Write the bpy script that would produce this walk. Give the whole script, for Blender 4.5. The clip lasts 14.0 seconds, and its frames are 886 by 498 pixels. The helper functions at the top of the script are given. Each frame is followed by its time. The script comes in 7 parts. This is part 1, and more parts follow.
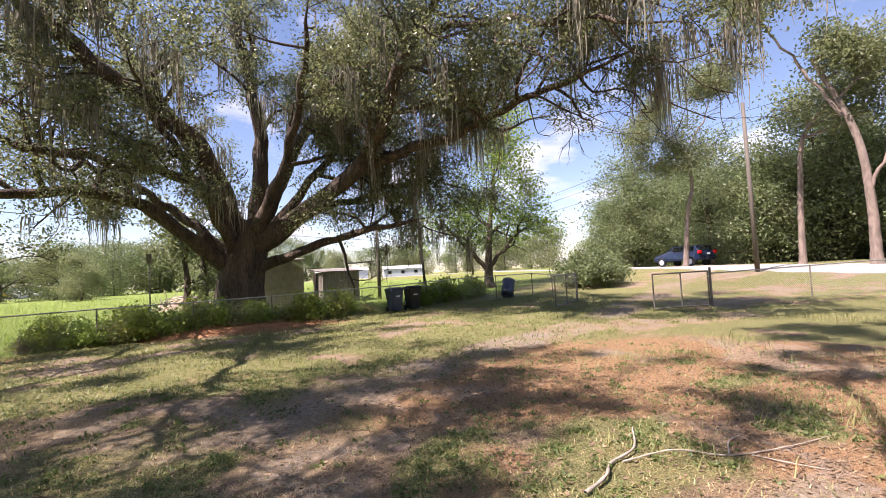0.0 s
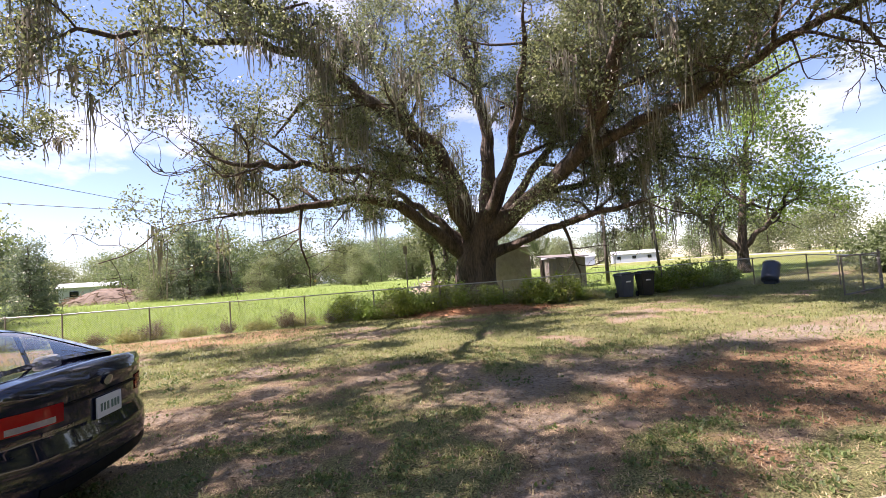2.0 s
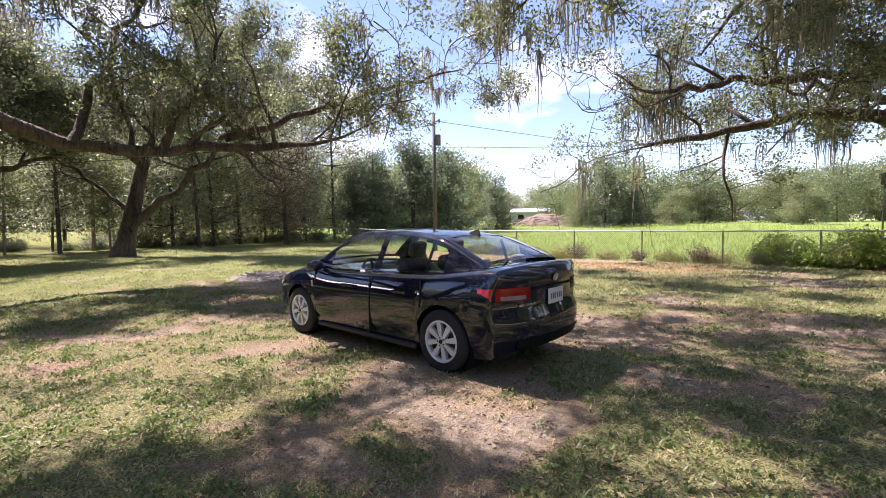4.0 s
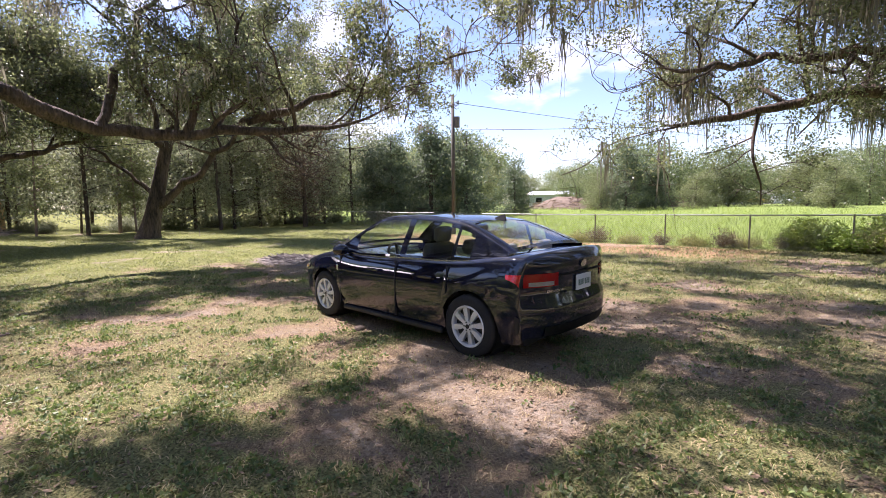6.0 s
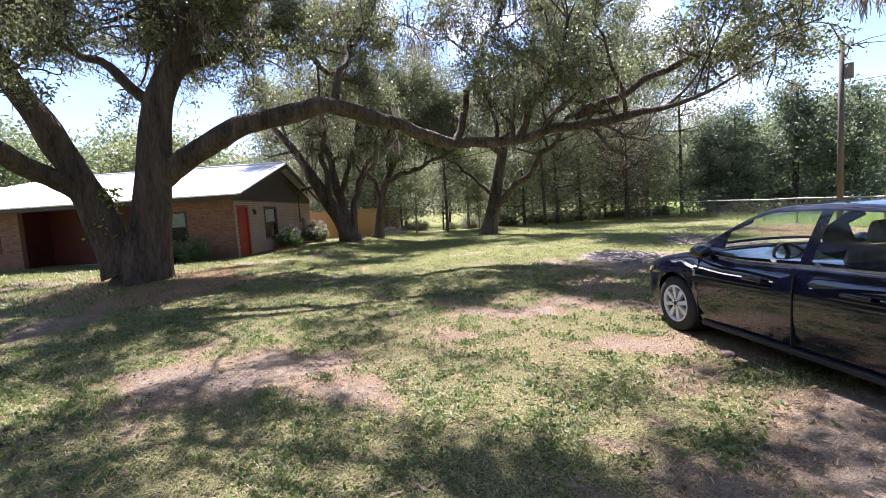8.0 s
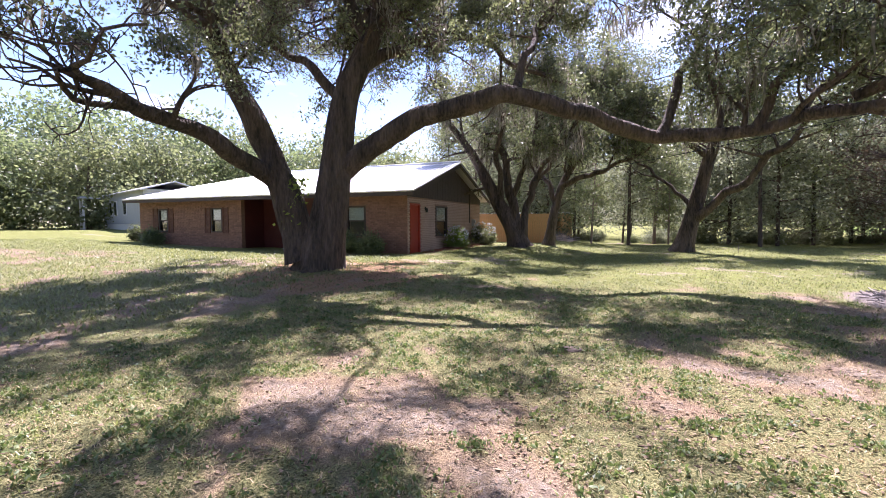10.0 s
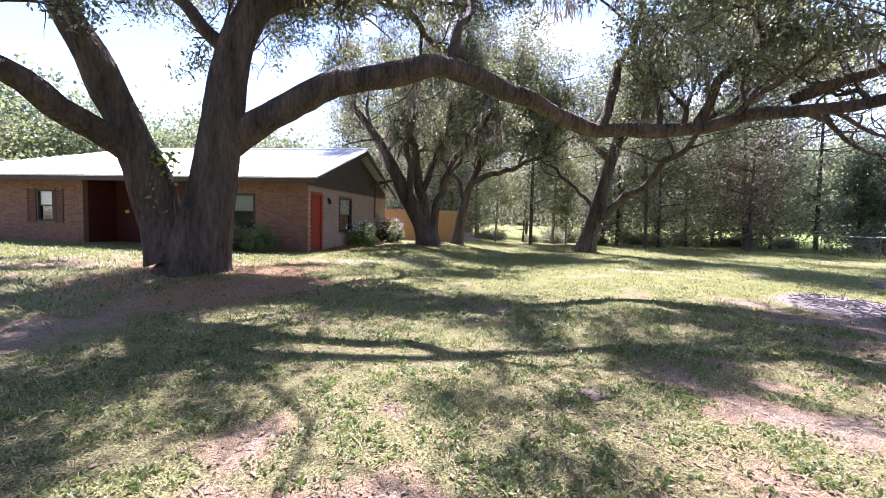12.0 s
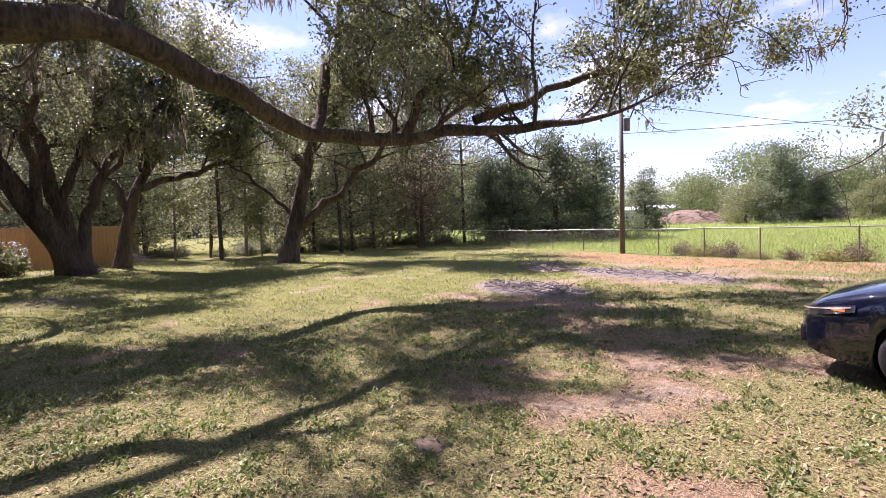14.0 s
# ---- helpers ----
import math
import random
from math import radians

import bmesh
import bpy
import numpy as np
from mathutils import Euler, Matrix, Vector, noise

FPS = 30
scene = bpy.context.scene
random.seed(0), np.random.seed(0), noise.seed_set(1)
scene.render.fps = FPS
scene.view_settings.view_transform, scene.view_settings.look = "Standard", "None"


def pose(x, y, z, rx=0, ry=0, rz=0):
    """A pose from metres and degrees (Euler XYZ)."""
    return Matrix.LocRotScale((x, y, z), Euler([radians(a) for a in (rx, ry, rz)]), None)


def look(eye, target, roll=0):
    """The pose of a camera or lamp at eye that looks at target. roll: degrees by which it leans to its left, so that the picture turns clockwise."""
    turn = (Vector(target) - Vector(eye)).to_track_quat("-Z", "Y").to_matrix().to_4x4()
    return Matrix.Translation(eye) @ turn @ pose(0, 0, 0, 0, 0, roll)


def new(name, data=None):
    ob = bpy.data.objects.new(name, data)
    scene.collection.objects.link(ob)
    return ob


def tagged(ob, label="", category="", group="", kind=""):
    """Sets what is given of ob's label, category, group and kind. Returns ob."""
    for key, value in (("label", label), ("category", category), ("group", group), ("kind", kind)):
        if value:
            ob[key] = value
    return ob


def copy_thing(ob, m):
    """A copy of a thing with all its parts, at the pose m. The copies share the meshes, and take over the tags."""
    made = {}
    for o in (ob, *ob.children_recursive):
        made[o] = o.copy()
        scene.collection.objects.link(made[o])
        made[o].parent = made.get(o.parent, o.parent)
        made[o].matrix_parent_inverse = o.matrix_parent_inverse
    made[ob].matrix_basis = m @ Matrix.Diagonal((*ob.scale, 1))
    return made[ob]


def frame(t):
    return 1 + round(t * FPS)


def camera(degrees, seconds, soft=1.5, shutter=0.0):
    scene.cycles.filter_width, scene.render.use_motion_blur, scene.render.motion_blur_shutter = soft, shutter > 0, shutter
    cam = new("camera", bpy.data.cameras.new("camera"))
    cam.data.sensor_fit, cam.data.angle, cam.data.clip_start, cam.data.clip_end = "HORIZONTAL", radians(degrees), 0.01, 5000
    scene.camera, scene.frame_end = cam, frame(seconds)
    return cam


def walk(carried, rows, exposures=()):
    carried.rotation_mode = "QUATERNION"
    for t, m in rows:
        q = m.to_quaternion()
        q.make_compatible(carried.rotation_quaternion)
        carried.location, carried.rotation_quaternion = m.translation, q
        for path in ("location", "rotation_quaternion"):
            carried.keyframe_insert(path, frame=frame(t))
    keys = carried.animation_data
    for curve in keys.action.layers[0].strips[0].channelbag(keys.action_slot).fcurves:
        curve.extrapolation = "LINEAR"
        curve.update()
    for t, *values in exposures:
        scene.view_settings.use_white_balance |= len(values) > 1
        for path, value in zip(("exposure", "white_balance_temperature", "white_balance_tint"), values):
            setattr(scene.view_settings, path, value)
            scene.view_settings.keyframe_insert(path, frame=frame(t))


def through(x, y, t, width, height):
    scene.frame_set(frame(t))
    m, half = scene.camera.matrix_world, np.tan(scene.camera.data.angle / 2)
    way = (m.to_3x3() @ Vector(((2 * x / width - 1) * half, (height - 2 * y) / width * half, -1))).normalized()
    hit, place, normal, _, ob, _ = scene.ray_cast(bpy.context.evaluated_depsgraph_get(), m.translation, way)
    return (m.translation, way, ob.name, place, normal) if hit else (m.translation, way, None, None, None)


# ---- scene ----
cam = camera(89.1, 14.0, soft=0.55)
PATH = [
    (0, (-0.043, 1.157, 1.683), (0.863, 2.937, 1.784), -3.2),
    (0.5, (-0.059, 1.141, 1.678), (0.673, 2.999, 1.777), -3.0),
    (1, (-0.107, 1.099, 1.664), (0.395, 3.032, 1.763), -2.8),
    (1.5, (-0.102, 0.998, 1.635), (0.163, 2.978, 1.737), -3.1),
    (2, (-0.12, 0.821, 1.613), (-0.161, 2.818, 1.72), -4.0),
    (2.3, (-0.112, 0.688, 1.623), (-0.419, 2.661, 1.727), -3.9),
    (2.5, (-0.094, 0.662, 1.628), (-0.581, 2.598, 1.738), -3.4),
    (3, (-0.059, 0.611, 1.596), (-1.06, 2.341, 1.654), -0.9),
    (3.5, (-0.042, 0.538, 1.543), (-1.532, 1.871, 1.481), -1.1),
    (6, (-0.122, 0.399, 1.572), (-1.702, 1.611, 1.378), -0.7),
    (6.5, (-0.177, 0.421, 1.563), (-1.765, 1.619, 1.358), -0.5),
    (7, (-0.37, 0.342, 1.581), (-2.155, 1.218, 1.367), -1.8),
    (7.1, (-0.406, 0.331, 1.585), (-2.25, 1.079, 1.388), -2.3),
    (7.2, (-0.44, 0.323, 1.589), (-2.336, 0.931, 1.395), -3.2),
    (7.5, (-0.571, 0.303, 1.577), (-2.552, 0.52, 1.403), -4.6),
    (8, (-0.871, 0.342, 1.608), (-2.863, 0.293, 1.438), -3.7),
    (8.5, (-1.251, 0.362, 1.606), (-3.237, 0.199, 1.434), -3.0),
    (9, (-1.609, 0.307, 1.602), (-3.556, -0.118, 1.44), -2.7),
    (9.2, (-1.782, 0.263, 1.592), (-3.686, -0.332, 1.44), -2.8),
    (11.3, (-3.462, -1.027, 1.436), (-5.289, -1.833, 1.328), 0.7),
    (11.5, (-3.624, -1.156, 1.454), (-5.485, -1.88, 1.344), 0.7),
    (12, (-4.034, -1.433, 1.447), (-6.009, -1.722, 1.322), 1.4),
    (12.5, (-4.401, -1.678, 1.454), (-6.394, -1.567, 1.331), 1.8),
    (13, (-4.767, -1.865, 1.459), (-6.698, -1.356, 1.337), -0.3),
    (13.5, (-5.0, -2.014, 1.524), (-6.829, -1.21, 1.423), -1.2),
    (14, (-5.164, -2.128, 1.546), (-6.889, -1.119, 1.445), -1.9),
]
EXPOSURES = [(0, 1.42, 6800, 30), (3.5, 1.62, 6450, 32), (6.5, 1.6, 6300, 32), (7.5, 1.7, 6000, 30), (9.2, 1.88, 5950, 34), (11.6, 2.0, 6000, 41), (12.4, 2.4, 5550, 38), (12.8, 2.3, 5600, 38), (13.3, 1.7, 6250, 40), (14, 1.55, 6500, 42)]
walk(cam, [(t, look(eye, target, roll)) for t, eye, target, roll in PATH], EXPOSURES)

# ---- world, sun, light ----
SUN_AZ = Vector((-0.95, -0.12, 0.0)).normalized()   # towards the sun, on the ground
SUN_EL = radians(58)
world = bpy.data.worlds.new("sky_world")
scene.world = world
world.use_nodes = True
wn, wl = world.node_tree.nodes, world.node_tree.links
wn.clear()
w_out = wn.new("ShaderNodeOutputWorld")
w_bg = wn.new("ShaderNodeBackground")
w_sky = wn.new("ShaderNodeTexSky")
w_sky.sky_type = "NISHITA"
w_sky.sun_disc = False
w_sky.sun_elevation = SUN_EL
w_sky.sun_rotation = math.atan2(SUN_AZ.x, SUN_AZ.y)
w_sky.air_density, w_sky.dust_density, w_sky.ozone_density = 1.0, 0.15, 2.2
w_co = wn.new("ShaderNodeTexCoord")
w_sep = wn.new("ShaderNodeSeparateXYZ")
w_div = wn.new("ShaderNodeVectorMath")
w_div.operation = "DIVIDE"
w_cmb = wn.new("ShaderNodeCombineXYZ")
w_add = wn.new("ShaderNodeMath")
w_add.operation, w_add.inputs[1].default_value = "ADD", 0.22
wl.new(w_co.outputs["Generated"], w_sep.inputs[0])
wl.new(w_sep.outputs["Z"], w_add.inputs[0])
for i in range(3):
    wl.new(w_add.outputs[0], w_cmb.inputs[i])
wl.new(w_co.outputs["Generated"], w_div.inputs[0])
wl.new(w_cmb.outputs[0], w_div.inputs[1])
w_noise = wn.new("ShaderNodeTexNoise")
w_noise.inputs["Scale"].default_value = 1.7
w_noise.inputs["Detail"].default_value = 8
w_noise.inputs["Roughness"].default_value = 0.55
wl.new(w_div.outputs[0], w_noise.inputs["Vector"])
w_ramp = wn.new("ShaderNodeValToRGB")
w_ramp.color_ramp.elements[0].position = 0.53
w_ramp.color_ramp.elements[1].position = 0.68
wl.new(w_noise.outputs["Fac"], w_ramp.inputs[0])
w_mix = wn.new("ShaderNodeMix")
w_mix.data_type = "RGBA"
w_mix.inputs["B"].default_value = (6.0, 6.4, 6.9, 1)
wl.new(w_ramp.outputs["Color"], w_mix.inputs["Factor"])
wl.new(w_sky.outputs["Color"], w_mix.inputs["A"])
wl.new(w_mix.outputs["Result"], w_bg.inputs["Color"])
w_bg.inputs["Strength"].default_value = 0.08
wl.new(w_bg.outputs[0], w_out.inputs[0])

sun = new("sun", bpy.data.lights.new("sun", "SUN"))
sun.data.energy, sun.data.angle, sun.data.color = 5.0, radians(0.53), (1.0, 0.965, 0.91)
sun_dir = SUN_AZ * math.cos(SUN_EL) + Vector((0, 0, math.sin(SUN_EL)))
sun.matrix_world = look(sun_dir * 60, (0, 0, 0))

# ---- materials ----
def shade(name, base=(0.5, 0.5, 0.5), rough=0.6, metal=0.0, vary=0.25, scale=6.0, bump=0.0, bump_scale=40.0,
          second=None, stretch=(1, 1, 1), spec=0.5, coat=0.0, island=0.0, obj_random=0.0, deep=0.02):
    """A principled surface with mottling at two scales and a fine relief."""
    m = bpy.data.materials.new(name)
    m.use_nodes = True
    n, l = m.node_tree.nodes, m.node_tree.links
    b = n["Principled BSDF"]
    b.inputs["Roughness"].default_value, b.inputs["Metallic"].default_value = rough, metal
    b.inputs["Specular IOR Level"].default_value, b.inputs["Coat Weight"].default_value = spec, coat
    b.inputs["Coat Roughness"].default_value = 0.03
    co, mp = n.new("ShaderNodeTexCoord"), n.new("ShaderNodeMapping")
    mp.inputs["Scale"].default_value = stretch
    l.new(co.outputs["Object"], mp.inputs["Vector"])
    big, fine = n.new("ShaderNodeTexNoise"), n.new("ShaderNodeTexNoise")
    big.inputs["Scale"].default_value, big.inputs["Detail"].default_value = scale, 5
    fine.inputs["Scale"].default_value, fine.inputs["Detail"].default_value = bump_scale, 4
    for t in (big, fine):
        l.new(mp.outputs[0], t.inputs["Vector"])
    dark = tuple(c * (1 - vary) for c in base) if second is None else second
    lite = tuple(min(1, c * (1 + vary * 0.6)) for c in base)
    ramp = n.new("ShaderNodeValToRGB")
    ramp.color_ramp.elements[0].color, ramp.color_ramp.elements[0].position = (*dark, 1), 0.34
    ramp.color_ramp.elements[1].color, ramp.color_ramp.elements[1].position = (*lite, 1), 0.66
    mixn = n.new("ShaderNodeMath")
    mixn.operation = "MULTIPLY_ADD"
    mixn.inputs[1].default_value = 0.45
    half = n.new("ShaderNodeMath")
    half.operation, half.inputs[1].default_value = "MULTIPLY", 0.55
    l.new(big.outputs["Fac"], half.inputs[0])
    l.new(fine.outputs["Fac"], mixn.inputs[0])
    l.new(half.outputs[0], mixn.inputs[2])
    l.new(mixn.outputs[0], ramp.inputs[0])
    last = ramp.outputs["Color"]
    if island or obj_random:
        hs = n.new("ShaderNodeHueSaturation")
        src = n.new("ShaderNodeNewGeometry").outputs["Random Per Island"] if island else n.new("ShaderNodeObjectInfo").outputs["Random"]
        mr = n.new("ShaderNodeMapRange")
        k = island or obj_random
        mr.inputs["To Min"].default_value, mr.inputs["To Max"].default_value = 1 - k, 1 + k
        l.new(src, mr.inputs["Value"])
        l.new(mr.outputs[0], hs.inputs["Value"])
        l.new(last, hs.inputs["Color"])
        last = hs.outputs["Color"]
    l.new(last, b.inputs["Base Color"])
    if bump:
        bp = n.new("ShaderNodeBump")
        bp.inputs["Strength"].default_value, bp.inputs["Distance"].default_value = bump, deep
        l.new(fine.outputs["Fac"], bp.inputs["Height"])
        l.new(bp.outputs[0], b.inputs["Normal"])
    return m


def foliage(name, base, second, rough=0.45, through=0.45):
    """Leaves: varied from leaf to leaf, glossy, and letting light through."""
    m = bpy.data.materials.new(name)
    m.use_nodes = True
    n, l = m.node_tree.nodes, m.node_tree.links
    b, out = n["Principled BSDF"], n["Material Output"]
    b.inputs["Roughness"].default_value = rough
    b.inputs["Specular IOR Level"].default_value = 0.5
    geo = n.new("ShaderNodeNewGeometry")
    co, big = n.new("ShaderNodeTexCoord"), n.new("ShaderNodeTexNoise")
    big.inputs["Scale"].default_value = 0.6
    l.new(co.outputs["Object"], big.inputs["Vector"])
    add = n.new("ShaderNodeMath")
    add.operation, add.inputs[1].default_value = "MULTIPLY_ADD", 0.6
    sub = n.new("ShaderNodeMath")
    sub.operation, sub.inputs[1].default_value = "MULTIPLY", 0.5
    l.new(big.outputs["Fac"], sub.inputs[0])
    l.new(geo.outputs["Random Per Island"], add.inputs[0])
    l.new(sub.outputs[0], add.inputs[2])
    ramp = n.new("ShaderNodeValToRGB")
    ramp.color_ramp.elements[0].color, ramp.color_ramp.elements[0].position = (*base, 1), 0.15
    ramp.color_ramp.elements[1].color, ramp.color_ramp.elements[1].position = (*second, 1), 0.9
    l.new(add.outputs[0], ramp.inputs[0])
    l.new(ramp.outputs["Color"], b.inputs["Base Color"])
    tr, mx, hs = n.new("ShaderNodeBsdfTranslucent"), n.new("ShaderNodeMixShader"), n.new("ShaderNodeHueSaturation")
    hs.inputs["Saturation"].default_value, hs.inputs["Value"].default_value = 1.1, 1.5
    l.new(ramp.outputs["Color"], hs.inputs["Color"])
    l.new(hs.outputs["Color"], tr.inputs["Color"])
    mx.inputs[0].default_value = through
    l.new(b.outputs[0], mx.inputs[1])
    l.new(tr.outputs[0], mx.inputs[2])
    l.new(mx.outputs[0], out.inputs["Surface"])
    return m


def glass(name, tint=(0.8, 0.85, 0.82), rough=0.01, clear=0.85):
    """A thin pane: tinted see-through with a real reflection."""
    m = bpy.data.materials.new(name)
    m.use_nodes = True
    n, l = m.node_tree.nodes, m.node_tree.links
    n.remove(n["Principled BSDF"])
    tr, gl, mx, fr = n.new("ShaderNodeBsdfTransparent"), n.new("ShaderNodeBsdfGlossy"), n.new("ShaderNodeMixShader"), n.new("ShaderNodeLayerWeight")
    steep, more = n.new("ShaderNodeMath"), n.new("ShaderNodeMath")
    steep.operation, steep.inputs[1].default_value = "POWER", 4.0
    more.operation, more.inputs[1].default_value, more.inputs[2].default_value = "MULTIPLY_ADD", 0.92, 0.07
    tr.inputs["Color"].default_value = (*[c * clear for c in tint], 1)
    gl.inputs["Roughness"].default_value = rough
    fr.inputs["Blend"].default_value = 0.5
    l.new(fr.outputs["Facing"], steep.inputs[0])
    l.new(steep.outputs[0], more.inputs[0])
    l.new(more.outputs[0], mx.inputs[0])
    l.new(tr.outputs[0], mx.inputs[1])
    l.new(gl.outputs[0], mx.inputs[2])
    l.new(mx.outputs[0], n["Material Output"].inputs["Surface"])
    return m


BARK = shade("oak_bark", (0.125, 0.092, 0.066), 0.92, vary=0.6, scale=3, bump=1.0, bump_scale=19, stretch=(1, 1, 0.2), deep=0.10, second=(0.022, 0.017, 0.013))
BARK_LIGHT = shade("pine_bark", (0.23, 0.175, 0.14), 0.9, vary=0.45, scale=2.5, bump=0.8, bump_scale=9, stretch=(1, 1, 0.3))
OAK_LEAF = foliage("oak_leaves", (0.052, 0.066, 0.032), (0.205, 0.225, 0.105), 0.32, 0.48)
WOOD_LEAF = foliage("woodland_leaves", (0.085, 0.105, 0.048), (0.24, 0.265, 0.125), 0.45, 0.5)
# woodland leaves made paler and greyer, with the distant haze in their colour
HAZE_LEAF = foliage("shaded_woodland_leaves", (0.10, 0.115, 0.072), (0.285, 0.305, 0.185), 0.5, 0.52)
DARK_LEAF = foliage("dark_woodland_leaves", (0.075, 0.10, 0.048), (0.22, 0.27, 0.12))
BRIGHT_LEAF = foliage("bright_young_leaves", (0.12, 0.19, 0.04), (0.28, 0.37, 0.09))
BLUE_LEAF = foliage("conifer_needles", (0.06, 0.085, 0.05), (0.17, 0.205, 0.115))
RUSSET_LEAF = foliage("russet_leaves", (0.085, 0.062, 0.04), (0.165, 0.12, 0.075), 0.6, 0.3)
VINE_LEAF = foliage("vine_leaves", (0.12, 0.17, 0.035), (0.32, 0.38, 0.08))
MOSS = foliage("spanish_moss", (0.13, 0.122, 0.09), (0.31, 0.29, 0.215), 0.9, 0.3)
GRASS = foliage("grass_blades", (0.085, 0.105, 0.032), (0.30, 0.32, 0.12), 0.5, 0.35)
STRAW = foliage("dry_straw", (0.22, 0.16, 0.075), (0.56, 0.45, 0.25), 0.7, 0.25)
FIELD = foliage("field_grass_blades", (0.10, 0.16, 0.03), (0.28, 0.36, 0.09), 0.6, 0.4)
TALL_GRASS = foliage("weeds", (0.15, 0.17, 0.05), (0.36, 0.34, 0.15), 0.7, 0.35)
LITTER = shade("leaf_litter", (0.20, 0.135, 0.08), 0.85, vary=0.4, island=0.5)
TWIG = shade("dead_wood", (0.36, 0.31, 0.25), 0.85, vary=0.35, scale=5, bump=0.5)
GALV = shade("galvanised_steel", (0.42, 0.43, 0.42), 0.45, 0.7, vary=0.25, scale=8)
WIRE = shade("fence_wire", (0.42, 0.44, 0.40), 0.5, 0.4, vary=0.2)
RUST_POST = shade("rusty_post", (0.24, 0.21, 0.18), 0.75, 0.3, vary=0.4, scale=10)
POLE_WOOD = shade("weathered_pole", (0.125, 0.108, 0.085), 0.85, vary=0.3, scale=3, bump=0.4, bump_scale=20, stretch=(3, 3, 0.3))
BRICK = shade("brick_face", (0.285, 0.158, 0.106), 0.85, vary=0.3, scale=9, bump=0.4, bump_scale=60, obj_random=0.2)
BRICK_FAR = shade("brick_faces", (0.285, 0.158, 0.106), 0.85, vary=0.3, scale=9, bump=0.4, bump_scale=60, island=0.2)
MORTAR = shade("mortar", (0.27, 0.165, 0.115), 0.9, vary=0.2, scale=12)
STUCCO = shade("gable_wall_paint", (0.44, 0.31, 0.235), 0.85, vary=0.15, scale=2, bump=0.3, bump_scale=70)
BROWN_TRIM = shade("brown_siding_paint", (0.075, 0.055, 0.045), 0.7, vary=0.25, scale=4)
RED_DOOR = shade("red_door_paint", (0.36, 0.05, 0.028), 0.45, vary=0.12, scale=3)
DARK_RED = shade("dark_red_paint", (0.10, 0.022, 0.018), 0.5, vary=0.2, scale=3)
SHUTTER = shade("shutter_stain", (0.13, 0.05, 0.028), 0.6, vary=0.3, scale=5)
METAL_ROOF = shade("galvalume_roof", (0.72, 0.73, 0.74), 0.38, 0.35, vary=0.08, scale=1.2)
TAN_WOOD = shade("tan_board", (0.46, 0.29, 0.13), 0.75, vary=0.25, scale=3, bump=0.3, stretch=(1, 1, 0.2), island=0.15)
CONCRETE = shade("concrete", (0.45, 0.42, 0.38), 0.85, vary=0.2, scale=4, bump=0.2)
BLIND = shade("window_blind", (0.82, 0.80, 0.76), 0.6, vary=0.05)
DARK_GLASS = shade("window_glass", (0.02, 0.024, 0.025), 0.03, vary=0.1, spec=0.8)
GREY_SIDING = shade("grey_vinyl_siding", (0.42, 0.45, 0.50), 0.6, vary=0.08, scale=2)
WHITE_TRIM = shade("white_paint", (0.78, 0.78, 0.76), 0.5, vary=0.06)
BIN_BLUE = shade("bin_plastic", (0.045, 0.06, 0.09), 0.45, vary=0.2, scale=4)
BIN_BLACK = shade("black_bin_plastic", (0.016, 0.017, 0.019), 0.45, vary=0.2, scale=4)
PALE_PRINT = shade("pale_print", (0.6, 0.6, 0.58), 0.6, vary=0.1)
DIRT = shade("brown_dirt", (0.17, 0.125, 0.09), 0.95, vary=0.4, scale=3, bump=0.8, bump_scale=14)
SAND = shade("disturbed_soil", (0.42, 0.33, 0.24), 0.95, vary=0.3, scale=5, bump=0.6)
CHIPS = shade("grey_wood_chips", (0.27, 0.24, 0.22), 0.9, vary=0.35, island=0.4)
MULCH = shade("orange_pine_straw", (0.38, 0.19, 0.09), 0.9, vary=0.35, island=0.4)
RED_MULCH = shade("red_mulch", (0.27, 0.105, 0.065), 0.9, vary=0.4, scale=8, island=0.4)
PAINT = shade("black_car_paint", (0.0032, 0.0052, 0.017), 0.5, 0.0, vary=0.05, coat=1.0, spec=0.02)
PAINT.node_tree.nodes["Principled BSDF"].inputs["Coat IOR"].default_value = 1.75
CAR_GLASS = glass("car_glass", (0.90, 0.95, 0.93), 0.005, 1.0)
RUBBER = shade("tyre_rubber", (0.017, 0.017, 0.018), 0.8, vary=0.3, scale=20)
ALLOY = shade("silver_alloy", (0.70, 0.71, 0.72), 0.4, 0.35, vary=0.06)
BLACK_PLASTIC = shade("black_plastic", (0.012, 0.012, 0.013), 0.55, vary=0.2)
CHROME = shade("chrome", (0.75, 0.75, 0.76), 0.12, 1.0, vary=0.03)
LAMP_RED = shade("red_lamp_lens", (0.55, 0.012, 0.012), 0.12, vary=0.1, coat=1.0)
LAMP_CLEAR = shade("clear_lamp_lens", (0.60, 0.55, 0.52), 0.12, 0.2, vary=0.2, coat=1.0)
LAMP_DARK = shade("dark_lamp_lens", (0.045, 0.046, 0.05), 0.15, 0.2, vary=0.2, coat=1.0)
LAMP_AMBER = shade("amber_lamp_lens", (0.65, 0.20, 0.03), 0.15, vary=0.1, coat=1.0)
SEAT = shade("grey_seat_cloth", (0.34, 0.32, 0.30), 0.85, vary=0.15, scale=20)
SEAT_DARK = shade("black_seat_cloth", (0.06, 0.058, 0.055), 0.8, vary=0.15, scale=20)
PLATE = shade("licence_plate", (0.62, 0.63, 0.62), 0.4, vary=0.06)
PLATE_INK = shade("plate_ink", (0.10, 0.16, 0.12), 0.5, vary=0.1)
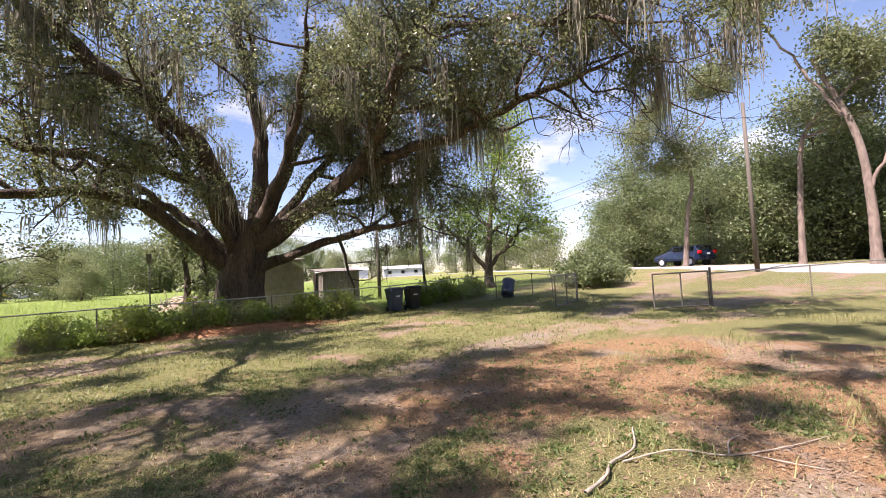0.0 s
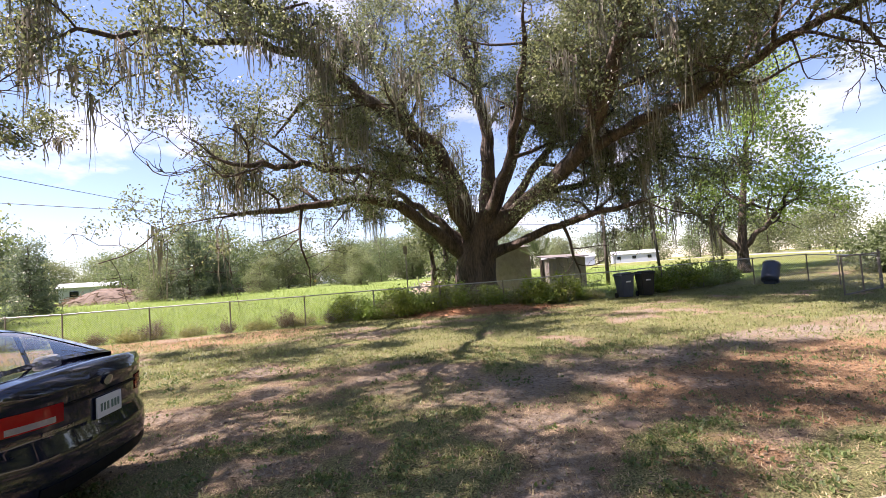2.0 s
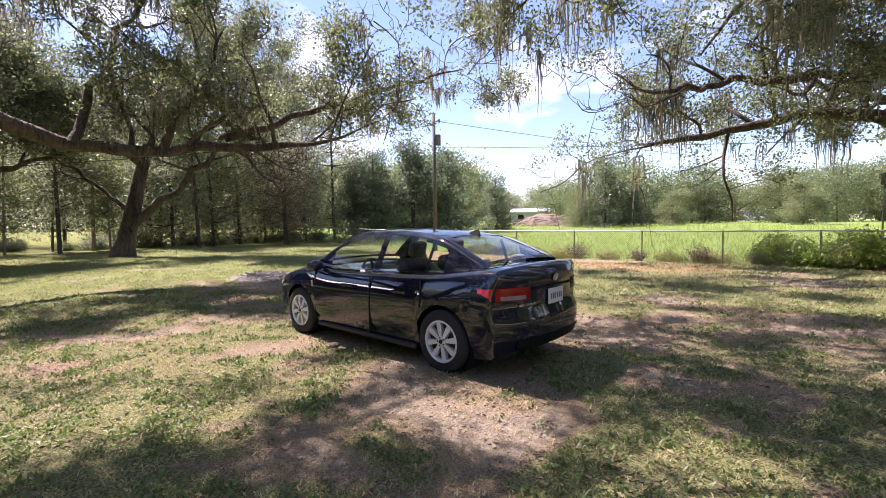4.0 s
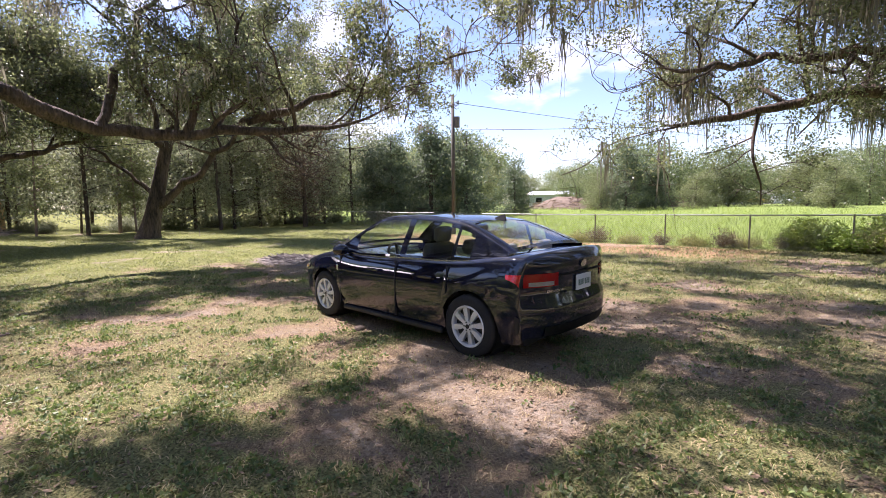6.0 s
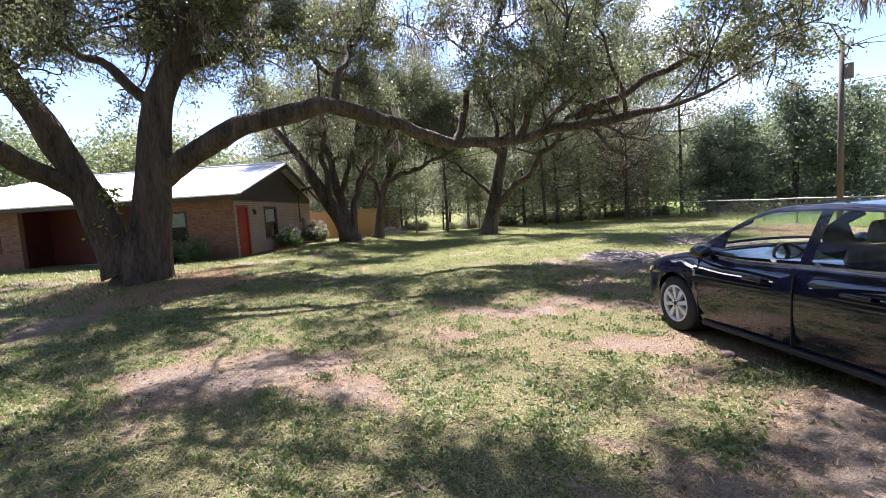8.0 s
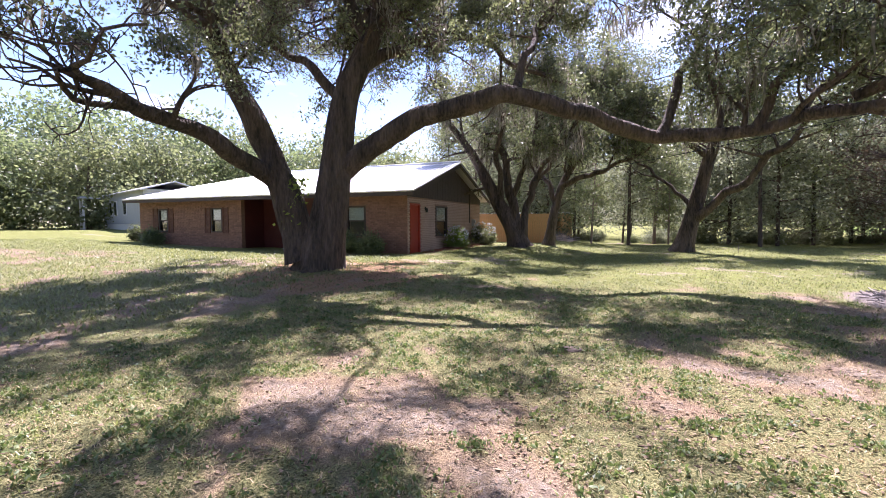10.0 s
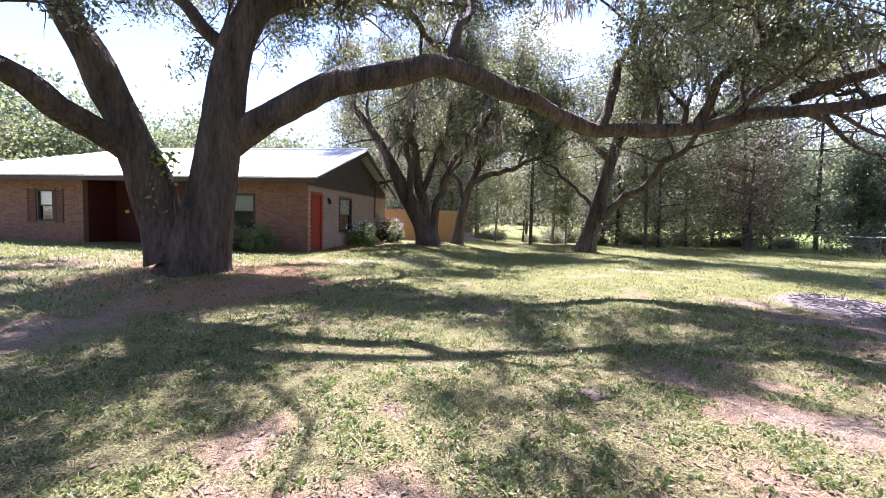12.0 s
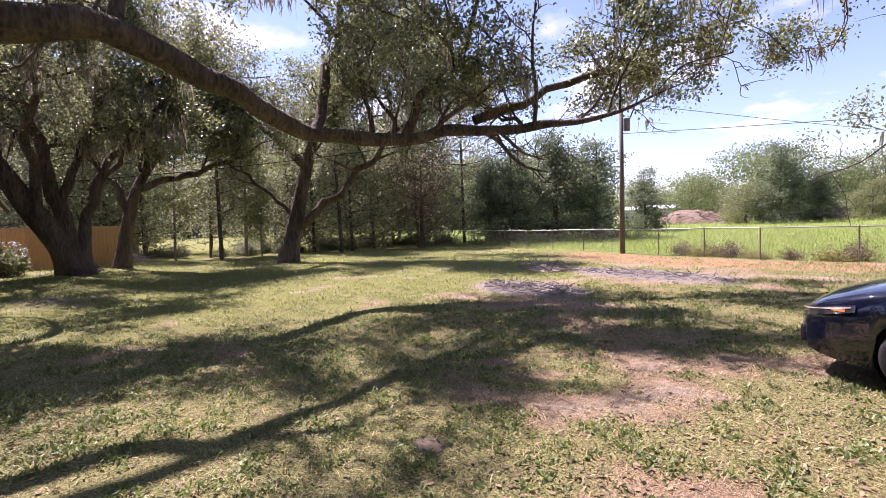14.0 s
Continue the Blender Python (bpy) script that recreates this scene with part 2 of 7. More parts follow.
ASPHALT = shade("sunlit_asphalt", (0.30, 0.29, 0.275), 0.9, vary=0.15, scale=1.5, bump=0.2)

# ---- mesh helpers ----
def put_mesh(me, verts, faces, smooth=False):
    """Fill a mesh from arrays; faces is (n, k)."""
    verts, faces = np.asarray(verts, dtype=np.float32), np.asarray(faces, dtype=np.int32)
    n, k = faces.shape
    me.vertices.add(len(verts))
    me.vertices.foreach_set("co", verts.ravel())
    me.loops.add(n * k)
    me.loops.foreach_set("vertex_index", faces.ravel())
    me.polygons.add(n)
    me.polygons.foreach_set("loop_start", np.arange(0, n * k, k, dtype=np.int32))
    me.polygons.foreach_set("use_smooth", np.full(n, smooth, dtype=bool))
    me.update(calc_edges=True)
    return me


def arrays(name, verts, faces, material, parent=None, label="", smooth=False):
    ob = new(name, put_mesh(bpy.data.meshes.new(name), verts, faces, smooth))
    ob.data.materials.append(material)
    ob.parent = parent
    if label:
        tagged(ob, label)
    return ob


def part(name, bm, material, parent=None, label="", smooth=False):
    """Link a bmesh as one mesh object under a thing or a part."""
    me = bpy.data.meshes.new(name)
    if smooth:
        for f in bm.faces:
            f.smooth = True
    bm.normal_update()
    bm.to_mesh(me)
    bm.free()
    ob = new(name, me)
    me.materials.append(material)
    ob.parent = parent
    if label:
        tagged(ob, label)
    return ob


def thing(name, m, label, category, group="", kind=""):
    """The Empty at a thing's base."""
    ob = new(name)
    ob.empty_display_size = 0.2
    ob.matrix_world = m
    return tagged(ob, label, category, group, kind)


def box(bm, x0, x1, y0, y1, z0, z1, bevel=0.0):
    """A box between two corners, its edges rounded by bevel."""
    made = bmesh.ops.create_cube(bm, size=1.0)["verts"]
    m = Matrix.Translation(((x0 + x1) / 2, (y0 + y1) / 2, (z0 + z1) / 2)) @ Matrix.Diagonal((abs(x1 - x0), abs(y1 - y0), abs(z1 - z0), 1))
    bmesh.ops.transform(bm, matrix=m, verts=made)
    if bevel:
        edges = list({e for v in made for e in v.link_edges})
        bmesh.ops.bevel(bm, geom=edges, offset=bevel, segments=2, affect="EDGES", profile=0.5)
    return bm


def boxed(*size, bevel=0.0):
    return box(bmesh.new(), *size, bevel=bevel)


def rod(bm, a, b, r, r2=None, sides=8):
    """A round bar from a to b."""
    a, b = Vector(a), Vector(b)
    d = b - a
    m = Matrix.Translation((a + b) / 2) @ d.to_track_quat("Z", "Y").to_matrix().to_4x4()
    bmesh.ops.create_cone(bm, cap_ends=True, segments=sides, radius1=r, radius2=r if r2 is None else r2, depth=d.length, matrix=m)
    return bm


def lathe(bm, profile, sides=32, m=Matrix.Identity(4)):
    """Turn a profile of (radius, height) about z."""
    rings = []
    for r, z in profile:
        rings.append([bm.verts.new(m @ Vector((r * math.cos(2 * math.pi * i / sides), r * math.sin(2 * math.pi * i / sides), z))) for i in range(sides)])
    for a, b in zip(rings, rings[1:]):
        for i in range(sides):
            bm.faces.new((a[i], a[(i + 1) % sides], b[(i + 1) % sides], b[i]))
    return bm


# ---- the lie of the land ----
def smooth01(v):
    v = np.clip(v, 0, 1)
    return v * v * (3 - 2 * v)


def height(x, y):
    """Ground height: a level yard that swells up to the house and to the field and road around."""
    x, y = np.asarray(x, float), np.asarray(y, float)
    cx = np.clip(x, -28, 0)
    d = np.hypot(x - cx, y - 3 - (cx / 28) * 3)
    rim = 1.0 * smooth01((d - 15) / 24)
    bank = 0.30 * smooth01((-7.5 - x) / 6) * smooth01((-0.5 - y) / 6)
    return rim + np.maximum(bank, 0) * (1 - smooth01((d - 15) / 24)) + 0.02 * np.sin(x * 1.3 + y * 0.7) * np.sin(y * 1.1 - x * 0.4)


def ground_z(x, y):
    return float(height(x, y))


def value_noise(x, y, s, seed=0):
    """Smooth noise in 0..1 on arrays, with cells s wide."""
    rng = np.random.RandomState(seed)
    t = rng.rand(256, 256)
    u, v = np.asarray(x) / s + 40.3, np.asarray(y) / s + 71.7
    i, j = np.floor(u).astype(int), np.floor(v).astype(int)
    fu, fv = smooth01(u - i), smooth01(v - j)
    a, b = t[i % 256, j % 256], t[(i + 1) % 256, j % 256]
    c, d = t[i % 256, (j + 1) % 256], t[(i + 1) % 256, (j + 1) % 256]
    return (a * (1 - fu) + b * fu) * (1 - fv) + (c * (1 - fu) + d * fu) * fv


def patches(x, y, seed=0):
    return 0.34 * value_noise(x, y, 2.6, seed) + 0.36 * value_noise(x, y, 0.9, seed + 1) + 0.30 * value_noise(x, y, 0.4, seed + 2)


def fence_line(x):
    """Where the yard's back fence runs."""
    return np.interp(x, [-36, -19, -13.2, -3.3, 7, 11, 30], [17.0, 15.7, 15.5, 18.3, 20.5, 21.3, 30])


def cover(x, y):
    """What grows or lies on the ground: grass, bare sand, needle litter, lushness; each 0..1."""
    x, y = np.asarray(x, float), np.asarray(y, float)
    p, q = patches(x, y, 3), patches(x, y, 11)
    track_y = np.interp(x, [-14, -9, -4, -2.3, 0.7, 4.2, 9, 14, 24, 34], [0.2, 2.2, 5.2, 6.5, 7.5, 8.9, 10.7, 13.4, 18, 22])
    track = 1 - smooth01((np.abs(y - track_y) - 0.45) / 0.9)
    track = track * smooth01((x + 11) / 4)
    inside = 1 - smooth01((y - fence_line(x) + 0.6) / 0.8)
    sand = np.clip(track * (0.26 + 1.15 * (q - 0.34)) * (0.55 + 0.45 * smooth01((x + 2) / 4)), 0, 1)
    bare = smooth01((p - 0.60) / 0.10) * 0.5
    sand = np.maximum(sand, bare) * inside
    litter = (1 - smooth01((np.hypot(x - 5.5, y - 4.5) - 3.0) / 3.0)) * smooth01((q - 0.30) / 0.25) * 0.95
    litter = np.maximum(litter, (1 - smooth01((np.hypot((x - 1) / 2.6, y - 18.6) - 1.0) / 0.9)))
    litter = np.maximum(litter, 0.36 * smooth01((patches(x, y, 23) - 0.50) / 0.15) * (1 - smooth01((np.hypot(x + 1, y - 4) - 9) / 6)))
    litter = np.maximum(litter, 0.7 * (1 - smooth01((np.hypot(x + 12.5, y + 7.0) - 2.2) / 1.8)) * smooth01((p - 0.3) / 0.2)) * inside
    dry = (1 - smooth01((fence_line(x) - y - 3.2) / 1.6)) * smooth01((x + 24) / 4) * (1 - smooth01((x + 6) / 4)) * inside
    litter = np.maximum(litter, 0.62 * dry)
    chips = (1 - smooth01((np.hypot((x + 13.4) / 1.5, y - 5.0) - 0.8) / 0.5)) + (1 - smooth01((np.hypot((x + 13.2) / 2.2, y - 9.2) - 0.9) / 0.5))
    lush = np.maximum(smooth01((-11 - x) / 5) * (1 - 0.9 * dry), 1 - inside)
    grass = np.clip(smooth01((0.70 - p) / 0.18) * (1 - 0.9 * sand) * (1 - 0.75 * litter), 0, 1)
    grass = np.maximum(grass, lush * 0.85) * (1 - np.clip(chips, 0, 1)) * (1 - 0.6 * sand)
    return grass, np.clip(sand, 0, 1), np.clip(litter, 0, 1), np.clip(lush, 0, 1), np.clip(chips, 0, 1)


def ground_material():
    m = bpy.data.materials.new("yard_ground")
    m.use_nodes = True
    n, l = m.node_tree.nodes, m.node_tree.links
    b = n["Principled BSDF"]
    b.inputs["Roughness"].default_value = 0.95
    b.inputs["Specular IOR Level"].default_value = 0.15
    geo = n.new("ShaderNodeNewGeometry")
    def tex(scale, detail=6, rough=0.6):
        t = n.new("ShaderNodeTexNoise")
        t.inputs["Scale"].default_value, t.inputs["Detail"].default_value, t.inputs["Roughness"].default_value = scale, detail, rough
        l.new(geo.outputs["Position"], t.inputs["Vector"])
        return t.outputs["Fac"]
    def two(fac, a, c, lo=0.35, hi=0.65):
        r = n.new("ShaderNodeValToRGB")
        r.color_ramp.elements[0].color, r.color_ramp.elements[0].position = (*a, 1), lo
        r.color_ramp.elements[1].color, r.color_ramp.elements[1].position = (*c, 1), hi
        l.new(fac, r.inputs[0])
        return r.outputs["Color"]
    def blend(fac, a, c):
        x = n.new("ShaderNodeMix")
        x.data_type = "RGBA"
        l.new(fac, x.inputs["Factor"])
        l.new(a, x.inputs["A"])
        l.new(c, x.inputs["B"])
        return x.outputs["Result"]
    def edged(channel, fine, gain=0.55):
        """Break a smooth cover up into tufts and crumbs."""
        a = n.new("ShaderNodeMath")
        a.operation, a.inputs[1].default_value = "MULTIPLY_ADD", gain
        l.new(fine, a.inputs[0])
        s = n.new("ShaderNodeMath")
        s.operation, s.inputs[1].default_value = "SUBTRACT", gain / 2
        l.new(channel, s.inputs[0])
        l.new(s.outputs[0], a.inputs[2])
        r = n.new("ShaderNodeMapRange")
        r.interpolation_type = "SMOOTHSTEP"
        r.inputs["From Min"].default_value, r.inputs["From Max"].default_value = 0.28, 0.72
        l.new(a.outputs[0], r.inputs["Value"])
        return r.outputs[0]
    at = n.new("ShaderNodeAttribute")
    at.attribute_name = "cover"
    sep = n.new("ShaderNodeSeparateColor")
    l.new(at.outputs["Color"], sep.inputs[0])
    at2 = n.new("ShaderNodeAttribute")
    at2.attribute_name = "lush"
    sep2 = n.new("ShaderNodeSeparateColor")
    l.new(at2.outputs["Color"], sep2.inputs[0])
    f1, f2, f3, f4 = tex(55), tex(16), tex(3.0), tex(140, 3)
    soil = two(f1, (0.105, 0.072, 0.047), (0.43, 0.315, 0.215))
    straw = two(f4, (0.15, 0.105, 0.058), (0.52, 0.395, 0.23))
    base = blend(edged(f3, f1, 0.5), soil, straw)
    turf = two(f1, (0.07, 0.078, 0.028), (0.36, 0.34, 0.145))
    lushc = two(f1, (0.08, 0.11, 0.022), (0.29, 0.325, 0.08))
    lushc = blend(edged(tex(5), f2, 0.9), two(f2, (0.13, 0.125, 0.045), (0.30, 0.29, 0.11)), lushc)
    green = blend(sep2.outputs[0], turf, lushc)
    green = blend(sep2.outputs[2], green, two(f2, (0.11, 0.17, 0.035), (0.26, 0.33, 0.085)))
    sandc = two(f2, (0.20, 0.16, 0.122), (0.42, 0.355, 0.275))
    litc = two(f4, (0.16, 0.09, 0.045), (0.52, 0.325, 0.175))
    chipc = two(f1, (0.16, 0.14, 0.125), (0.36, 0.325, 0.30))
    c = blend(edged(sep.outputs[0], f2), base, green)
    c = blend(edged(sep.outputs[2], f2), c, litc)
    c = blend(edged(sep.outputs[1], f2), c, sandc)
    c = blend(sep2.outputs[1], c, chipc)
    l.new(c, b.inputs["Base Color"])
    bp = n.new("ShaderNodeBump")
    bp.inputs["Strength"].default_value, bp.inputs["Distance"].default_value = 1.0, 0.06
    l.new(f1, bp.inputs["Height"])
    l.new(bp.outputs[0], b.inputs["Normal"])
    return m


def axis(lo, hi, step, far):
    mid = np.arange(lo, hi + 1e-6, step)
    out = step * np.cumsum(1.22 ** np.arange(1, 60))
    out = out[out < far]
    return np.concatenate([lo - out[::-1], mid, hi + out])


gx, gy = axis(-36, 22, 0.25, 1800), axis(-14, 26, 0.25, 1800)
GX, GY = np.meshgrid(gx, gy, indexing="ij")
gv = np.stack([GX.ravel(), GY.ravel(), height(GX, GY).ravel()], 1)
ni, nj = GX.shape
idx = np.arange(ni * nj).reshape(ni, nj)
gf = np.stack([idx[:-1, :-1], idx[1:, :-1], idx[1:, 1:], idx[:-1, 1:]], -1).reshape(-1, 4)
ground = arrays("ground", gv, gf, ground_material(), smooth=True)
tagged(ground, "patchy grass and bare sandy yard with a worn dirt track", "ground", kind="structure")
cg, cs, cl, cu, cc = (c.ravel() for c in cover(GX, GY))
outside = smooth01((GY - fence_line(GX) + 0.2) / 0.8).ravel() * smooth01((24 - GX) / 8).ravel()
for aname, cols in (("cover", (cg, cs, cl)), ("lush", (cu, cc, outside))):
    attr = ground.data.attributes.new(aname, "FLOAT_COLOR", "POINT")
    attr.data.foreach_set("color", np.stack([*cols, np.ones_like(cg)], 1).astype(np.float32).ravel())

# ---- trees ----
def smooth_line(points, step):
    """A Catmull-Rom line through the points, resampled; also the share of the way at each sample."""
    p = np.asarray(points, float)
    p = np.vstack([2 * p[0] - p[1], p, 2 * p[-1] - p[-2]])
    out = []
    for i in range(1, len(p) - 2):
        k = max(2, int(np.linalg.norm(p[i + 1] - p[i]) / step))
        t = np.linspace(0, 1, k, endpoint=False)[:, None]
        a, b, c, d = p[i - 1], p[i], p[i + 1], p[i + 2]
        out.append(0.5 * (2 * b + (c - a) * t + (2 * a - 5 * b + 4 * c - d) * t**2 + (3 * b - a - 3 * c + d) * t**3))
    return np.vstack(out + [p[-2:-1]])


def tube(line, radii, sides=6, rough=0.0, rng=None):
    """A tapering tube along a line: vertices and quads."""
    n = len(line)
    tang = np.gradient(line, axis=0)
    tang /= np.linalg.norm(tang, axis=1)[:, None] + 1e-9
    side = np.empty_like(tang)
    last = np.cross(tang[0], [0.31, 0.2, 0.93] if abs(tang[0, 2]) < 0.9 else [1.0, 0.1, 0])
    for i in range(n):
        last = last - tang[i] * (last @ tang[i])
        last = last / (np.linalg.norm(last) + 1e-9)
        side[i] = last
    other = np.cross(tang, side)
    ang = np.linspace(0, 2 * np.pi, sides, endpoint=False)
    r = np.asarray(radii)[:, None] * np.ones(sides)
    if rough and rng is not None:
        r = r * (1 + rough * (rng.rand(n, sides) - 0.5))
        if sides > 20:
            run = np.cumsum(np.linalg.norm(np.gradient(line, axis=0), axis=1))[:, None]
            turn = ang[None, :]
            r = r * (1 + 0.022 * np.sin(turn * 19 + 1.3 * np.sin(run * 1.7) + 0.9 * np.sin(run * 4.1)) + 0.045 * np.sin(turn * 3 + run * 0.8) + 0.03 * np.sin(turn * 7 - run * 1.3))
            r = r * (1 + 0.20 * np.cos(turn * 5 + 0.7) * np.exp(-run / 0.4))
    v = line[:, None, :] + r[..., None] * (np.cos(ang)[None, :, None] * side[:, None, :] + np.sin(ang)[None, :, None] * other[:, None, :])
    k = np.arange(n * sides).reshape(n, sides)
    f = np.stack([k[:-1], np.roll(k[:-1], -1, 1), np.roll(k[1:], -1, 1), k[1:]], -1).reshape(-1, 4)
    return v.reshape(-1, 3), f


class Heap:
    """Collects pieces of mesh."""
    def __init__(self):
        self.v, self.f, self.n = [], [], 0

    def add(self, v, f):
        self.v.append(v)
        self.f.append(np.asarray(f) + self.n)
        self.n += len(v)

    def make(self, name, material, parent=None, label="", smooth=False):
        return arrays(name, np.vstack(self.v), np.vstack(self.f), material, parent, label, smooth)


def scatter_leaves(centres, per, spread, size, rng, droop=0.2, flat=0.75):
    """Leaf blades round the given points: one kinked quad each."""
    c = np.repeat(np.asarray(centres), per, axis=0)
    n = len(c)
    off = rng.randn(n, 3) * spread
    off[:, 2] *= flat
    c = c + off
    d = rng.randn(n, 3)
    d[:, 2] -= droop
    d /= np.linalg.norm(d, axis=1)[:, None]
    s = np.cross(d, rng.randn(n, 3))
    s /= np.linalg.norm(s, axis=1)[:, None] + 1e-9
    u = np.cross(d, s)
    L = (size * (0.65 + 0.7 * rng.rand(n)))[:, None]
    v = np.stack([c - d * L * 0.5, c + s * L * 0.27 + u * L * 0.05, c + d * L * 0.5, c - s * L * 0.27 + u * L * 0.05], 1)
    return v.reshape(-1, 3), np.arange(n * 4).reshape(n, 4)


def strands(points, length, width, rng, each=5):
    """Hanging moss: ragged ribbons, each of several wavering tapered quads."""
    pts = np.repeat(np.asarray(points), each, axis=0)
    n = len(pts)
    pts = pts + rng.randn(n, 3) * [0.12, 0.12, 0.05]
    L = length * (0.3 + 0.9 * rng.rand(n)) * np.repeat(0.4 + 1.0 * rng.rand(len(points)), each)
    a = rng.rand(n) * np.pi
    sx = np.stack([np.cos(a), np.sin(a), np.zeros(n)], 1)
    steps, vs = 5, []
    sway = rng.randn(n, 2) * 0.05
    for i in range(steps):
        t = i / (steps - 1)
        w = width * (0.35 + 0.9 * rng.rand(n)) * (1 - t) ** 0.7 + 0.006
        mid = pts + np.stack([sway[:, 0] * t + 0.02 * rng.randn(n), sway[:, 1] * t + 0.02 * rng.randn(n), -L * t], 1)
        vs.append(np.stack([mid - sx * w[:, None] / 2, mid + sx * w[:, None] / 2], 1))
    v = np.stack(vs, 1).reshape(n, steps * 2, 3)
    b = (np.arange(n) * steps * 2)[:, None]
    f = np.concatenate([np.stack([b + 2 * i, b + 2 * i + 1, b + 2 * i + 3, b + 2 * i + 2], -1) for i in range(steps - 1)], 1)
    return v.reshape(-1, 3), f.reshape(-1, 4)


def offshoots(line, radii, count, reach, rng, lift=0.25, start=0.3):
    """Side branches off a limb: polylines and their base radii."""
    made = []
    n = len(line)
    for k in range(count):
        i = int(n * (start + (1 - start) * (k + rng.rand()) / count))
        i = min(i, n - 2)
        t = line[min(i + 1, n - 1)] - line[max(i - 1, 0)]
        t /= np.linalg.norm(t) + 1e-9
        d = rng.randn(3)
        d -= t * (d @ t)
        d /= np.linalg.norm(d) + 1e-9
        d = d * 0.9 + t * 0.55 + [0, 0, lift]
        d /= np.linalg.norm(d)
        L = reach * (0.5 + 0.8 * rng.rand())
        pts, p = [line[i]], line[i].copy()
        for s in range(4):
            d = d + rng.randn(3) * 0.40 + [0, 0, lift * 0.2]
            d /= np.linalg.norm(d)
            p = p + d * L / 4
            pts.append(p.copy())
        made.append((np.array(pts), min(radii[i] * 0.55, 0.03 + L * 0.025)))
    return made


def grow_tree(name, base, limbs, seed, label, category="tree", bark=BARK, leaf=OAK_LEAF, leaf_size=0.13, per=26, spread=0.33, reach=2.6,
              sub=6, twigs=5, moss=0, moss_len=1.2, flare=1.5, start=0.35, lift=0.25, group="", clear=None, gaps=0.0):
    """A tree from its main limbs, each (points, base radius, tip radius, how many boughs). The first limb is the trunk."""
    rng = np.random.RandomState(seed)
    top = thing(name, pose(*base), label, category, group)
    o = np.array(base)
    wood, tips, hang = Heap(), [], []
    for k, (pts, r0, r1, boughs, *own) in enumerate(limbs):
        first, rise = own[0] if own else (start, lift)
        line = smooth_line(np.asarray(pts, float) - o, 0.22 if r0 > 0.15 else 0.4)
        m = len(line)
        share = np.linspace(0, 1, m)
        rad = r0 + (r1 - r0) * share**0.8
        if k == 0:
            rad = rad * (1 + (flare - 1) * np.exp(-(line[:, 2] - line[0, 2]) / 0.45))
        if k > 0:
            run = np.cumsum(np.linalg.norm(np.gradient(line, axis=0), axis=1))[:, None]
            ph = rng.rand(2, 3) * 6.28
            sway = 0.10 if r0 < 0.25 else 0.045
            line = line + sway * (np.sin(run * 2.6 + ph[0]) + 0.5 * np.sin(run * 5.3 + ph[1])) * np.sin(np.pi * share)[:, None] ** 0.6
            rad = rad * np.minimum(1, (1 - share) / 0.22 + 0.16) * (1 + 0.06 * np.sin(run[:, 0] * 3.1 + ph[0, 0]))
        trunk = Heap()
        sides = 56 if r0 > 0.4 else 14 if r0 > 0.2 else 9
        v, f = tube(line, rad, sides, 0.03 if sides > 20 else 0.12, rng)
        trunk.add(v, f)
        ob = trunk.make("trunk" if k == 0 else "limb", bark, top, smooth=True)
        if not boughs:
            continue
        tips.append(line[-1:])
        for bpts, br in offshoots(line, rad, boughs, reach, rng, rise, first):
            bl = smooth_line(bpts, 0.35)
            brr = np.linspace(br, max(0.018, br * 0.3), len(bl))
            wood.add(*tube(bl, brr, 6))
            hang.append(bl[1:])
            for spts, sr in offshoots(bl, brr, sub, reach * 0.5, rng, lift, 0.2):
                sl = smooth_line(spts, 0.35)
                wood.add(*tube(sl, np.linspace(sr, 0.010, len(sl)), 4))
                hang.append(sl[1:])
                for tpts, tr in offshoots(sl, np.linspace(sr, 0.01, len(sl)), twigs, reach * 0.24, rng, lift, 0.25):
                    wood.add(*tube(tpts, np.linspace(0.012, 0.004, len(tpts)), 3))
                    tips.append(tpts[[2, 3, 4]])
    if wood.n:
        wood.make("branchwork", bark, top, smooth=True)
    if tips:
        tips = np.vstack(tips)
        if clear is not None:
            tips = tips[clear(tips + o)]
        if gaps:
            x, y, z = tips.T
            # gaps slant along the sun's rays, shaped to let spots of light through
            open_ = 0.66 * value_noise(x + 0.58 * z, y + 0.1 * z, 0.62, seed + 1) + 0.34 * value_noise(x - 0.2 * z, y + 0.2 * z, 1.7, seed + 2)
            tips = tips[open_ > gaps]
        v, f = scatter_leaves(tips, per, spread, leaf_size, rng)
        tagged(arrays("crown", v, f, leaf, top), kind="stuff")
    if moss and hang:
        h = np.vstack(hang)
        if clear is not None:
            h = h[clear(h + o)]
        h = h[rng.rand(len(h)) < moss * 2.6 * smooth01((value_noise(h[:, 0] + h[:, 2] * 0.7, h[:, 1] - h[:, 2] * 0.5, 1.6, seed) - 0.42) / 0.2)]
        # moss gathers in tufts
        v, f = strands(h, moss_len, 0.05, rng, 11)
        tagged(arrays("moss", v, f, MOSS, top, "grey-green hanging moss"), kind="stuff")
    return top


def gz(x, y, d=0.0):
    return (x, y, ground_z(x, y) + d)


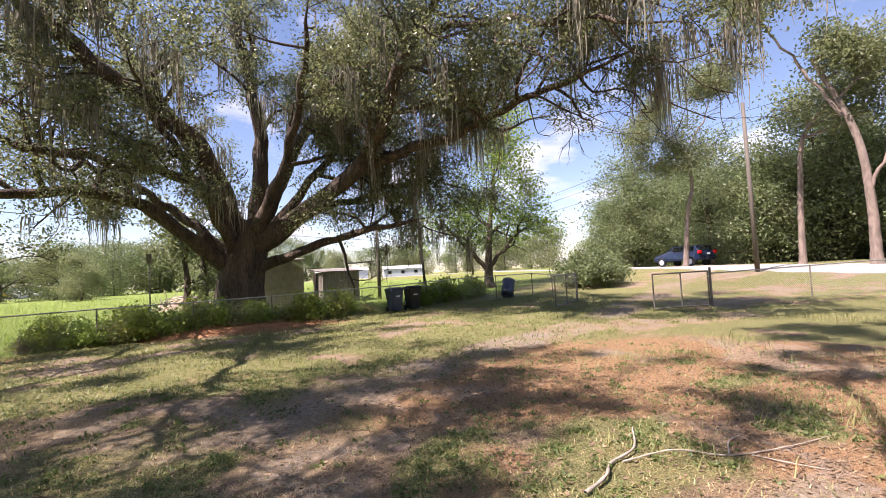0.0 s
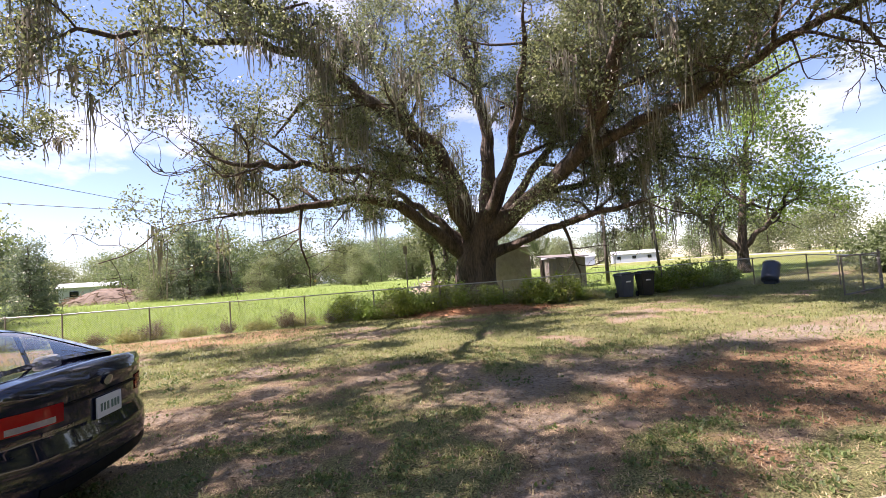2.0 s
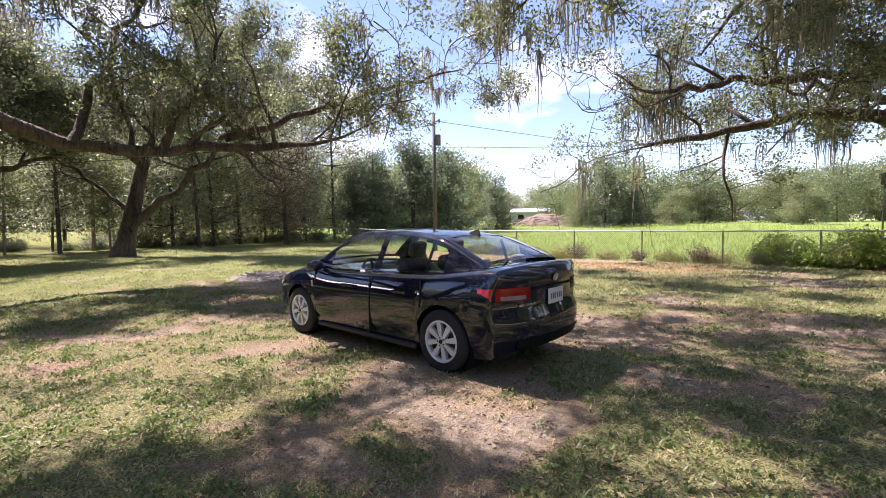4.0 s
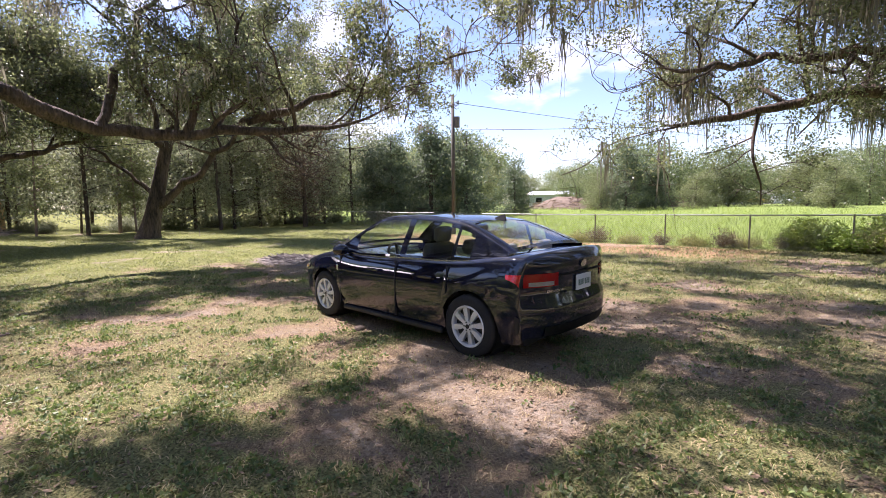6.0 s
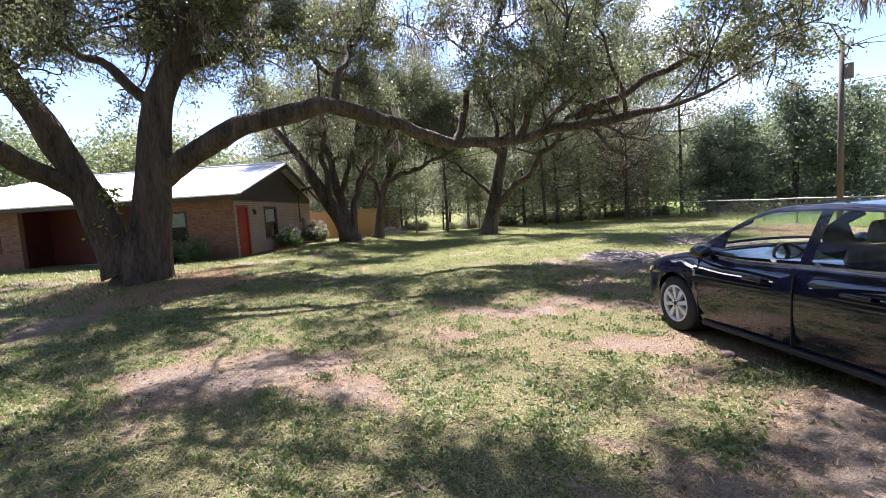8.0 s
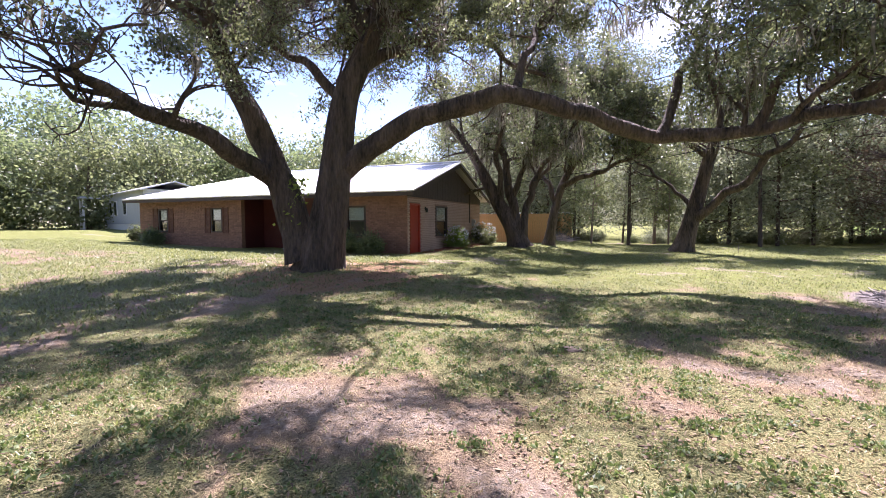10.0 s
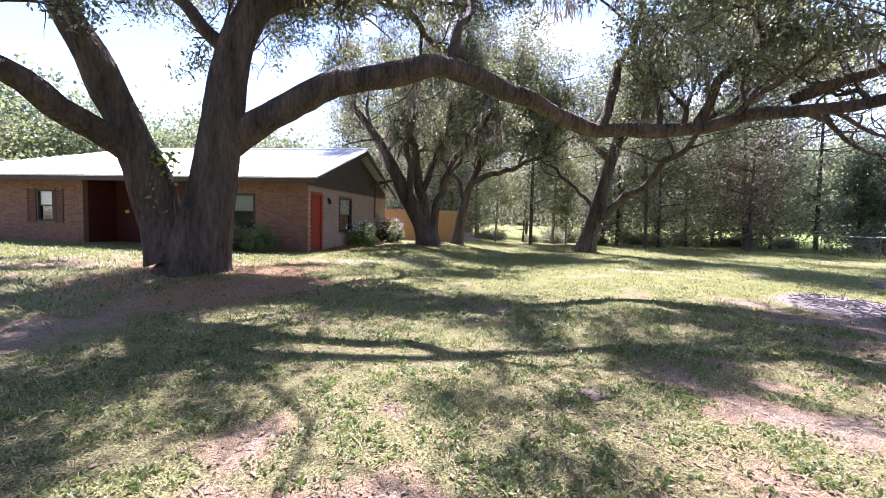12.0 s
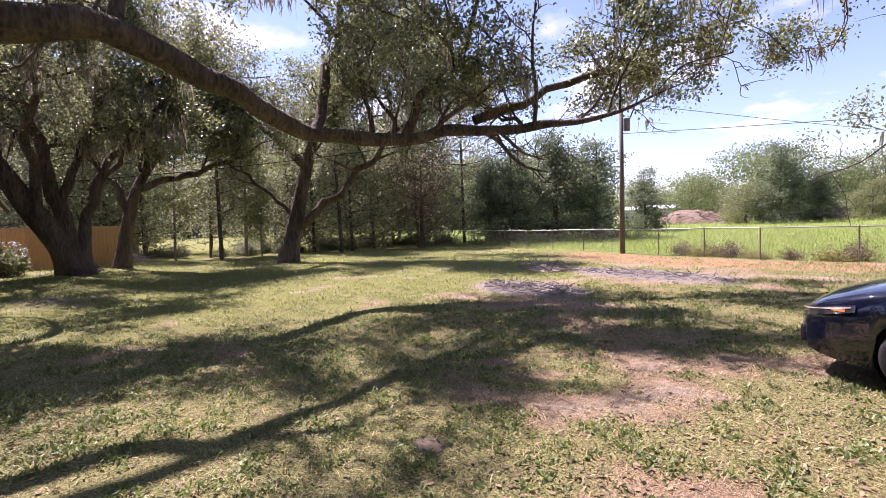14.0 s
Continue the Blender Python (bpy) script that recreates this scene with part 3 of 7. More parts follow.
# the great mossy oak behind the fence
A0 = (0.9, 22.6, ground_z(0.9, 22.6) - 0.1)
def above_view(p):
    return (p[:, 2] > 2.6) & ~((p[:, 0] > 7.0) & (p[:, 2] < 6.8) & (p[:, 1] < 17)) & ~((p[:, 0] < -4.0) & (p[:, 2] < 6.3) & (p[:, 1] < 14.5))
grow_tree("live_oak", A0, [
    ([A0, (0.9, 22.6, 1.4), (1.2, 22.6, 2.8), (1.6, 22.5, 4.3)], 1.05, 0.75, 0),
    ([(1.3, 22.5, 3.0), (3.5, 21.3, 4.6), (5.2, 19.4, 6.0), (6.0, 17.5, 7.8), (6.1, 15.8, 9.3), (6.5, 14.0, 10.3), (6.8, 12.1, 11.1)], 0.48, 0.12, 22),
    ([(1.6, 22.3, 2.3), (4.8, 20.5, 3.4), (6.9, 18.8, 3.8), (7.8, 17.4, 3.9)], 0.26, 0.07, 5),
    ([(5.0, 19.6, 5.9), (7.1, 17.6, 6.7), (8.5, 16.4, 7.0), (9.6, 13.8, 7.5), (10.8, 11.4, 7.8), (11.1, 9.5, 7.9)], 0.27, 0.06, 21),
    ([(0.9, 22.6, 3.4), (-0.4, 21.1, 7.0), (-2.8, 18.9, 8.6), (-4.2, 16.6, 9.3), (-4.8, 14.3, 9.5), (-5.4, 11.9, 9.4)], 0.5, 0.09, 13),
    ([(0.4, 22.5, 2.4), (-2.3, 21.0, 4.7), (-4.2, 19.7, 5.0), (-5.5, 18.8, 4.7), (-7.3, 16.5, 4.2), (-7.9, 15.1, 3.9)], 0.34, 0.06, 9),
    ([(1.6, 22.5, 3.8), (1.9, 22.0, 7.9), (1.1, 21.1, 12.0), (0.7, 20.1, 15.0)], 0.42, 0.10, 9),
    ([(1.8, 22.5, 4.0), (4.0, 22.7, 8.8), (6.3, 23.2, 12.0), (9.0, 23.3, 14.0)], 0.36, 0.08, 8),
    ([(-0.6, 21.3, 6.9), (-2.9, 21.9, 11.0), (-4.2, 22.7, 14.0)], 0.28, 0.08, 7),
    ([(0.0, 21.6, 5.8), (-5.0, 17.4, 5.9), (-6.0, 14.3, 5.3), (-6.4, 11.9, 5.0)], 0.2, 0.05, 8),
    ([(6.3, 14.8, 9.8), (7.1, 12.5, 9.2), (8.1, 10.5, 8.4), (8.9, 8.3, 7.4), (9.4, 7.1, 6.8)], 0.15, 0.04, 7),
    ([(-4.4, 15.8, 9.4), (-7.0, 13.5, 9.0), (-8.5, 11.5, 8.2), (-9.2, 10.2, 7.2)], 0.15, 0.04, 7),
    ([(2.2, 21.9, 3.9), (4.0, 21.6, 6.2), (5.8, 20.8, 8.6), (7.6, 19.6, 10.4)], 0.26, 0.06, 14),
    ([(1.4, 22.2, 3.6), (2.6, 20.2, 6.4), (3.0, 17.6, 9.0), (2.8, 15.0, 10.8)], 0.28, 0.06, 10),
    ([(0.7, 22.3, 3.2), (-0.6, 20.0, 5.6), (-1.6, 17.5, 7.2), (-2.0, 15.0, 8.0)], 0.24, 0.05, 9),
    ([(0.5, 22.5, 3.0), (-2.0, 22.6, 5.2), (-4.8, 22.4, 6.8), (-7.4, 21.6, 7.4)], 0.24, 0.05, 8),
    ([(3.4, 21.4, 4.5), (5.6, 21.4, 5.2), (8.2, 20.6, 6.0), (10.4, 19.4, 6.4)], 0.2, 0.05, 15),
    ([(-5.0, 13.2, 9.4), (-6.0, 10.0, 9.8), (-6.6, 7.0, 9.6), (-6.6, 4.6, 9.3)], 0.13, 0.04, 10),
    ([(1.2, 22.8, 3.6), (0.2, 26.5, 7.5), (-1.0, 29.5, 10.0)], 0.3, 0.07, 5),
], 5, "huge spreading live oak hung with grey Spanish moss", leaf_size=0.105, per=32, spread=0.25, reach=3.4, sub=5, twigs=4, moss=0.09, moss_len=1.45,
    flare=1.5, lift=0.12, clear=above_view, gaps=0.34)

# the forked oak in front of the house
B0 = (-12.55, -7.9, ground_z(-12.55, -7.9) - 0.1)
oak_b = grow_tree("live_oak", B0, [
    ([B0, (-12.55, -7.75, 1.0), (-12.65, -7.6, 1.9), (-12.75, -7.4, 3.2), (-12.9, -7.2, 4.9), (-13.2, -6.7, 6.3), (-13.5, -6.3, 7.7), (-13.8, -5.6, 9.5)], 0.57, 0.16, 8, (0.6, 0.3)),
    ([(-12.4, -8.3, 0.5), (-12.25, -8.8, 2.4), (-11.8, -9.2, 4.0), (-11.2, -9.6, 5.4), (-10.7, -9.6, 6.5), (-10.2, -9.4, 7.8)], 0.48, 0.14, 8, (0.6, 0.3)),
    ([(-12.75, -7.4, 2.9), (-13.2, -6.0, 3.9), (-13.6, -4.5, 4.5), (-14.0, -2.8, 4.75), (-14.6, -1.4, 4.35), (-15.4, 0.7, 3.7), (-14.8, 2.5, 3.65),
      (-14.1, 3.7, 3.75), (-12.8, 5.6, 3.8), (-11.9, 6.5, 4.0), (-10.9, 7.5, 4.5)], 0.34, 0.06, 13, (0.58, 0.75)),
    ([(-14.8, 2.6, 3.7), (-14.3, 3.1, 4.8), (-13.7, 3.6, 5.6), (-13.1, 3.9, 6.8)], 0.13, 0.05, 7),
    ([(-12.1, -9.0, 2.7), (-10.4, -9.3, 3.5), (-9.2, -9.4, 3.8), (-8.0, -9.2, 4.0), (-6.9, -9.3, 4.3)], 0.28, 0.09, 6, (0.5, 0.4)),
    ([(-13.1, -7.3, 4.8), (-13.2, -9.1, 6.3), (-13.4, -10.5, 7.1), (-13.3, -12.0, 8.1)], 0.17, 0.05, 6),
    ([(-13.1, -6.9, 5.7), (-15.4, -5.5, 7.3), (-17.8, -4.7, 7.6), (-19.2, -3.6, 7.0), (-20.5, -1.6, 6.6)], 0.2, 0.05, 9),
    ([(-13.3, -6.5, 6.8), (-14.0, -3.0, 8.2), (-14.8, 0.5, 8.6), (-14.5, 3.5, 8.3)], 0.18, 0.05, 7),
    # thin limbs above the view, added to throw dappled shade on the yard
    ([(-13.4, -6.4, 7.0), (-11.6, -6.0, 8.4), (-10.4, -4.0, 8.9), (-8.4, -3.2, 9.0), (-7.6, -1.4, 9.5), (-6.0, -0.5, 9.4)], 0.04, 0.02, 8, (0.1, 0.3)),
    ([(-10.6, -9.5, 6.8), (-8.9, -9.1, 7.6), (-7.6, -7.2, 8.3), (-5.4, -7.0, 8.7), (-4.4, -5.4, 9.0), (-2.5, -5.0, 9.0)], 0.04, 0.02, 8, (0.1, 0.3)),
    ([(-13.5, -6.2, 7.6), (-12.6, -3.6, 9.0), (-10.2, -2.6, 9.8), (-8.6, 0.2, 10.3), (-5.6, 0.4, 10.8), (-2.5, 1.6, 10.6)], 0.04, 0.02, 6, (0.1, 0.3)),
    ([(-8.6, 0.2, 10.3), (-7.0, 3.0, 10.6), (-5.0, 5.5, 10.8), (-2.5, 7.5, 10.6)], 0.05, 0.02, 13, (0.1, 0.2)),
    ([(-5.6, 0.4, 10.8), (-3.2, -1.2, 11.0), (-0.5, -1.8, 11.0), (2.0, -1.0, 10.8)], 0.05, 0.02, 13, (0.1, 0.2)),
    ([(-2.5, 1.6, 10.6), (0.0, 3.0, 10.8), (2.5, 4.2, 10.8), (4.5, 6.0, 10.6)], 0.05, 0.02, 13, (0.1, 0.2)),
    ([(-10.2, -2.6, 9.8), (-9.5, 1.0, 10.2), (-9.8, 4.5, 10.4), (-8.5, 8.0, 10.4)], 0.05, 0.02, 13, (0.1, 0.2)),
    ([(-7.0, 3.0, 10.6), (-5.8, 3.6, 10.9), (-4.6, 4.6, 10.9), (-4.0, 6.0, 10.8)], 0.04, 0.02, 9, (0.1, 0.2)),
    ([(-10.2, -2.6, 9.8), (-9.6, -4.5, 10.4), (-8.6, -6.4, 10.6), (-7.0, -7.5, 10.6)], 0.05, 0.02, 10, (0.1, 0.2)),
    ([(-15.3, 0.6, 3.7), (-16.2, 1.4, 6.0), (-17.2, 2.2, 8.0), (-17.6, 3.2, 9.6)], 0.14, 0.04, 9, (0.45, 0.3)),
    ([(-14.0, -2.8, 4.75), (-15.0, -2.6, 6.6), (-16.4, -1.8, 8.2)], 0.13, 0.04, 8, (0.4, 0.3)),
    ([(-14.0, 4.0, 4.0), (-13.0, 6.5, 5.0), (-12.0, 9.0, 6.0), (-11.2, 10.8, 6.6)], 0.12, 0.04, 5),
    ([(-13.6, -6.0, 8.2), (-16.0, -7.5, 10.0), (-18.5, -8.5, 11.0)], 0.2, 0.05, 14),
    ([(-13.5, -6.3, 7.7), (-15.5, -9.8, 9.2), (-17.0, -12.5, 9.8)], 0.18, 0.05, 13),
    ([(-13.2, -6.7, 6.4), (-12.0, -7.8, 9.2), (-10.0, -8.2, 11.0)], 0.18, 0.05, 12),
    ([(-11.0, -9.6, 6.0), (-13.0, -10.5, 8.4), (-15.0, -10.5, 10.2)], 0.18, 0.05, 12),
    ([(-10.4, -9.5, 7.2), (-12.0, -11.5, 9.0), (-14.0, -13.5, 9.6)], 0.16, 0.05, 8),
    ([(-13.7, -5.7, 9.2), (-15.5, -2.5, 10.8), (-17.5, 1.5, 11.2)], 0.16, 0.05, 6),
    # extra limbs on the sun side, added to break up the trunk's shadow
    ([(-13.6, -6.1, 8.4), (-15.2, -7.6, 8.6), (-17.2, -8.2, 8.8)], 0.16, 0.05, 16, (0.25, 0.2)),
    ([(-13.3, -6.6, 7.2), (-14.6, -8.4, 7.6), (-16.2, -9.4, 7.8)], 0.14, 0.05, 15, (0.3, 0.2)),
    ([(-13.3, -6.5, 7.0), (-15.0, -6.6, 7.2), (-16.8, -6.4, 7.4)], 0.13, 0.05, 14, (0.3, 0.2)),
], 8, "broad live oak forking near the ground in front of the house", leaf_size=0.092, per=29, spread=0.18, reach=2.5, sub=6, twigs=5, moss=0.05, moss_len=0.5,
    flare=1.32, start=0.42, lift=0.22, gaps=0.485, clear=lambda p: p[:, 2] > np.where(p[:, 1] < -4, 4.6, np.where(p[:, 0] < -11, 4.3, 5.0)))

rng = np.random.RandomState(5)
fern = np.array([(0.30, -0.55, 1.75), (0.36, -0.5, 1.95), (0.33, -0.45, 2.2), (0.28, -0.38, 2.4), (0.4, -0.6, 1.6), (0.42, -0.62, 1.35)])
v, f = scatter_leaves(fern, 45, 0.11, 0.12, rng)
tagged(arrays("fern_clump", v, f, VINE_LEAF, oak_b, "yellow-green fern growing on the trunk"), kind="stuff")
v, f = scatter_leaves(np.array([(-0.75, 2.4, 4.0), (-0.85, 2.75, 4.15)]), 50, 0.09, 0.11, rng)
tagged(arrays("fern_clump", v, f, OAK_LEAF, oak_b, "green fern growing on the long limb"), kind="stuff")

# the leaning oak across the lawn
C0 = (-28.5, 2.5, ground_z(-28.5, 2.5) - 0.1)
grow_tree("live_oak", C0, [
    ([C0, (-28.35, 2.9, 1.8), (-28.2, 3.5, 4.4), (-28.1, 4.3, 7.2), (-27.8, 5.2, 10.2)], 0.45, 0.12, 9),
    ([(-28.4, 2.9, 1.6), (-26.9, 4.7, 3.3), (-25.4, 6.0, 4.9), (-24.0, 6.9, 6.2), (-22.5, 8.0, 7.2)], 0.24, 0.06, 8),
    ([(-28.2, 3.6, 4.7), (-27.0, 0.5, 7.0), (-26.0, -2.0, 8.5)], 0.2, 0.05, 8),
    ([(-28.1, 4.2, 6.8), (-25.5, 6.5, 9.0), (-23.5, 9.0, 10.0)], 0.18, 0.05, 8),
    ([(-28.4, 3.0, 2.2), (-28.8, 1.0, 4.2), (-29.5, -1.0, 5.6)], 0.12, 0.04, 5),
    ([(-28.0, 4.5, 7.6), (-28.5, 8.0, 9.5), (-28.5, 11.0, 10.2)], 0.18, 0.05, 8),
], 13, "leaning live oak standing alone at the end of the lawn", leaf_size=0.12, per=32, spread=0.3, reach=2.9, sub=5, twigs=4, moss=0.06, moss_len=0.7, start=0.42, lift=0.25, gaps=0.27,
    clear=lambda p: p[:, 2] > 4.8)

# the pair of many-stemmed oaks beside the house
D0 = (-25.5, -5.3, ground_z(-25.5, -5.3) - 0.1)
grow_tree("live_oak", D0, [
    ([D0, (-25.45, -5.6, 1.2), (-25.3, -6.4, 2.6), (-24.9, -7.6, 5.0), (-24.5, -8.9, 6.8)], 0.5, 0.12, 8),
    ([(-25.5, -5.25, 0.6), (-25.4, -5.8, 3.3), (-25.3, -6.2, 5.4), (-25.1, -7.0, 7.6), (-25.0, -7.5, 9.5)], 0.32, 0.07, 7),
    ([(-25.5, -5.1, 0.6), (-25.6, -4.8, 2.9), (-25.7, -4.1, 4.3), (-25.8, -2.6, 6.2), (-25.8, -2.1, 8.4)], 0.22, 0.06, 7),
    ([(-25.4, -5.6, 2.9), (-25.0, -4.6, 5.4), (-24.5, -4.0, 8.0)], 0.16, 0.05, 7),
    ([(-25.3, -6.2, 2.6), (-24.0, -6.0, 5.0), (-22.5, -5.2, 7.4), (-21.5, -4.5, 9.0)], 0.18, 0.05, 8),
    ([(-25.6, -4.8, 2.9), (-26.5, -3.4, 5.4), (-26.8, -1.0, 7.0)], 0.15, 0.05, 7),
], 21, "many-stemmed live oak leaning beside the house gable", leaf_size=0.115, per=20, spread=0.28, reach=2.7, sub=6, twigs=4, moss=0.12, moss_len=0.6, start=0.4, gaps=0.42, lift=0.15,
    clear=lambda p: p[:, 2] > 4.7)
D1 = (-28.7, -4.3, ground_z(-28.7, -4.3) - 0.1)
grow_tree("live_oak", D1, [
    ([D1, (-28.7, -4.0, 2.0), (-28.8, -3.4, 4.0), (-28.8, -1.8, 6.5), (-28.8, -0.6, 8.7)], 0.3, 0.08, 7),
    ([(-28.75, -3.6, 3.6), (-27.8, -1.8, 4.1), (-26.7, 0.1, 4.7), (-26.0, 1.5, 5.6)], 0.18, 0.05, 6),
    ([(-28.7, -3.9, 2.6), (-28.9, -5.2, 5.5), (-29.2, -6.0, 8.0)], 0.16, 0.05, 8),
    ([(-28.8, -3.4, 4.0), (-27.4, -2.6, 6.4), (-26.2, -1.2, 8.2)], 0.14, 0.04, 7),
], 22, "slim live oak with crooked branches beside the tan shed", leaf_size=0.115, per=20, spread=0.28, reach=2.7, sub=6, twigs=4, moss=0.1, moss_len=0.6, start=0.4, gaps=0.42, lift=0.15,
    clear=lambda p: p[:, 2] > 4.7)

# the young tree by the road
T0 = (15.6, 25.6, ground_z(15.6, 25.6) - 0.1)
grow_tree("young_oak", T0, [
    ([T0, (15.6, 25.6, 1.7), (15.7, 25.5, 3.5), (16.0, 25.4, 6.0), (16.3, 25.2, 8.6)], 0.3, 0.06, 10),
    ([(15.6, 25.6, 1.6), (14.2, 26.2, 3.4), (12.8, 26.6, 5.0)], 0.2, 0.05, 7),
    ([(15.6, 25.6, 1.8), (17.2, 25.0, 3.6), (18.2, 24.4, 5.6)], 0.17, 0.05, 7),
], 31, "young bright green oak with a low fork beside the road", leaf=BRIGHT_LEAF, leaf_size=0.17, per=15, spread=0.42, reach=3.1, sub=5, twigs=4, start=0.3, gaps=0.36, clear=lambda p: p[:, 2] > 3.3)


def plain_tree(name, seed, tall, wide, label, leaf, bark=BARK, bare=0.3, size=0.30, n=26, per=30, radius=0.2, cone=False, spread=0.6):
    """A woodland tree at the origin: a trunk, boughs, and a crown of loose clumps."""
    rng = np.random.RandomState(seed)
    top = thing(name, pose(0, 0, 0), label, "tree")
    lean = rng.randn(2) * 0.04 * tall
    line = smooth_line([(0, 0, -0.3), (lean[0] * 0.3, lean[1] * 0.3, tall * 0.35), (lean[0], lean[1], tall * 0.95)], 1.0)
    rad = np.linspace(radius, 0.04, len(line))
    arrays("trunk", *tube(line, rad, 8, 0.1, rng), bark, top, smooth=True)
    wood, tips = Heap(), []
    for k in range(n):
        t = bare + (0.97 - bare) * (k + rng.rand()) / n
        p = line[min(int(t * len(line)), len(line) - 1)]
        u = (t - bare) / (1 - bare)
        w = wide * ((1 - u) ** 0.8 + 0.08 if cone else (0.35 + 1.0 * math.sin(math.pi * min(1, u * 0.85 + 0.12)))) * (0.6 + 0.6 * rng.rand())
        a = rng.rand() * 2 * math.pi
        q = p + np.array([math.cos(a) * w, math.sin(a) * w, (0.05 if cone else 0.32) * w])
        mid = (p + q) / 2 + rng.randn(3) * 0.12 * w
        bl = smooth_line([p, mid, q], 0.8)
        wood.add(*tube(bl, np.linspace(0.05, 0.012, len(bl)), 4))
        m = 3 + int(4 * w / wide)
        for s in range(m):
            f = 0.35 + 0.7 * (s + rng.rand()) / m
            tips.append(p + (q - p) * f + rng.randn(3) * 0.22 * wide * [1, 1, 0.6])
    tagged(wood.make("branchwork", bark, top, smooth=True), kind="stuff")
    v, f = scatter_leaves(np.array(tips), per, spread, size, rng)
    tagged(arrays("crown", v, f, leaf, top), kind="stuff")
    return top


def shrub(name, seed, tall, wide, label, leaf, n=40, per=30, size=0.12, spread=0.16):
    """A loose bush at the origin: thin stems and leaf clumps."""
    rng = np.random.RandomState(seed)
    top = thing(name, pose(0, 0, 0), label, "shrub")
    wood, tips = Heap(), []
    for k in range(n):
        a, r = rng.rand() * 2 * math.pi, wide * rng.rand() ** 0.6
        q = np.array([math.cos(a) * r, math.sin(a) * r, tall * (0.25 + 0.75 * rng.rand()) * (1 - 0.45 * (r / wide) ** 2)])
        bl = smooth_line([(q[0] * 0.15, q[1] * 0.15, -0.05), q * [0.6, 0.6, 0.55], q], 0.25)
        wood.add(*tube(bl, np.linspace(0.012, 0.004, len(bl)), 3))
        tips += [q, q * [0.85, 0.85, 0.75], q * [0.7, 0.7, 0.5]]
    wood.make("stems", TWIG, top)
    v, f = scatter_leaves(np.array(tips), per, spread, size, rng)
    tagged(arrays("foliage", v, f, leaf, top), kind="stuff")
    return top


def settle(x, y, turn=0.0, s=1.0, sz=None, sink=0.0):
    """A pose on the ground, turned and scaled."""
    return pose(x, y, ground_z(x, y) - sink, 0, 0, turn) @ Matrix.Diagonal((s, s, sz or s, 1))


def stand(kinds, spots, seed, group=""):
    """Plant trees: the first of each kind is moved, the rest are copies."""
    rng = random.Random(seed)
    used = set()
    for i, (x, y, s) in enumerate(spots):
        k = kinds[i % len(kinds)]
        m = settle(x, y, rng.uniform(0, 360), s, s * rng.uniform(0.9, 1.12))
        if group:
            tagged(k, group=group)
        if k.name not in used:
            used.add(k.name)
            k.matrix_world = m
            k.scale = (1, 1, 1)
            k.matrix_world = m
            base_scale[k.name] = k.scale.copy()
        else:
            sc = base_scale[k.name]
            copy_thing(k, m @ Matrix.Diagonal((1 / sc.x, 1 / sc.y, 1 / sc.z, 1)))


base_scale = {}
rnd = random.Random(4)
WG = "woodland trees"
# west woods behind the lawn
west_kinds = [plain_tree("woodland_tree", 41, 11.5, 2.3, "slender woodland oak at the lawn's edge", HAZE_LEAF, bare=0.08, size=0.21, n=34, per=34, radius=0.13, spread=0.5),
              plain_tree("woodland_tree", 42, 13.0, 2.6, "tall woodland tree with dense foliage", HAZE_LEAF, bare=0.12, size=0.21, n=36, per=34, radius=0.13, spread=0.5),
              plain_tree("woodland_tree", 43, 10.0, 2.0, "thin woodland tree with patchy leaves", WOOD_LEAF, bare=0.06, size=0.2, n=30, per=30, radius=0.13, spread=0.45),
              plain_tree("woodland_tree", 44, 12.0, 2.4, "dark leafy woodland tree", HAZE_LEAF, bare=0.12, size=0.21, n=36, per=34, radius=0.13, spread=0.5)]
spots = []
for row, (dx, n) in enumerate(((0, 13), (4, 12), (9, 11))):
    for i in range(n):
        y = -14 + 34 * (i + rnd.random() * 0.8) / n
        if row < 2 and -4 < y < 4.5:
            continue
        spots.append((-35.5 - dx - rnd.random() * 2.5 - 0.05 * abs(y), y, 0.8 + 0.3 * rnd.random()))
stand(west_kinds, spots, 1, WG)
slim = [plain_tree("slim_tree", 46, 12.0, 1.6, "slim bare-stemmed tree at the edge of the woods", HAZE_LEAF, bare=0.26, size=0.2, n=26, per=30, radius=0.13, spread=0.45),
        plain_tree("slim_tree", 47, 10.5, 1.4, "slim pale-stemmed tree at the edge of the woods", WOOD_LEAF, BARK_LIGHT, bare=0.22, size=0.2, n=24, per=30, radius=0.11, spread=0.45)]
spots = [(-34.2 - 5.5 * rnd.random(), -3.5 + 20.5 * rnd.random(), 0.6 + 0.5 * rnd.random()) for i in range(7)]
stand(slim, spots, 7, "slim trees along the lawn")
russet = plain_tree("woodland_tree", 45, 6.6, 2.0, "russet dying tree among the woods", RUSSET_LEAF, bare=0.25, size=0.15, n=26, per=34, spread=0.5)
russet.matrix_world = settle(-34.3, 13.2, 30)
under = [shrub("undergrowth_bush", 51, 1.5, 1.5, "dark undergrowth at the foot of the woods", HAZE_LEAF, 40, 40, 0.14, 0.25),
         shrub("undergrowth_bush", 52, 1.2, 1.4, "sunlit undergrowth at the foot of the woods", WOOD_LEAF, 40, 40, 0.14, 0.25)]
spots = [(-38.0 - 2.5 * rnd.random(), -9 + 28 * (i + rnd.random()) / 18, 0.45 + 0.45 * rnd.random()) for i in range(18)]
stand(under, spots, 2, "undergrowth")
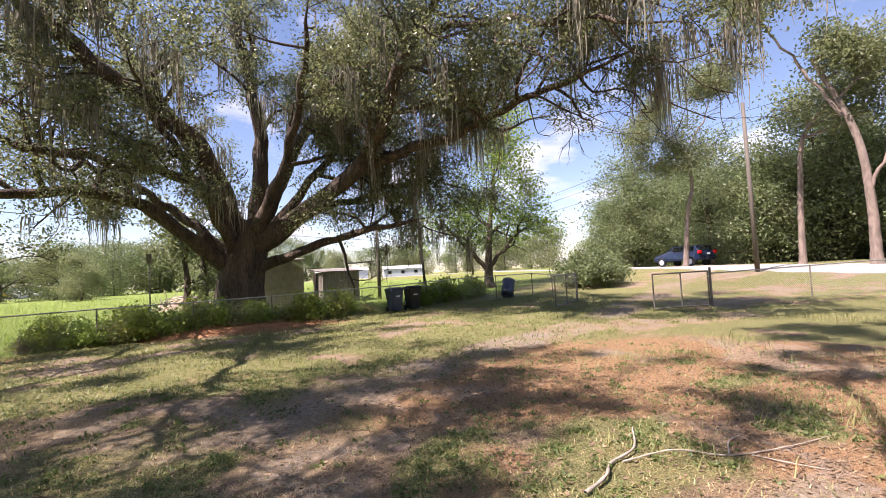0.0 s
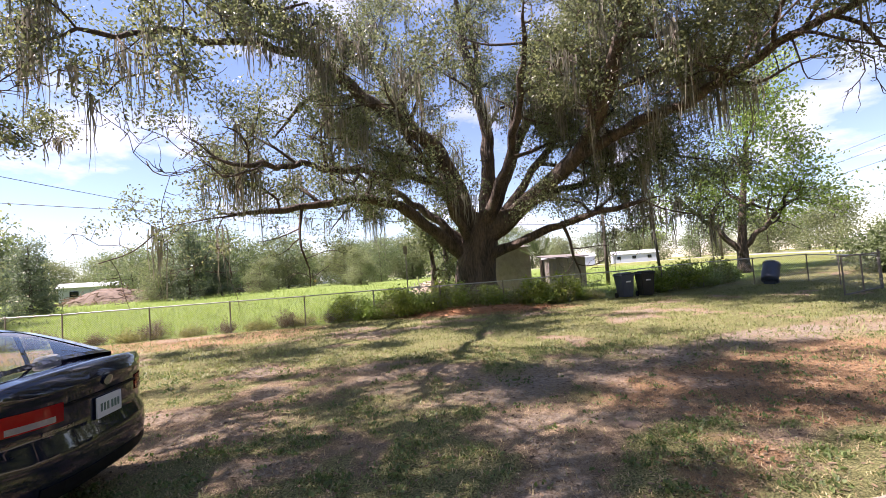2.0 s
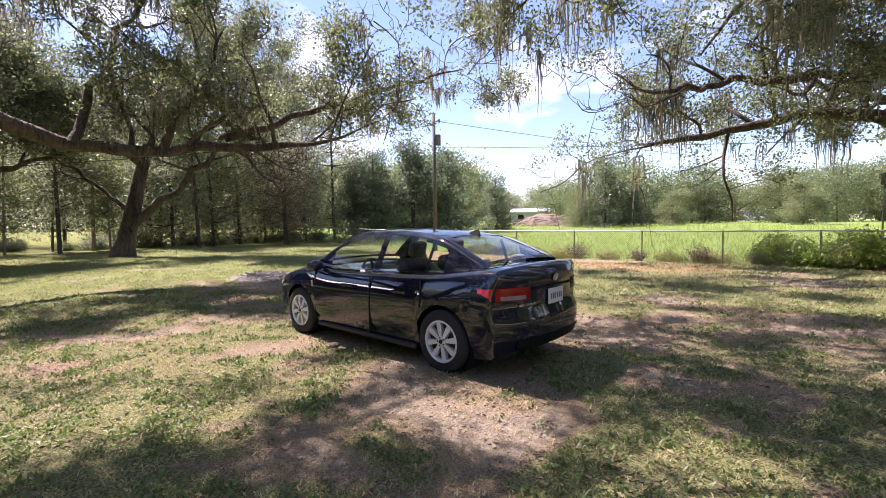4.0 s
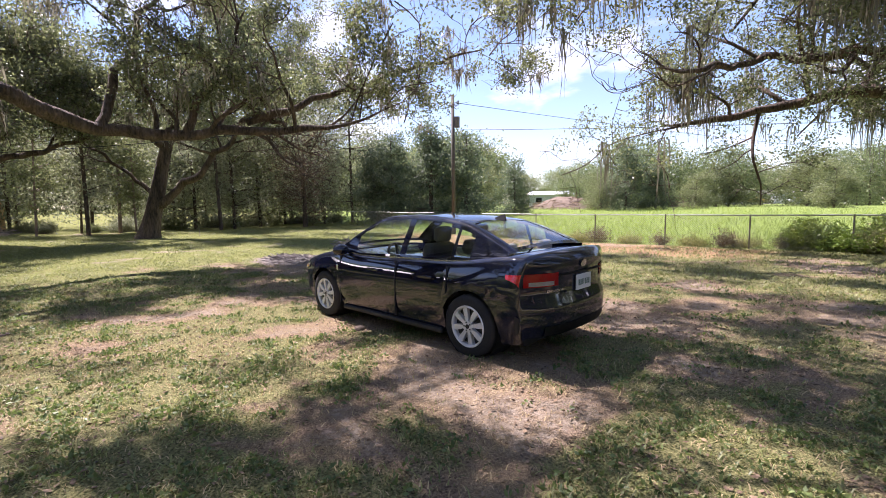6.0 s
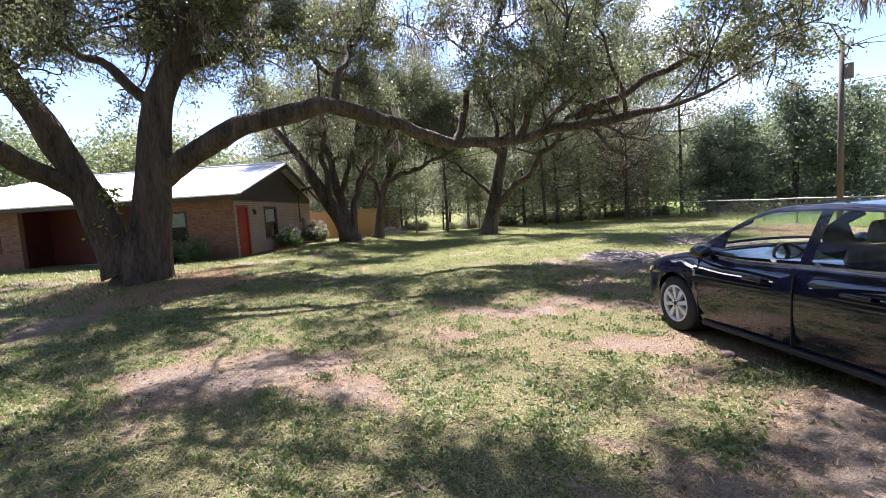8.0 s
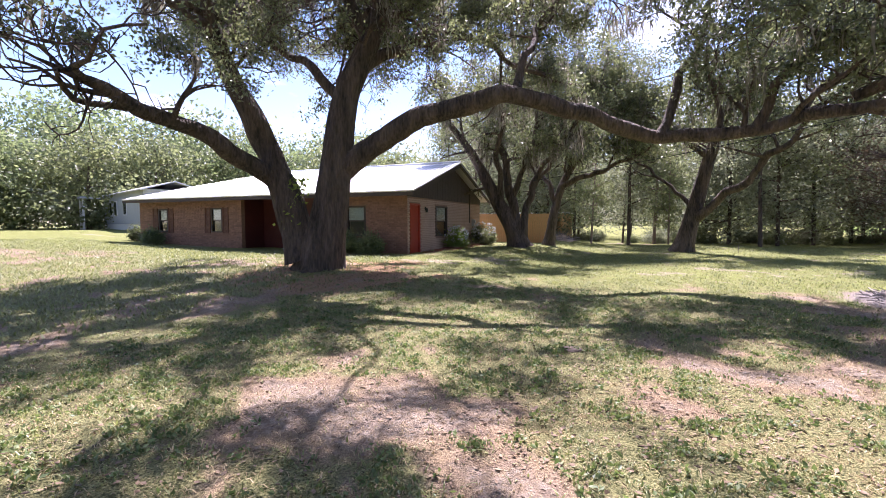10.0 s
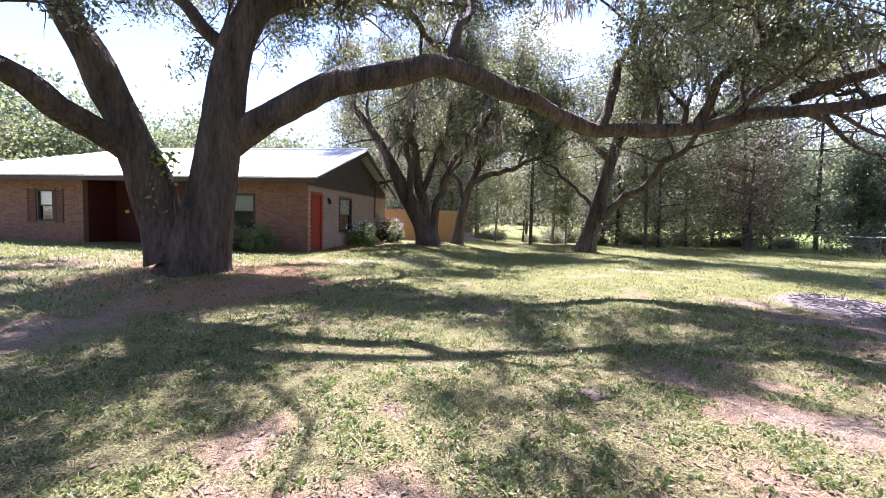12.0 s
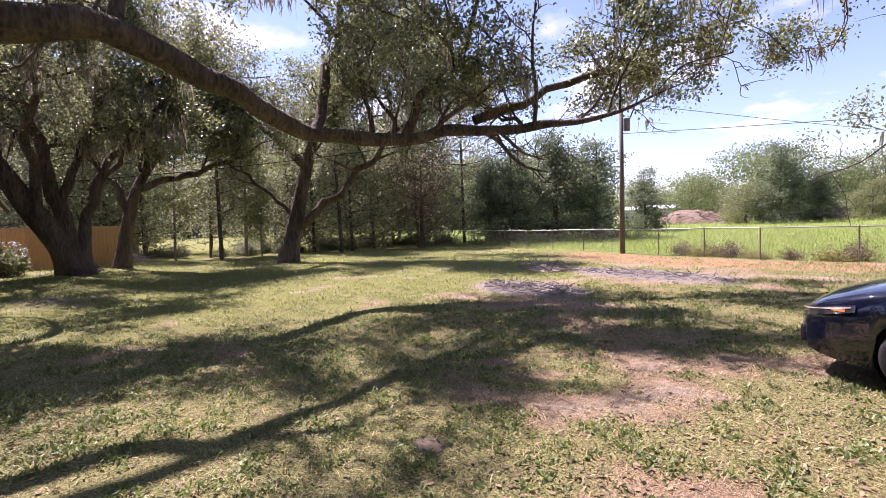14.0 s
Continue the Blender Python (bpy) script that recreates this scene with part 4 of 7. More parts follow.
# blue-green trees by the pole
con_kinds = [plain_tree("cedar", 61, 8.0, 2.5, "feathery blue-green cedar beyond the fence", BLUE_LEAF, bare=0.03, n=52, per=46, size=0.21, cone=True, spread=0.36),
             plain_tree("cedar", 62, 7.0, 2.3, "broad blue-green cedar beyond the fence", BLUE_LEAF, bare=0.03, n=52, per=46, size=0.21, cone=True, spread=0.36)]
stand(con_kinds, [(-31.5, 19.5, 0.85), (-29.6, 21.8, 1.05), (-27.6, 23.8, 0.95), (-33.8, 19.0, 0.8), (-27.6, 29.5, 0.62), (-33.0, 24.0, 0.9), (-21.5, 36.7, 0.72), (-19.6, 38.2, 0.55)], 3, "cedars by the pole")
# bushy trees on the field and the far tree line
field_kinds = [plain_tree("field_tree", 65, 5.0, 2.4, "bushy green tree on the open field", WOOD_LEAF, bare=0.02, n=40, per=60, size=0.17, spread=0.4),
               plain_tree("field_tree", 66, 4.6, 1.8, "small green tree on the open field", WOOD_LEAF, bare=0.05, n=32, per=52, size=0.17, spread=0.4)]
stand(field_kinds, [(-24.0, 37.0, 0.6), (-17.4, 40.6, 0.6), (-40, 36, 1.0), (-9.1, 44.1, 0.6), (-14, 58, 0.9), (0.5, 52, 0.8)], 4, "trees on the field")
far_kinds = [plain_tree("far_tree", 71, 9.0, 4.2, "round-headed tree on the far side of the field", DARK_LEAF, bare=0.06, size=0.34, per=52, spread=0.85),
             plain_tree("far_tree", 72, 8.0, 3.6, "green tree on the far side of the field", WOOD_LEAF, bare=0.06, size=0.34, per=52, spread=0.85)]
spots = []
for i in range(46):
    a = radians(38 + 118 * (i + 0.7 * rnd.random()) / 46)
    r = 140 + 35 * rnd.random()
    spots.append((math.cos(a) * r - 10, math.sin(a) * r, 0.8 + 0.7 * rnd.random()))
for i in range(16):
    a = radians(136 + 26 * (i + rnd.random()) / 16)
    spots.append((math.cos(a) * (66 + 14 * rnd.random()), math.sin(a) * (66 + 14 * rnd.random()), 0.75 + 0.5 * rnd.random()))
for i in range(22):
    a = radians(158 + 44 * (i + rnd.random()) / 22)
    spots.append((math.cos(a) * (70 + 18 * rnd.random()), math.sin(a) * (70 + 18 * rnd.random()), 0.8 + 0.4 * rnd.random()))
for i in range(15):
    a = radians(86 + 42 * (i + rnd.random()) / 15)
    r = 58 + 18 * rnd.random()
    spots.append((math.cos(a) * r, math.sin(a) * r, 0.5 + 0.28 * rnd.random()))
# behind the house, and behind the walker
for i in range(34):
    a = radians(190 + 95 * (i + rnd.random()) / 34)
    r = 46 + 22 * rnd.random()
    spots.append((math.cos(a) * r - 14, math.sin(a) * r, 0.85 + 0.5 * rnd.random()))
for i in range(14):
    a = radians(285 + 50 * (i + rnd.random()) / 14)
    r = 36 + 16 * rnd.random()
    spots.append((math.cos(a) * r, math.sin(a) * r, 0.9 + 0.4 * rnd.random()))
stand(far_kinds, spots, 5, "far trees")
# unseen trees added behind the walker, to cut skylight and darken the car's reflections
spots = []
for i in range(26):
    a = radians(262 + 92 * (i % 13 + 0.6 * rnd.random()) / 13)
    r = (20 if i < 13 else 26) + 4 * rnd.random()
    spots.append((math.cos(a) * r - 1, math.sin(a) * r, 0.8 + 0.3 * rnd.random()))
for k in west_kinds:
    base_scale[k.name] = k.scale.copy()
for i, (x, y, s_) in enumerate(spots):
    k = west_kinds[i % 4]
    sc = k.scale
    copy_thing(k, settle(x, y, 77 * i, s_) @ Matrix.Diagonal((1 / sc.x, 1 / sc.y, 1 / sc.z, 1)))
# the woods across the road
east_kinds = [plain_tree("roadside_tree", 81, 9.0, 2.7, "vine-hung tree across the road", DARK_LEAF, bare=0.03, n=44, per=52, size=0.22),
              plain_tree("roadside_tree", 82, 11.0, 2.8, "dense dark tree across the road", DARK_LEAF, bare=0.05, n=44, per=52, size=0.22),
              plain_tree("roadside_tree", 83, 7.5, 2.6, "leafy green tree across the road", WOOD_LEAF, bare=0.03, n=44, per=52, size=0.22)]
spots = []
for row in range(3):
    for i in range(13):
        t = (i + rnd.random() * 0.7) / 13
        x, y = 36.5 + 2 * t * (1 - t) + row * 4.2 + rnd.random() * 2, 36 - 34 * t + rnd.random() * 2
        spots.append((x + 10 * max(0, 0.45 - t), y + 12 * max(0, 0.4 - t), 0.75 + 0.35 * rnd.random()))
stand(east_kinds, spots, 6, "trees across the road")


def pine(base, pts, r, seed, label, fork=()):
    limbs = [([base] + list(pts), r, r * 0.45, 4)] + [(f, r * 0.4, 0.04, 5) for f in fork]
    return grow_tree("pine", base, limbs, seed, label, bark=BARK_LIGHT, leaf=WOOD_LEAF, leaf_size=0.17, per=34, spread=0.45, reach=3.2, sub=5, twigs=4, flare=1.25, gaps=0.34,
                     start=0.75, lift=0.2, group="pines across the road")


P1 = gz(32.6, 23.9, -0.1)
pine(P1, [(32.9, 23.6, 5.0), (33.3, 23.3, 7.6), (32.9, 23.6, 10.2)], 0.21, 91, "tall pine with a bent pinkish trunk", [[(33.0, 23.5, 9.5), (31.8, 24.6, 11.4), (30.6, 25.6, 12.2)], [(33.0, 23.5, 9.8), (34.0, 22.6, 12), (34.6, 22, 14)]])
P2 = gz(32.7, 16.1, -0.1)
pine(P2, [(32.8, 15.9, 5.6), (33.0, 15.5, 9.0), (34.0, 13.8, 11.4)], 0.21, 92, "tall pine with a straight bare trunk", [[(33.0, 15.5, 8.8), (34.2, 13.4, 9.6), (35, 12, 12)]])
P3 = gz(31.1, 12.0, -0.1)
pine(P3, [(31.1, 12.0, 4.4), (30.9, 12.3, 8.0), (30.2, 13.6, 12.5)], 0.27, 93, "thick pale trunk forking high up", [[(31.0, 12.0, 4.6), (31.6, 10.6, 8.5), (32, 9.6, 12)], [(30.7, 12.7, 9), (29.4, 14.6, 13.5), (28.6, 15.8, 16)]])
brushy = shrub("bush", 55, 2.3, 2.1, "wide dark leafy bush beside the driveway gate", DARK_LEAF, 110, 40, 0.16, 0.22)
brushy.matrix_world = settle(19.0, 20.3)
# trunks behind the big oak
for x, y, s in ((-1.4, 27.4, 1.0), (-0.6, 28.6, 0.8)):
    t = grow_tree("young_oak", gz(x, y, -0.1), [([gz(x, y, -0.1), (x + 0.1, y, 2.0), (x - 0.2, y + 0.1, 4.4)], 0.2, 0.08, 4)], int(97 + y), "slim dark tree behind the great oak",
                  leaf_size=0.22, per=12, reach=1.8, sub=4, twigs=3, flare=1.2)

# ---- house ----
HX0, HX1, HY0, HY1 = -27.75, -18.38, -23.85, -8.16   # the house's walls
HZ = 0.12                                            # its slab
EAVE, RIDGE = 2.78, 4.42
house = thing("house", pose(HX1, HY1, 0), "single-storey brick ranch house with a pale metal roof", "house")
inv = Matrix.Translation((-HX1, -HY1, 0))


def hpart(name, bm, material, parent=None, label="", smooth=False):
    """A part of the house, given in world metres."""
    if parent is None:
        bm.transform(inv)
        return part(name, bm, material, house, label, smooth)
    bm.transform(inv)
    return part(name, bm, material, parent, label, smooth)


def wall_with_holes(bm, axis_, pos, thick, lo, hi, z0, z1, holes):
    """A wall along one axis with rectangular openings (a0, a1, b0, b1), each cut right through."""
    cuts = sorted({lo, hi, *[h[0] for h in holes], *[h[1] for h in holes]})
    for a, b in zip(cuts, cuts[1:]):
        mid = (a + b) / 2
        zs = [z0]
        for h in sorted((h for h in holes if h[0] < mid < h[1]), key=lambda h: h[2]):
            zs += [h[2], h[3]]
        zs.append(z1)
        for c, d in zip(zs[::2], zs[1::2]):
            if d - c > 1e-4:
                if axis_ == "y":
                    box(bm, pos - thick, pos, a, b, c, d)
                else:
                    box(bm, a, b, pos - thick, pos, c, d)
    return bm


PORCH0, PORCH1 = -16.8, -12.2
fwin = [(-22.42, -21.72, 1.08, 2.24), (-18.74, -18.0, 1.08, 2.24), (-10.98, -10.05, 0.98, 2.22)]
gdoor, gwin = (-19.55, -18.62, 0.22, 2.3), (-22.6, -21.2, 0.9, 2.28)
hpart("foundation", boxed(HX0 - 0.02, HX1 + 0.02, HY0 - 0.02, HY1 + 0.02, -0.3, HZ), CONCRETE)
bm = wall_with_holes(bmesh.new(), "y", HX1, 0.2, HY0, PORCH0, HZ, EAVE, fwin[:2])
hpart("front_wall", bm, MORTAR)
bm = wall_with_holes(bmesh.new(), "y", HX1, 0.2, PORCH1, HY1 - 0.2, HZ, EAVE, fwin[2:])
hpart("front_wall", bm, MORTAR)
bm = bmesh.new()
box(bm, HX1 - 1.5, HX1 - 1.4, PORCH0, PORCH1, HZ, EAVE)
box(bm, HX1 - 1.4, HX1 - 0.2, PORCH0 - 0.1, PORCH0, HZ, EAVE)
box(bm, HX1 - 1.4, HX1 - 0.2, PORCH1, PORCH1 + 0.1, HZ, EAVE)
hpart("porch_wall", bm, DARK_RED, label="dark red panelled porch recess")
bm = boxed(HX1 - 1.395, HX1 - 1.35, -15.6, -14.6, HZ + 0.12, 2.2, bevel=0.01)
for zz in (0.45, 1.0, 1.55):
    for yy in (-15.45, -15.05):
        box(bm, HX1 - 1.35, HX1 - 1.335, yy, yy + 0.32, zz, zz + 0.42, bevel=0.006)
hpart("front_door", bm, DARK_RED, label="dark red panelled front door")
hpart("porch_step", boxed(HX1 - 1.4, HX1 + 0.55, PORCH0 - 0.35, PORCH1, -0.1, 0.17, bevel=0.02), CONCRETE, label="pale concrete porch slab")
hpart("porch_step", boxed(HX1 - 1.35, HX1 - 0.75, -15.9, -14.4, 0.17, 0.3, bevel=0.02), CONCRETE, label="pale concrete step")
bm = wall_with_holes(bmesh.new(), "x", HY1, 0.2, HX0, HX1, HZ, EAVE - 0.18, [gdoor, gwin])
hpart("gable_wall", bm, MORTAR, label="painted brick gable wall")
hpart("back_wall", boxed(HX0, HX0 + 0.2, HY0, HY1 - 0.2, HZ, EAVE), STUCCO)
hpart("end_wall", boxed(HX0 + 0.2, HX1 - 0.2, HY0, HY0 + 0.2, HZ, EAVE), STUCCO)
hpart("inner_floor", boxed(HX0 + 0.2, HX1 - 1.5, HY0 + 0.2, HY1 - 0.2, HZ, HZ + 0.03), BROWN_TRIM)

# roof: a gable towards the yard, a hip at the far end
xm = (HX0 + HX1) / 2
OV = 0.55
g_y, h_y = HY1 + 0.55, HY0 - OV
xe0, xe1 = HX0 - OV, HX1 + OV
ze = EAVE - 0.02
slope_run = xe1 - xm
hip_y = h_y + slope_run


def slab(bm, corners, t):
    """A flat plate of thickness t below the given corners."""
    c = [Vector(p) for p in corners]
    nrm = (c[1] - c[0]).cross(c[2] - c[0]).normalized()
    if nrm.z < 0:
        c.reverse()
        nrm = -nrm
    up = [bm.verts.new(p) for p in c]
    lo = [bm.verts.new(p - nrm * t) for p in c]
    bm.faces.new(up)
    bm.faces.new(lo[::-1])
    for i in range(len(c)):
        j = (i + 1) % len(c)
        bm.faces.new((up[j], up[i], lo[i], lo[j]))


bm = bmesh.new()
slab(bm, [(xe1, g_y, ze), (xm, g_y, RIDGE), (xm, hip_y, RIDGE), (xe1, h_y, ze)], 0.05)
slab(bm, [(xe0, h_y, ze), (xm, hip_y, RIDGE), (xm, g_y, RIDGE), (xe0, g_y, ze)], 0.05)
slab(bm, [(xe1, h_y, ze), (xm, hip_y, RIDGE), (xe0, h_y, ze)], 0.05)
roof = hpart("roof", bm, METAL_ROOF, label="pale galvanised ribbed metal roof")
bm = bmesh.new()
pitch = (RIDGE - ze) / slope_run
k = 0
yy = g_y - 0.05
while yy > h_y + 0.2:
    top_x = xm if yy > hip_y else xe1 - (yy - h_y)
    rod(bm, (xe1, yy, ze + 0.012), (top_x, yy, ze + (xe1 - top_x) * pitch + 0.012), 0.016, sides=4)
    yy -= 0.23
hpart("roof_rib", bm, METAL_ROOF, parent=roof)
hpart("ridge_cap", rod(bmesh.new(), (xm, g_y, RIDGE + 0.015), (xm, hip_y, RIDGE + 0.015), 0.06, sides=8), METAL_ROOF, parent=roof)
bm = bmesh.new()
box(bm, xe1 - 0.04, xe1 - 0.01, h_y, g_y - 0.02, ze - 0.20, ze - 0.06)
hpart("fascia", bm, BROWN_TRIM, label="dark brown fascia board")
bm = bmesh.new()
slab(bm, [(xe1, g_y - 0.03, ze - 0.07), (xe1, g_y - 0.06, ze - 0.07), (xm, g_y - 0.06, RIDGE - 0.07), (xm, g_y - 0.03, RIDGE - 0.07)], 0.16)
slab(bm, [(xe0, g_y - 0.03, ze - 0.07), (xe0, g_y - 0.06, ze - 0.07), (xm, g_y - 0.06, RIDGE - 0.07), (xm, g_y - 0.03, RIDGE - 0.07)], 0.16)
hpart("bargeboard", bm, BROWN_TRIM)
hpart("soffit", boxed(HX1, xe1 - 0.05, h_y + 0.05, g_y - 0.1, ze - 0.1, ze - 0.07), BROWN_TRIM)
# brown siding in the gable: upright boards
bm = bmesh.new()
x = HX0 - 0.02
while x < HX1 + 0.02:
    x2 = min(x + 0.2, HX1 + 0.02)
    top = min(RIDGE - abs(x - xm) * pitch, RIDGE - abs(x2 - xm) * pitch) - 0.1
    if top > EAVE - 0.22 + 0.02:
        box(bm, x, x2 - 0.008, HY1 - 0.02, HY1 + 0.035, EAVE - 0.22, top)
    x += 0.2
hpart("gable_siding", bm, BROWN_TRIM, label="dark brown board siding in the gable")


def sash(yc0, yc1, z0, z1, along, pos, out, shutters=False):
    """A window set in its opening: frame, two sashes, a blind behind the upper one, a black panel behind the lower."""
    def b(a0, a1, d0, d1, c0, c1, bm):
        if along == "y":
            box(bm, pos + out * d0, pos + out * d1, a0, a1, c0, c1)
        else:
            box(bm, a0, a1, pos + out * d0, pos + out * d1, c0, c1)
    bm = bmesh.new()
    w = 0.07
    b(yc0, yc0 + w, -0.12, 0.03, z0, z1, bm)
    b(yc1 - w, yc1, -0.12, 0.03, z0, z1, bm)
    b(yc0 + w, yc1 - w, -0.12, 0.03, z1 - w, z1, bm)
    b(yc0 + w, yc1 - w, -0.12, 0.045, z0, z0 + 0.06, bm)
    zm = (z0 + z1) / 2
    b(yc0 + w, yc1 - w, -0.08, 0.0, zm - 0.025, zm + 0.025, bm)
    win = hpart("window", bm, BROWN_TRIM, label="brown-framed sash window with a pale blind")
    bm = bmesh.new()
    b(yc0 + w, yc1 - w, -0.06, -0.05, z0 + 0.06, zm - 0.025, bm)
    b(yc0 + w, yc1 - w, -0.04, -0.03, zm + 0.025, z1 - w, bm)
    hpart("pane", bm, GLASS, win)
    bm = bmesh.new()
    z = zm
    while z < z1 - w - 0.02:
        b(yc0 + w, yc1 - w, -0.075, -0.066, z, z + 0.044, bm)
        z += 0.048
    hpart("blind", bm, BLIND, win)
    # black panel standing in for the unlit room behind the lower sash
    bm = bmesh.new()
    b(yc0 + w, yc1 - w, -0.2, -0.16, z0, zm, bm)
    hpart("dark_room", bm, BLACK_PLASTIC, win)
    if shutters:
        for s0, s1 in ((yc0 - 0.40, yc0 - 0.03), (yc1 + 0.03, yc1 + 0.40)):
            bm = bmesh.new()
            b(s0, s0 + 0.06, 0.0, 0.045, z0 - 0.04, z1 + 0.04, bm)
            b(s1 - 0.06, s1, 0.0, 0.045, z0 - 0.04, z1 + 0.04, bm)
            z = z0 - 0.04
            while z < z1:
                b(s0 + 0.06, s1 - 0.06, 0.0, 0.03, z, z + 0.045, bm)
                z += 0.055
            hpart("shutter", bm, SHUTTER, label="reddish-brown louvred shutter")


GLASS = glass("pane_glass", (0.9, 0.95, 0.93), 0.01, 0.9)
for i, wv in enumerate(fwin):
    sash(*wv, "y", HX1, 1, i < 2)
sash(*gwin, "x", HY1, 1)
# red side door with its frame
bm = bmesh.new()
for a, b_ in ((gdoor[0], gdoor[0] + 0.06), (gdoor[1] - 0.06, gdoor[1])):
    box(bm, a, b_, HY1 - 0.15, HY1 + 0.03, gdoor[2], gdoor[3])
box(bm, gdoor[0] + 0.06, gdoor[1] - 0.06, HY1 - 0.15, HY1 + 0.03, gdoor[3] - 0.06, gdoor[3])
hpart("door_frame", bm, RED_DOOR)
bm = boxed(gdoor[0] + 0.065, gdoor[1] - 0.065, HY1 - 0.1, HY1 - 0.05, gdoor[2] + 0.01, gdoor[3] - 0.065)
side_door = hpart("side_door", bm, RED_DOOR, label="closed plain red side door")
bm = lathe(bmesh.new(), [(0.0, 0.05), (0.028, 0.045), (0.03, 0.02), (0.012, 0.012), (0.022, 0.0)], 12, Matrix.Translation((gdoor[0] + 0.15, HY1 - 0.05, 1.2)) @ Matrix.Rotation(radians(-90), 4, "X"))
hpart("door_knob", bm, CHROME, side_door, "round metal door knob")
hpart("door_step", boxed(gdoor[0] - 0.1, gdoor[1] + 0.1, HY1, HY1 + 0.5, -0.1, 0.2, bevel=0.02), CONCRETE)
bm = lathe(bmesh.new(), [(0.0, 0.0), (0.05, 0.0), (0.06, -0.12), (0.045, -0.17), (0, -0.18)], 10, Matrix.Translation((-20.05, HY1 + 0.09, 2.14)))
box(bm, -20.09, -20.01, HY1, HY1 + 0.06, 2.06, 2.2)
hpart("wall_lamp", bm, BLACK_PLASTIC, label="small black wall lamp by the door")
bm = rod(bmesh.new(), (-25.8, HY1 + 0.06, 1.5), (-25.8, HY1 + 0.06, 3.3), 0.03)
hpart("service_mast", bm, BROWN_TRIM)
bm = boxed(-26.6, -26.3, HY1, HY1 + 0.12, 1.3, 1.7, bevel=0.01)
rod(bm, (-26.45, HY1 + 0.1, 1.58), (-26.45, HY1 + 0.18, 1.58), 0.085, sides=14)
hpart("electric_meter", bm, GALV, label="grey electric meter box")


def brick_course(parent, along, pos, lo, hi, z0, z1, holes, material, near):
    """Bricks proud of the mortar, in running bond, round the openings; separate near ones and a joined rest."""
    bw, bh, g = 0.215, 0.077, 0.012
    key = "brick"
    rest_v, rest_f, cnt, singles = [], [], 0, []
    row = 0
    z = z0
    while z + bh <= z1 + 1e-6:
        s = lo - (bw / 2 if row % 2 else 0)
        while s < hi:
            a, b_ = max(s, lo), min(s + bw - g, hi)
            mid, zm = (a + b_) / 2, z + bh / 2
            if b_ - a > 0.05 and not any(h[0] - bw * 0.35 < mid < h[1] + bw * 0.35 and h[2] - 0.05 < zm < h[3] + 0.05 for h in holes):
                singles.append((a, b_, z, z + bh - g))
            s += bw
        z += bh
        row += 1
    full = None
    for n_, (a, b_, c, d) in enumerate(singles):
        if near and n_ < near and abs((b_ - a) - (bw - g)) < 1e-3:
            if full is None:
                bm = bmesh.new()
                if along == "y":
                    box(bm, 0, 0.012, 0, bw - g, 0, bh - g)
                else:
                    box(bm, 0, bw - g, 0, 0.012, 0, bh - g)
                full = bpy.data.meshes.new("brick")
                bm.to_mesh(full)
                bm.free()
                full.materials.append(material)
            ob = new("brick", full)
            ob.parent = parent
            ob.location = (pos - HX1, a - HY1, c) if along == "y" else (a - HX1, pos - HY1, c)
        else:
            x0, x1, y0, y1 = (pos, pos + 0.012, a, b_) if along == "y" else (a, b_, pos, pos + 0.012)
            rest_v += [(x, y, zz) for zz in (c, d) for x, y in ((x0, y0), (x1, y0), (x1, y1), (x0, y1))]
            k = cnt * 8
            rest_f += [(k + i, k + (i + 1) % 4, k + 4 + (i + 1) % 4, k + 4 + i) for i in range(4)] + [(k + 4, k + 5, k + 6, k + 7)]
            cnt += 1
    if cnt:
        v = np.array(rest_v) - [HX1, HY1, 0]
        tagged(arrays("brickwork", v, rest_f, BRICK_FAR if material is BRICK else STUCCO, parent), kind="stuff")


# ---- tan shed beyond the house ----
shed = thing("shed", pose(-38.5, -5.2, ground_z(-38.5, -5.2), 0, 0, -4), "long tan board shed with a flat pale roof", "shed")
bm = bmesh.new()
x = -7.0
for i in range(36):
    box(bm, 0, 0.04 + 0.012 * (i % 2), -8.6 + i * 0.25, -8.6 + i * 0.25 + 0.235, 0, 1.95)
part("front_wall", bm, TAN_WOOD, shed)
part("shed_body", boxed(-4, 0, -8.6, 0.4, 0, 1.95), TAN_WOOD, shed)
part("shed_roof", boxed(-4.3, 0.4, -8.8, 0.6, 1.95, 2.07, bevel=0.01), METAL_ROOF, shed, "flat pale metal roof")
bm = bmesh.new()
box(bm, 0.052, 0.075, -0.6, -0.1, 1.1, 1.7)
part("window", bm, BROWN_TRIM, shed)
wood_fence = thing("wooden_fence", pose(-29.5, -10.2, ground_z(-29.5, -10.2), 0, 0, 0), "tan wooden privacy fence beside the house", "fence")
slat = None
for i in range(42):
    bm = boxed(-0.01, 0.01, 0.0, 0.13, 0.0, 1.75 + 0.02 * (i % 3))
    if slat is None:
        slat = part("slat", bm, TAN_WOOD, wood_fence)
    else:
        bm.free()
        s = new("slat", slat.data)
        s.parent = wood_fence
        s.location = (-0.02 * i * 0.5, 0.14 * i, 0)
part("rail", boxed(-0.4, -0.36, 0, 5.9, 0.4, 0.48), TAN_WOOD, wood_fence)

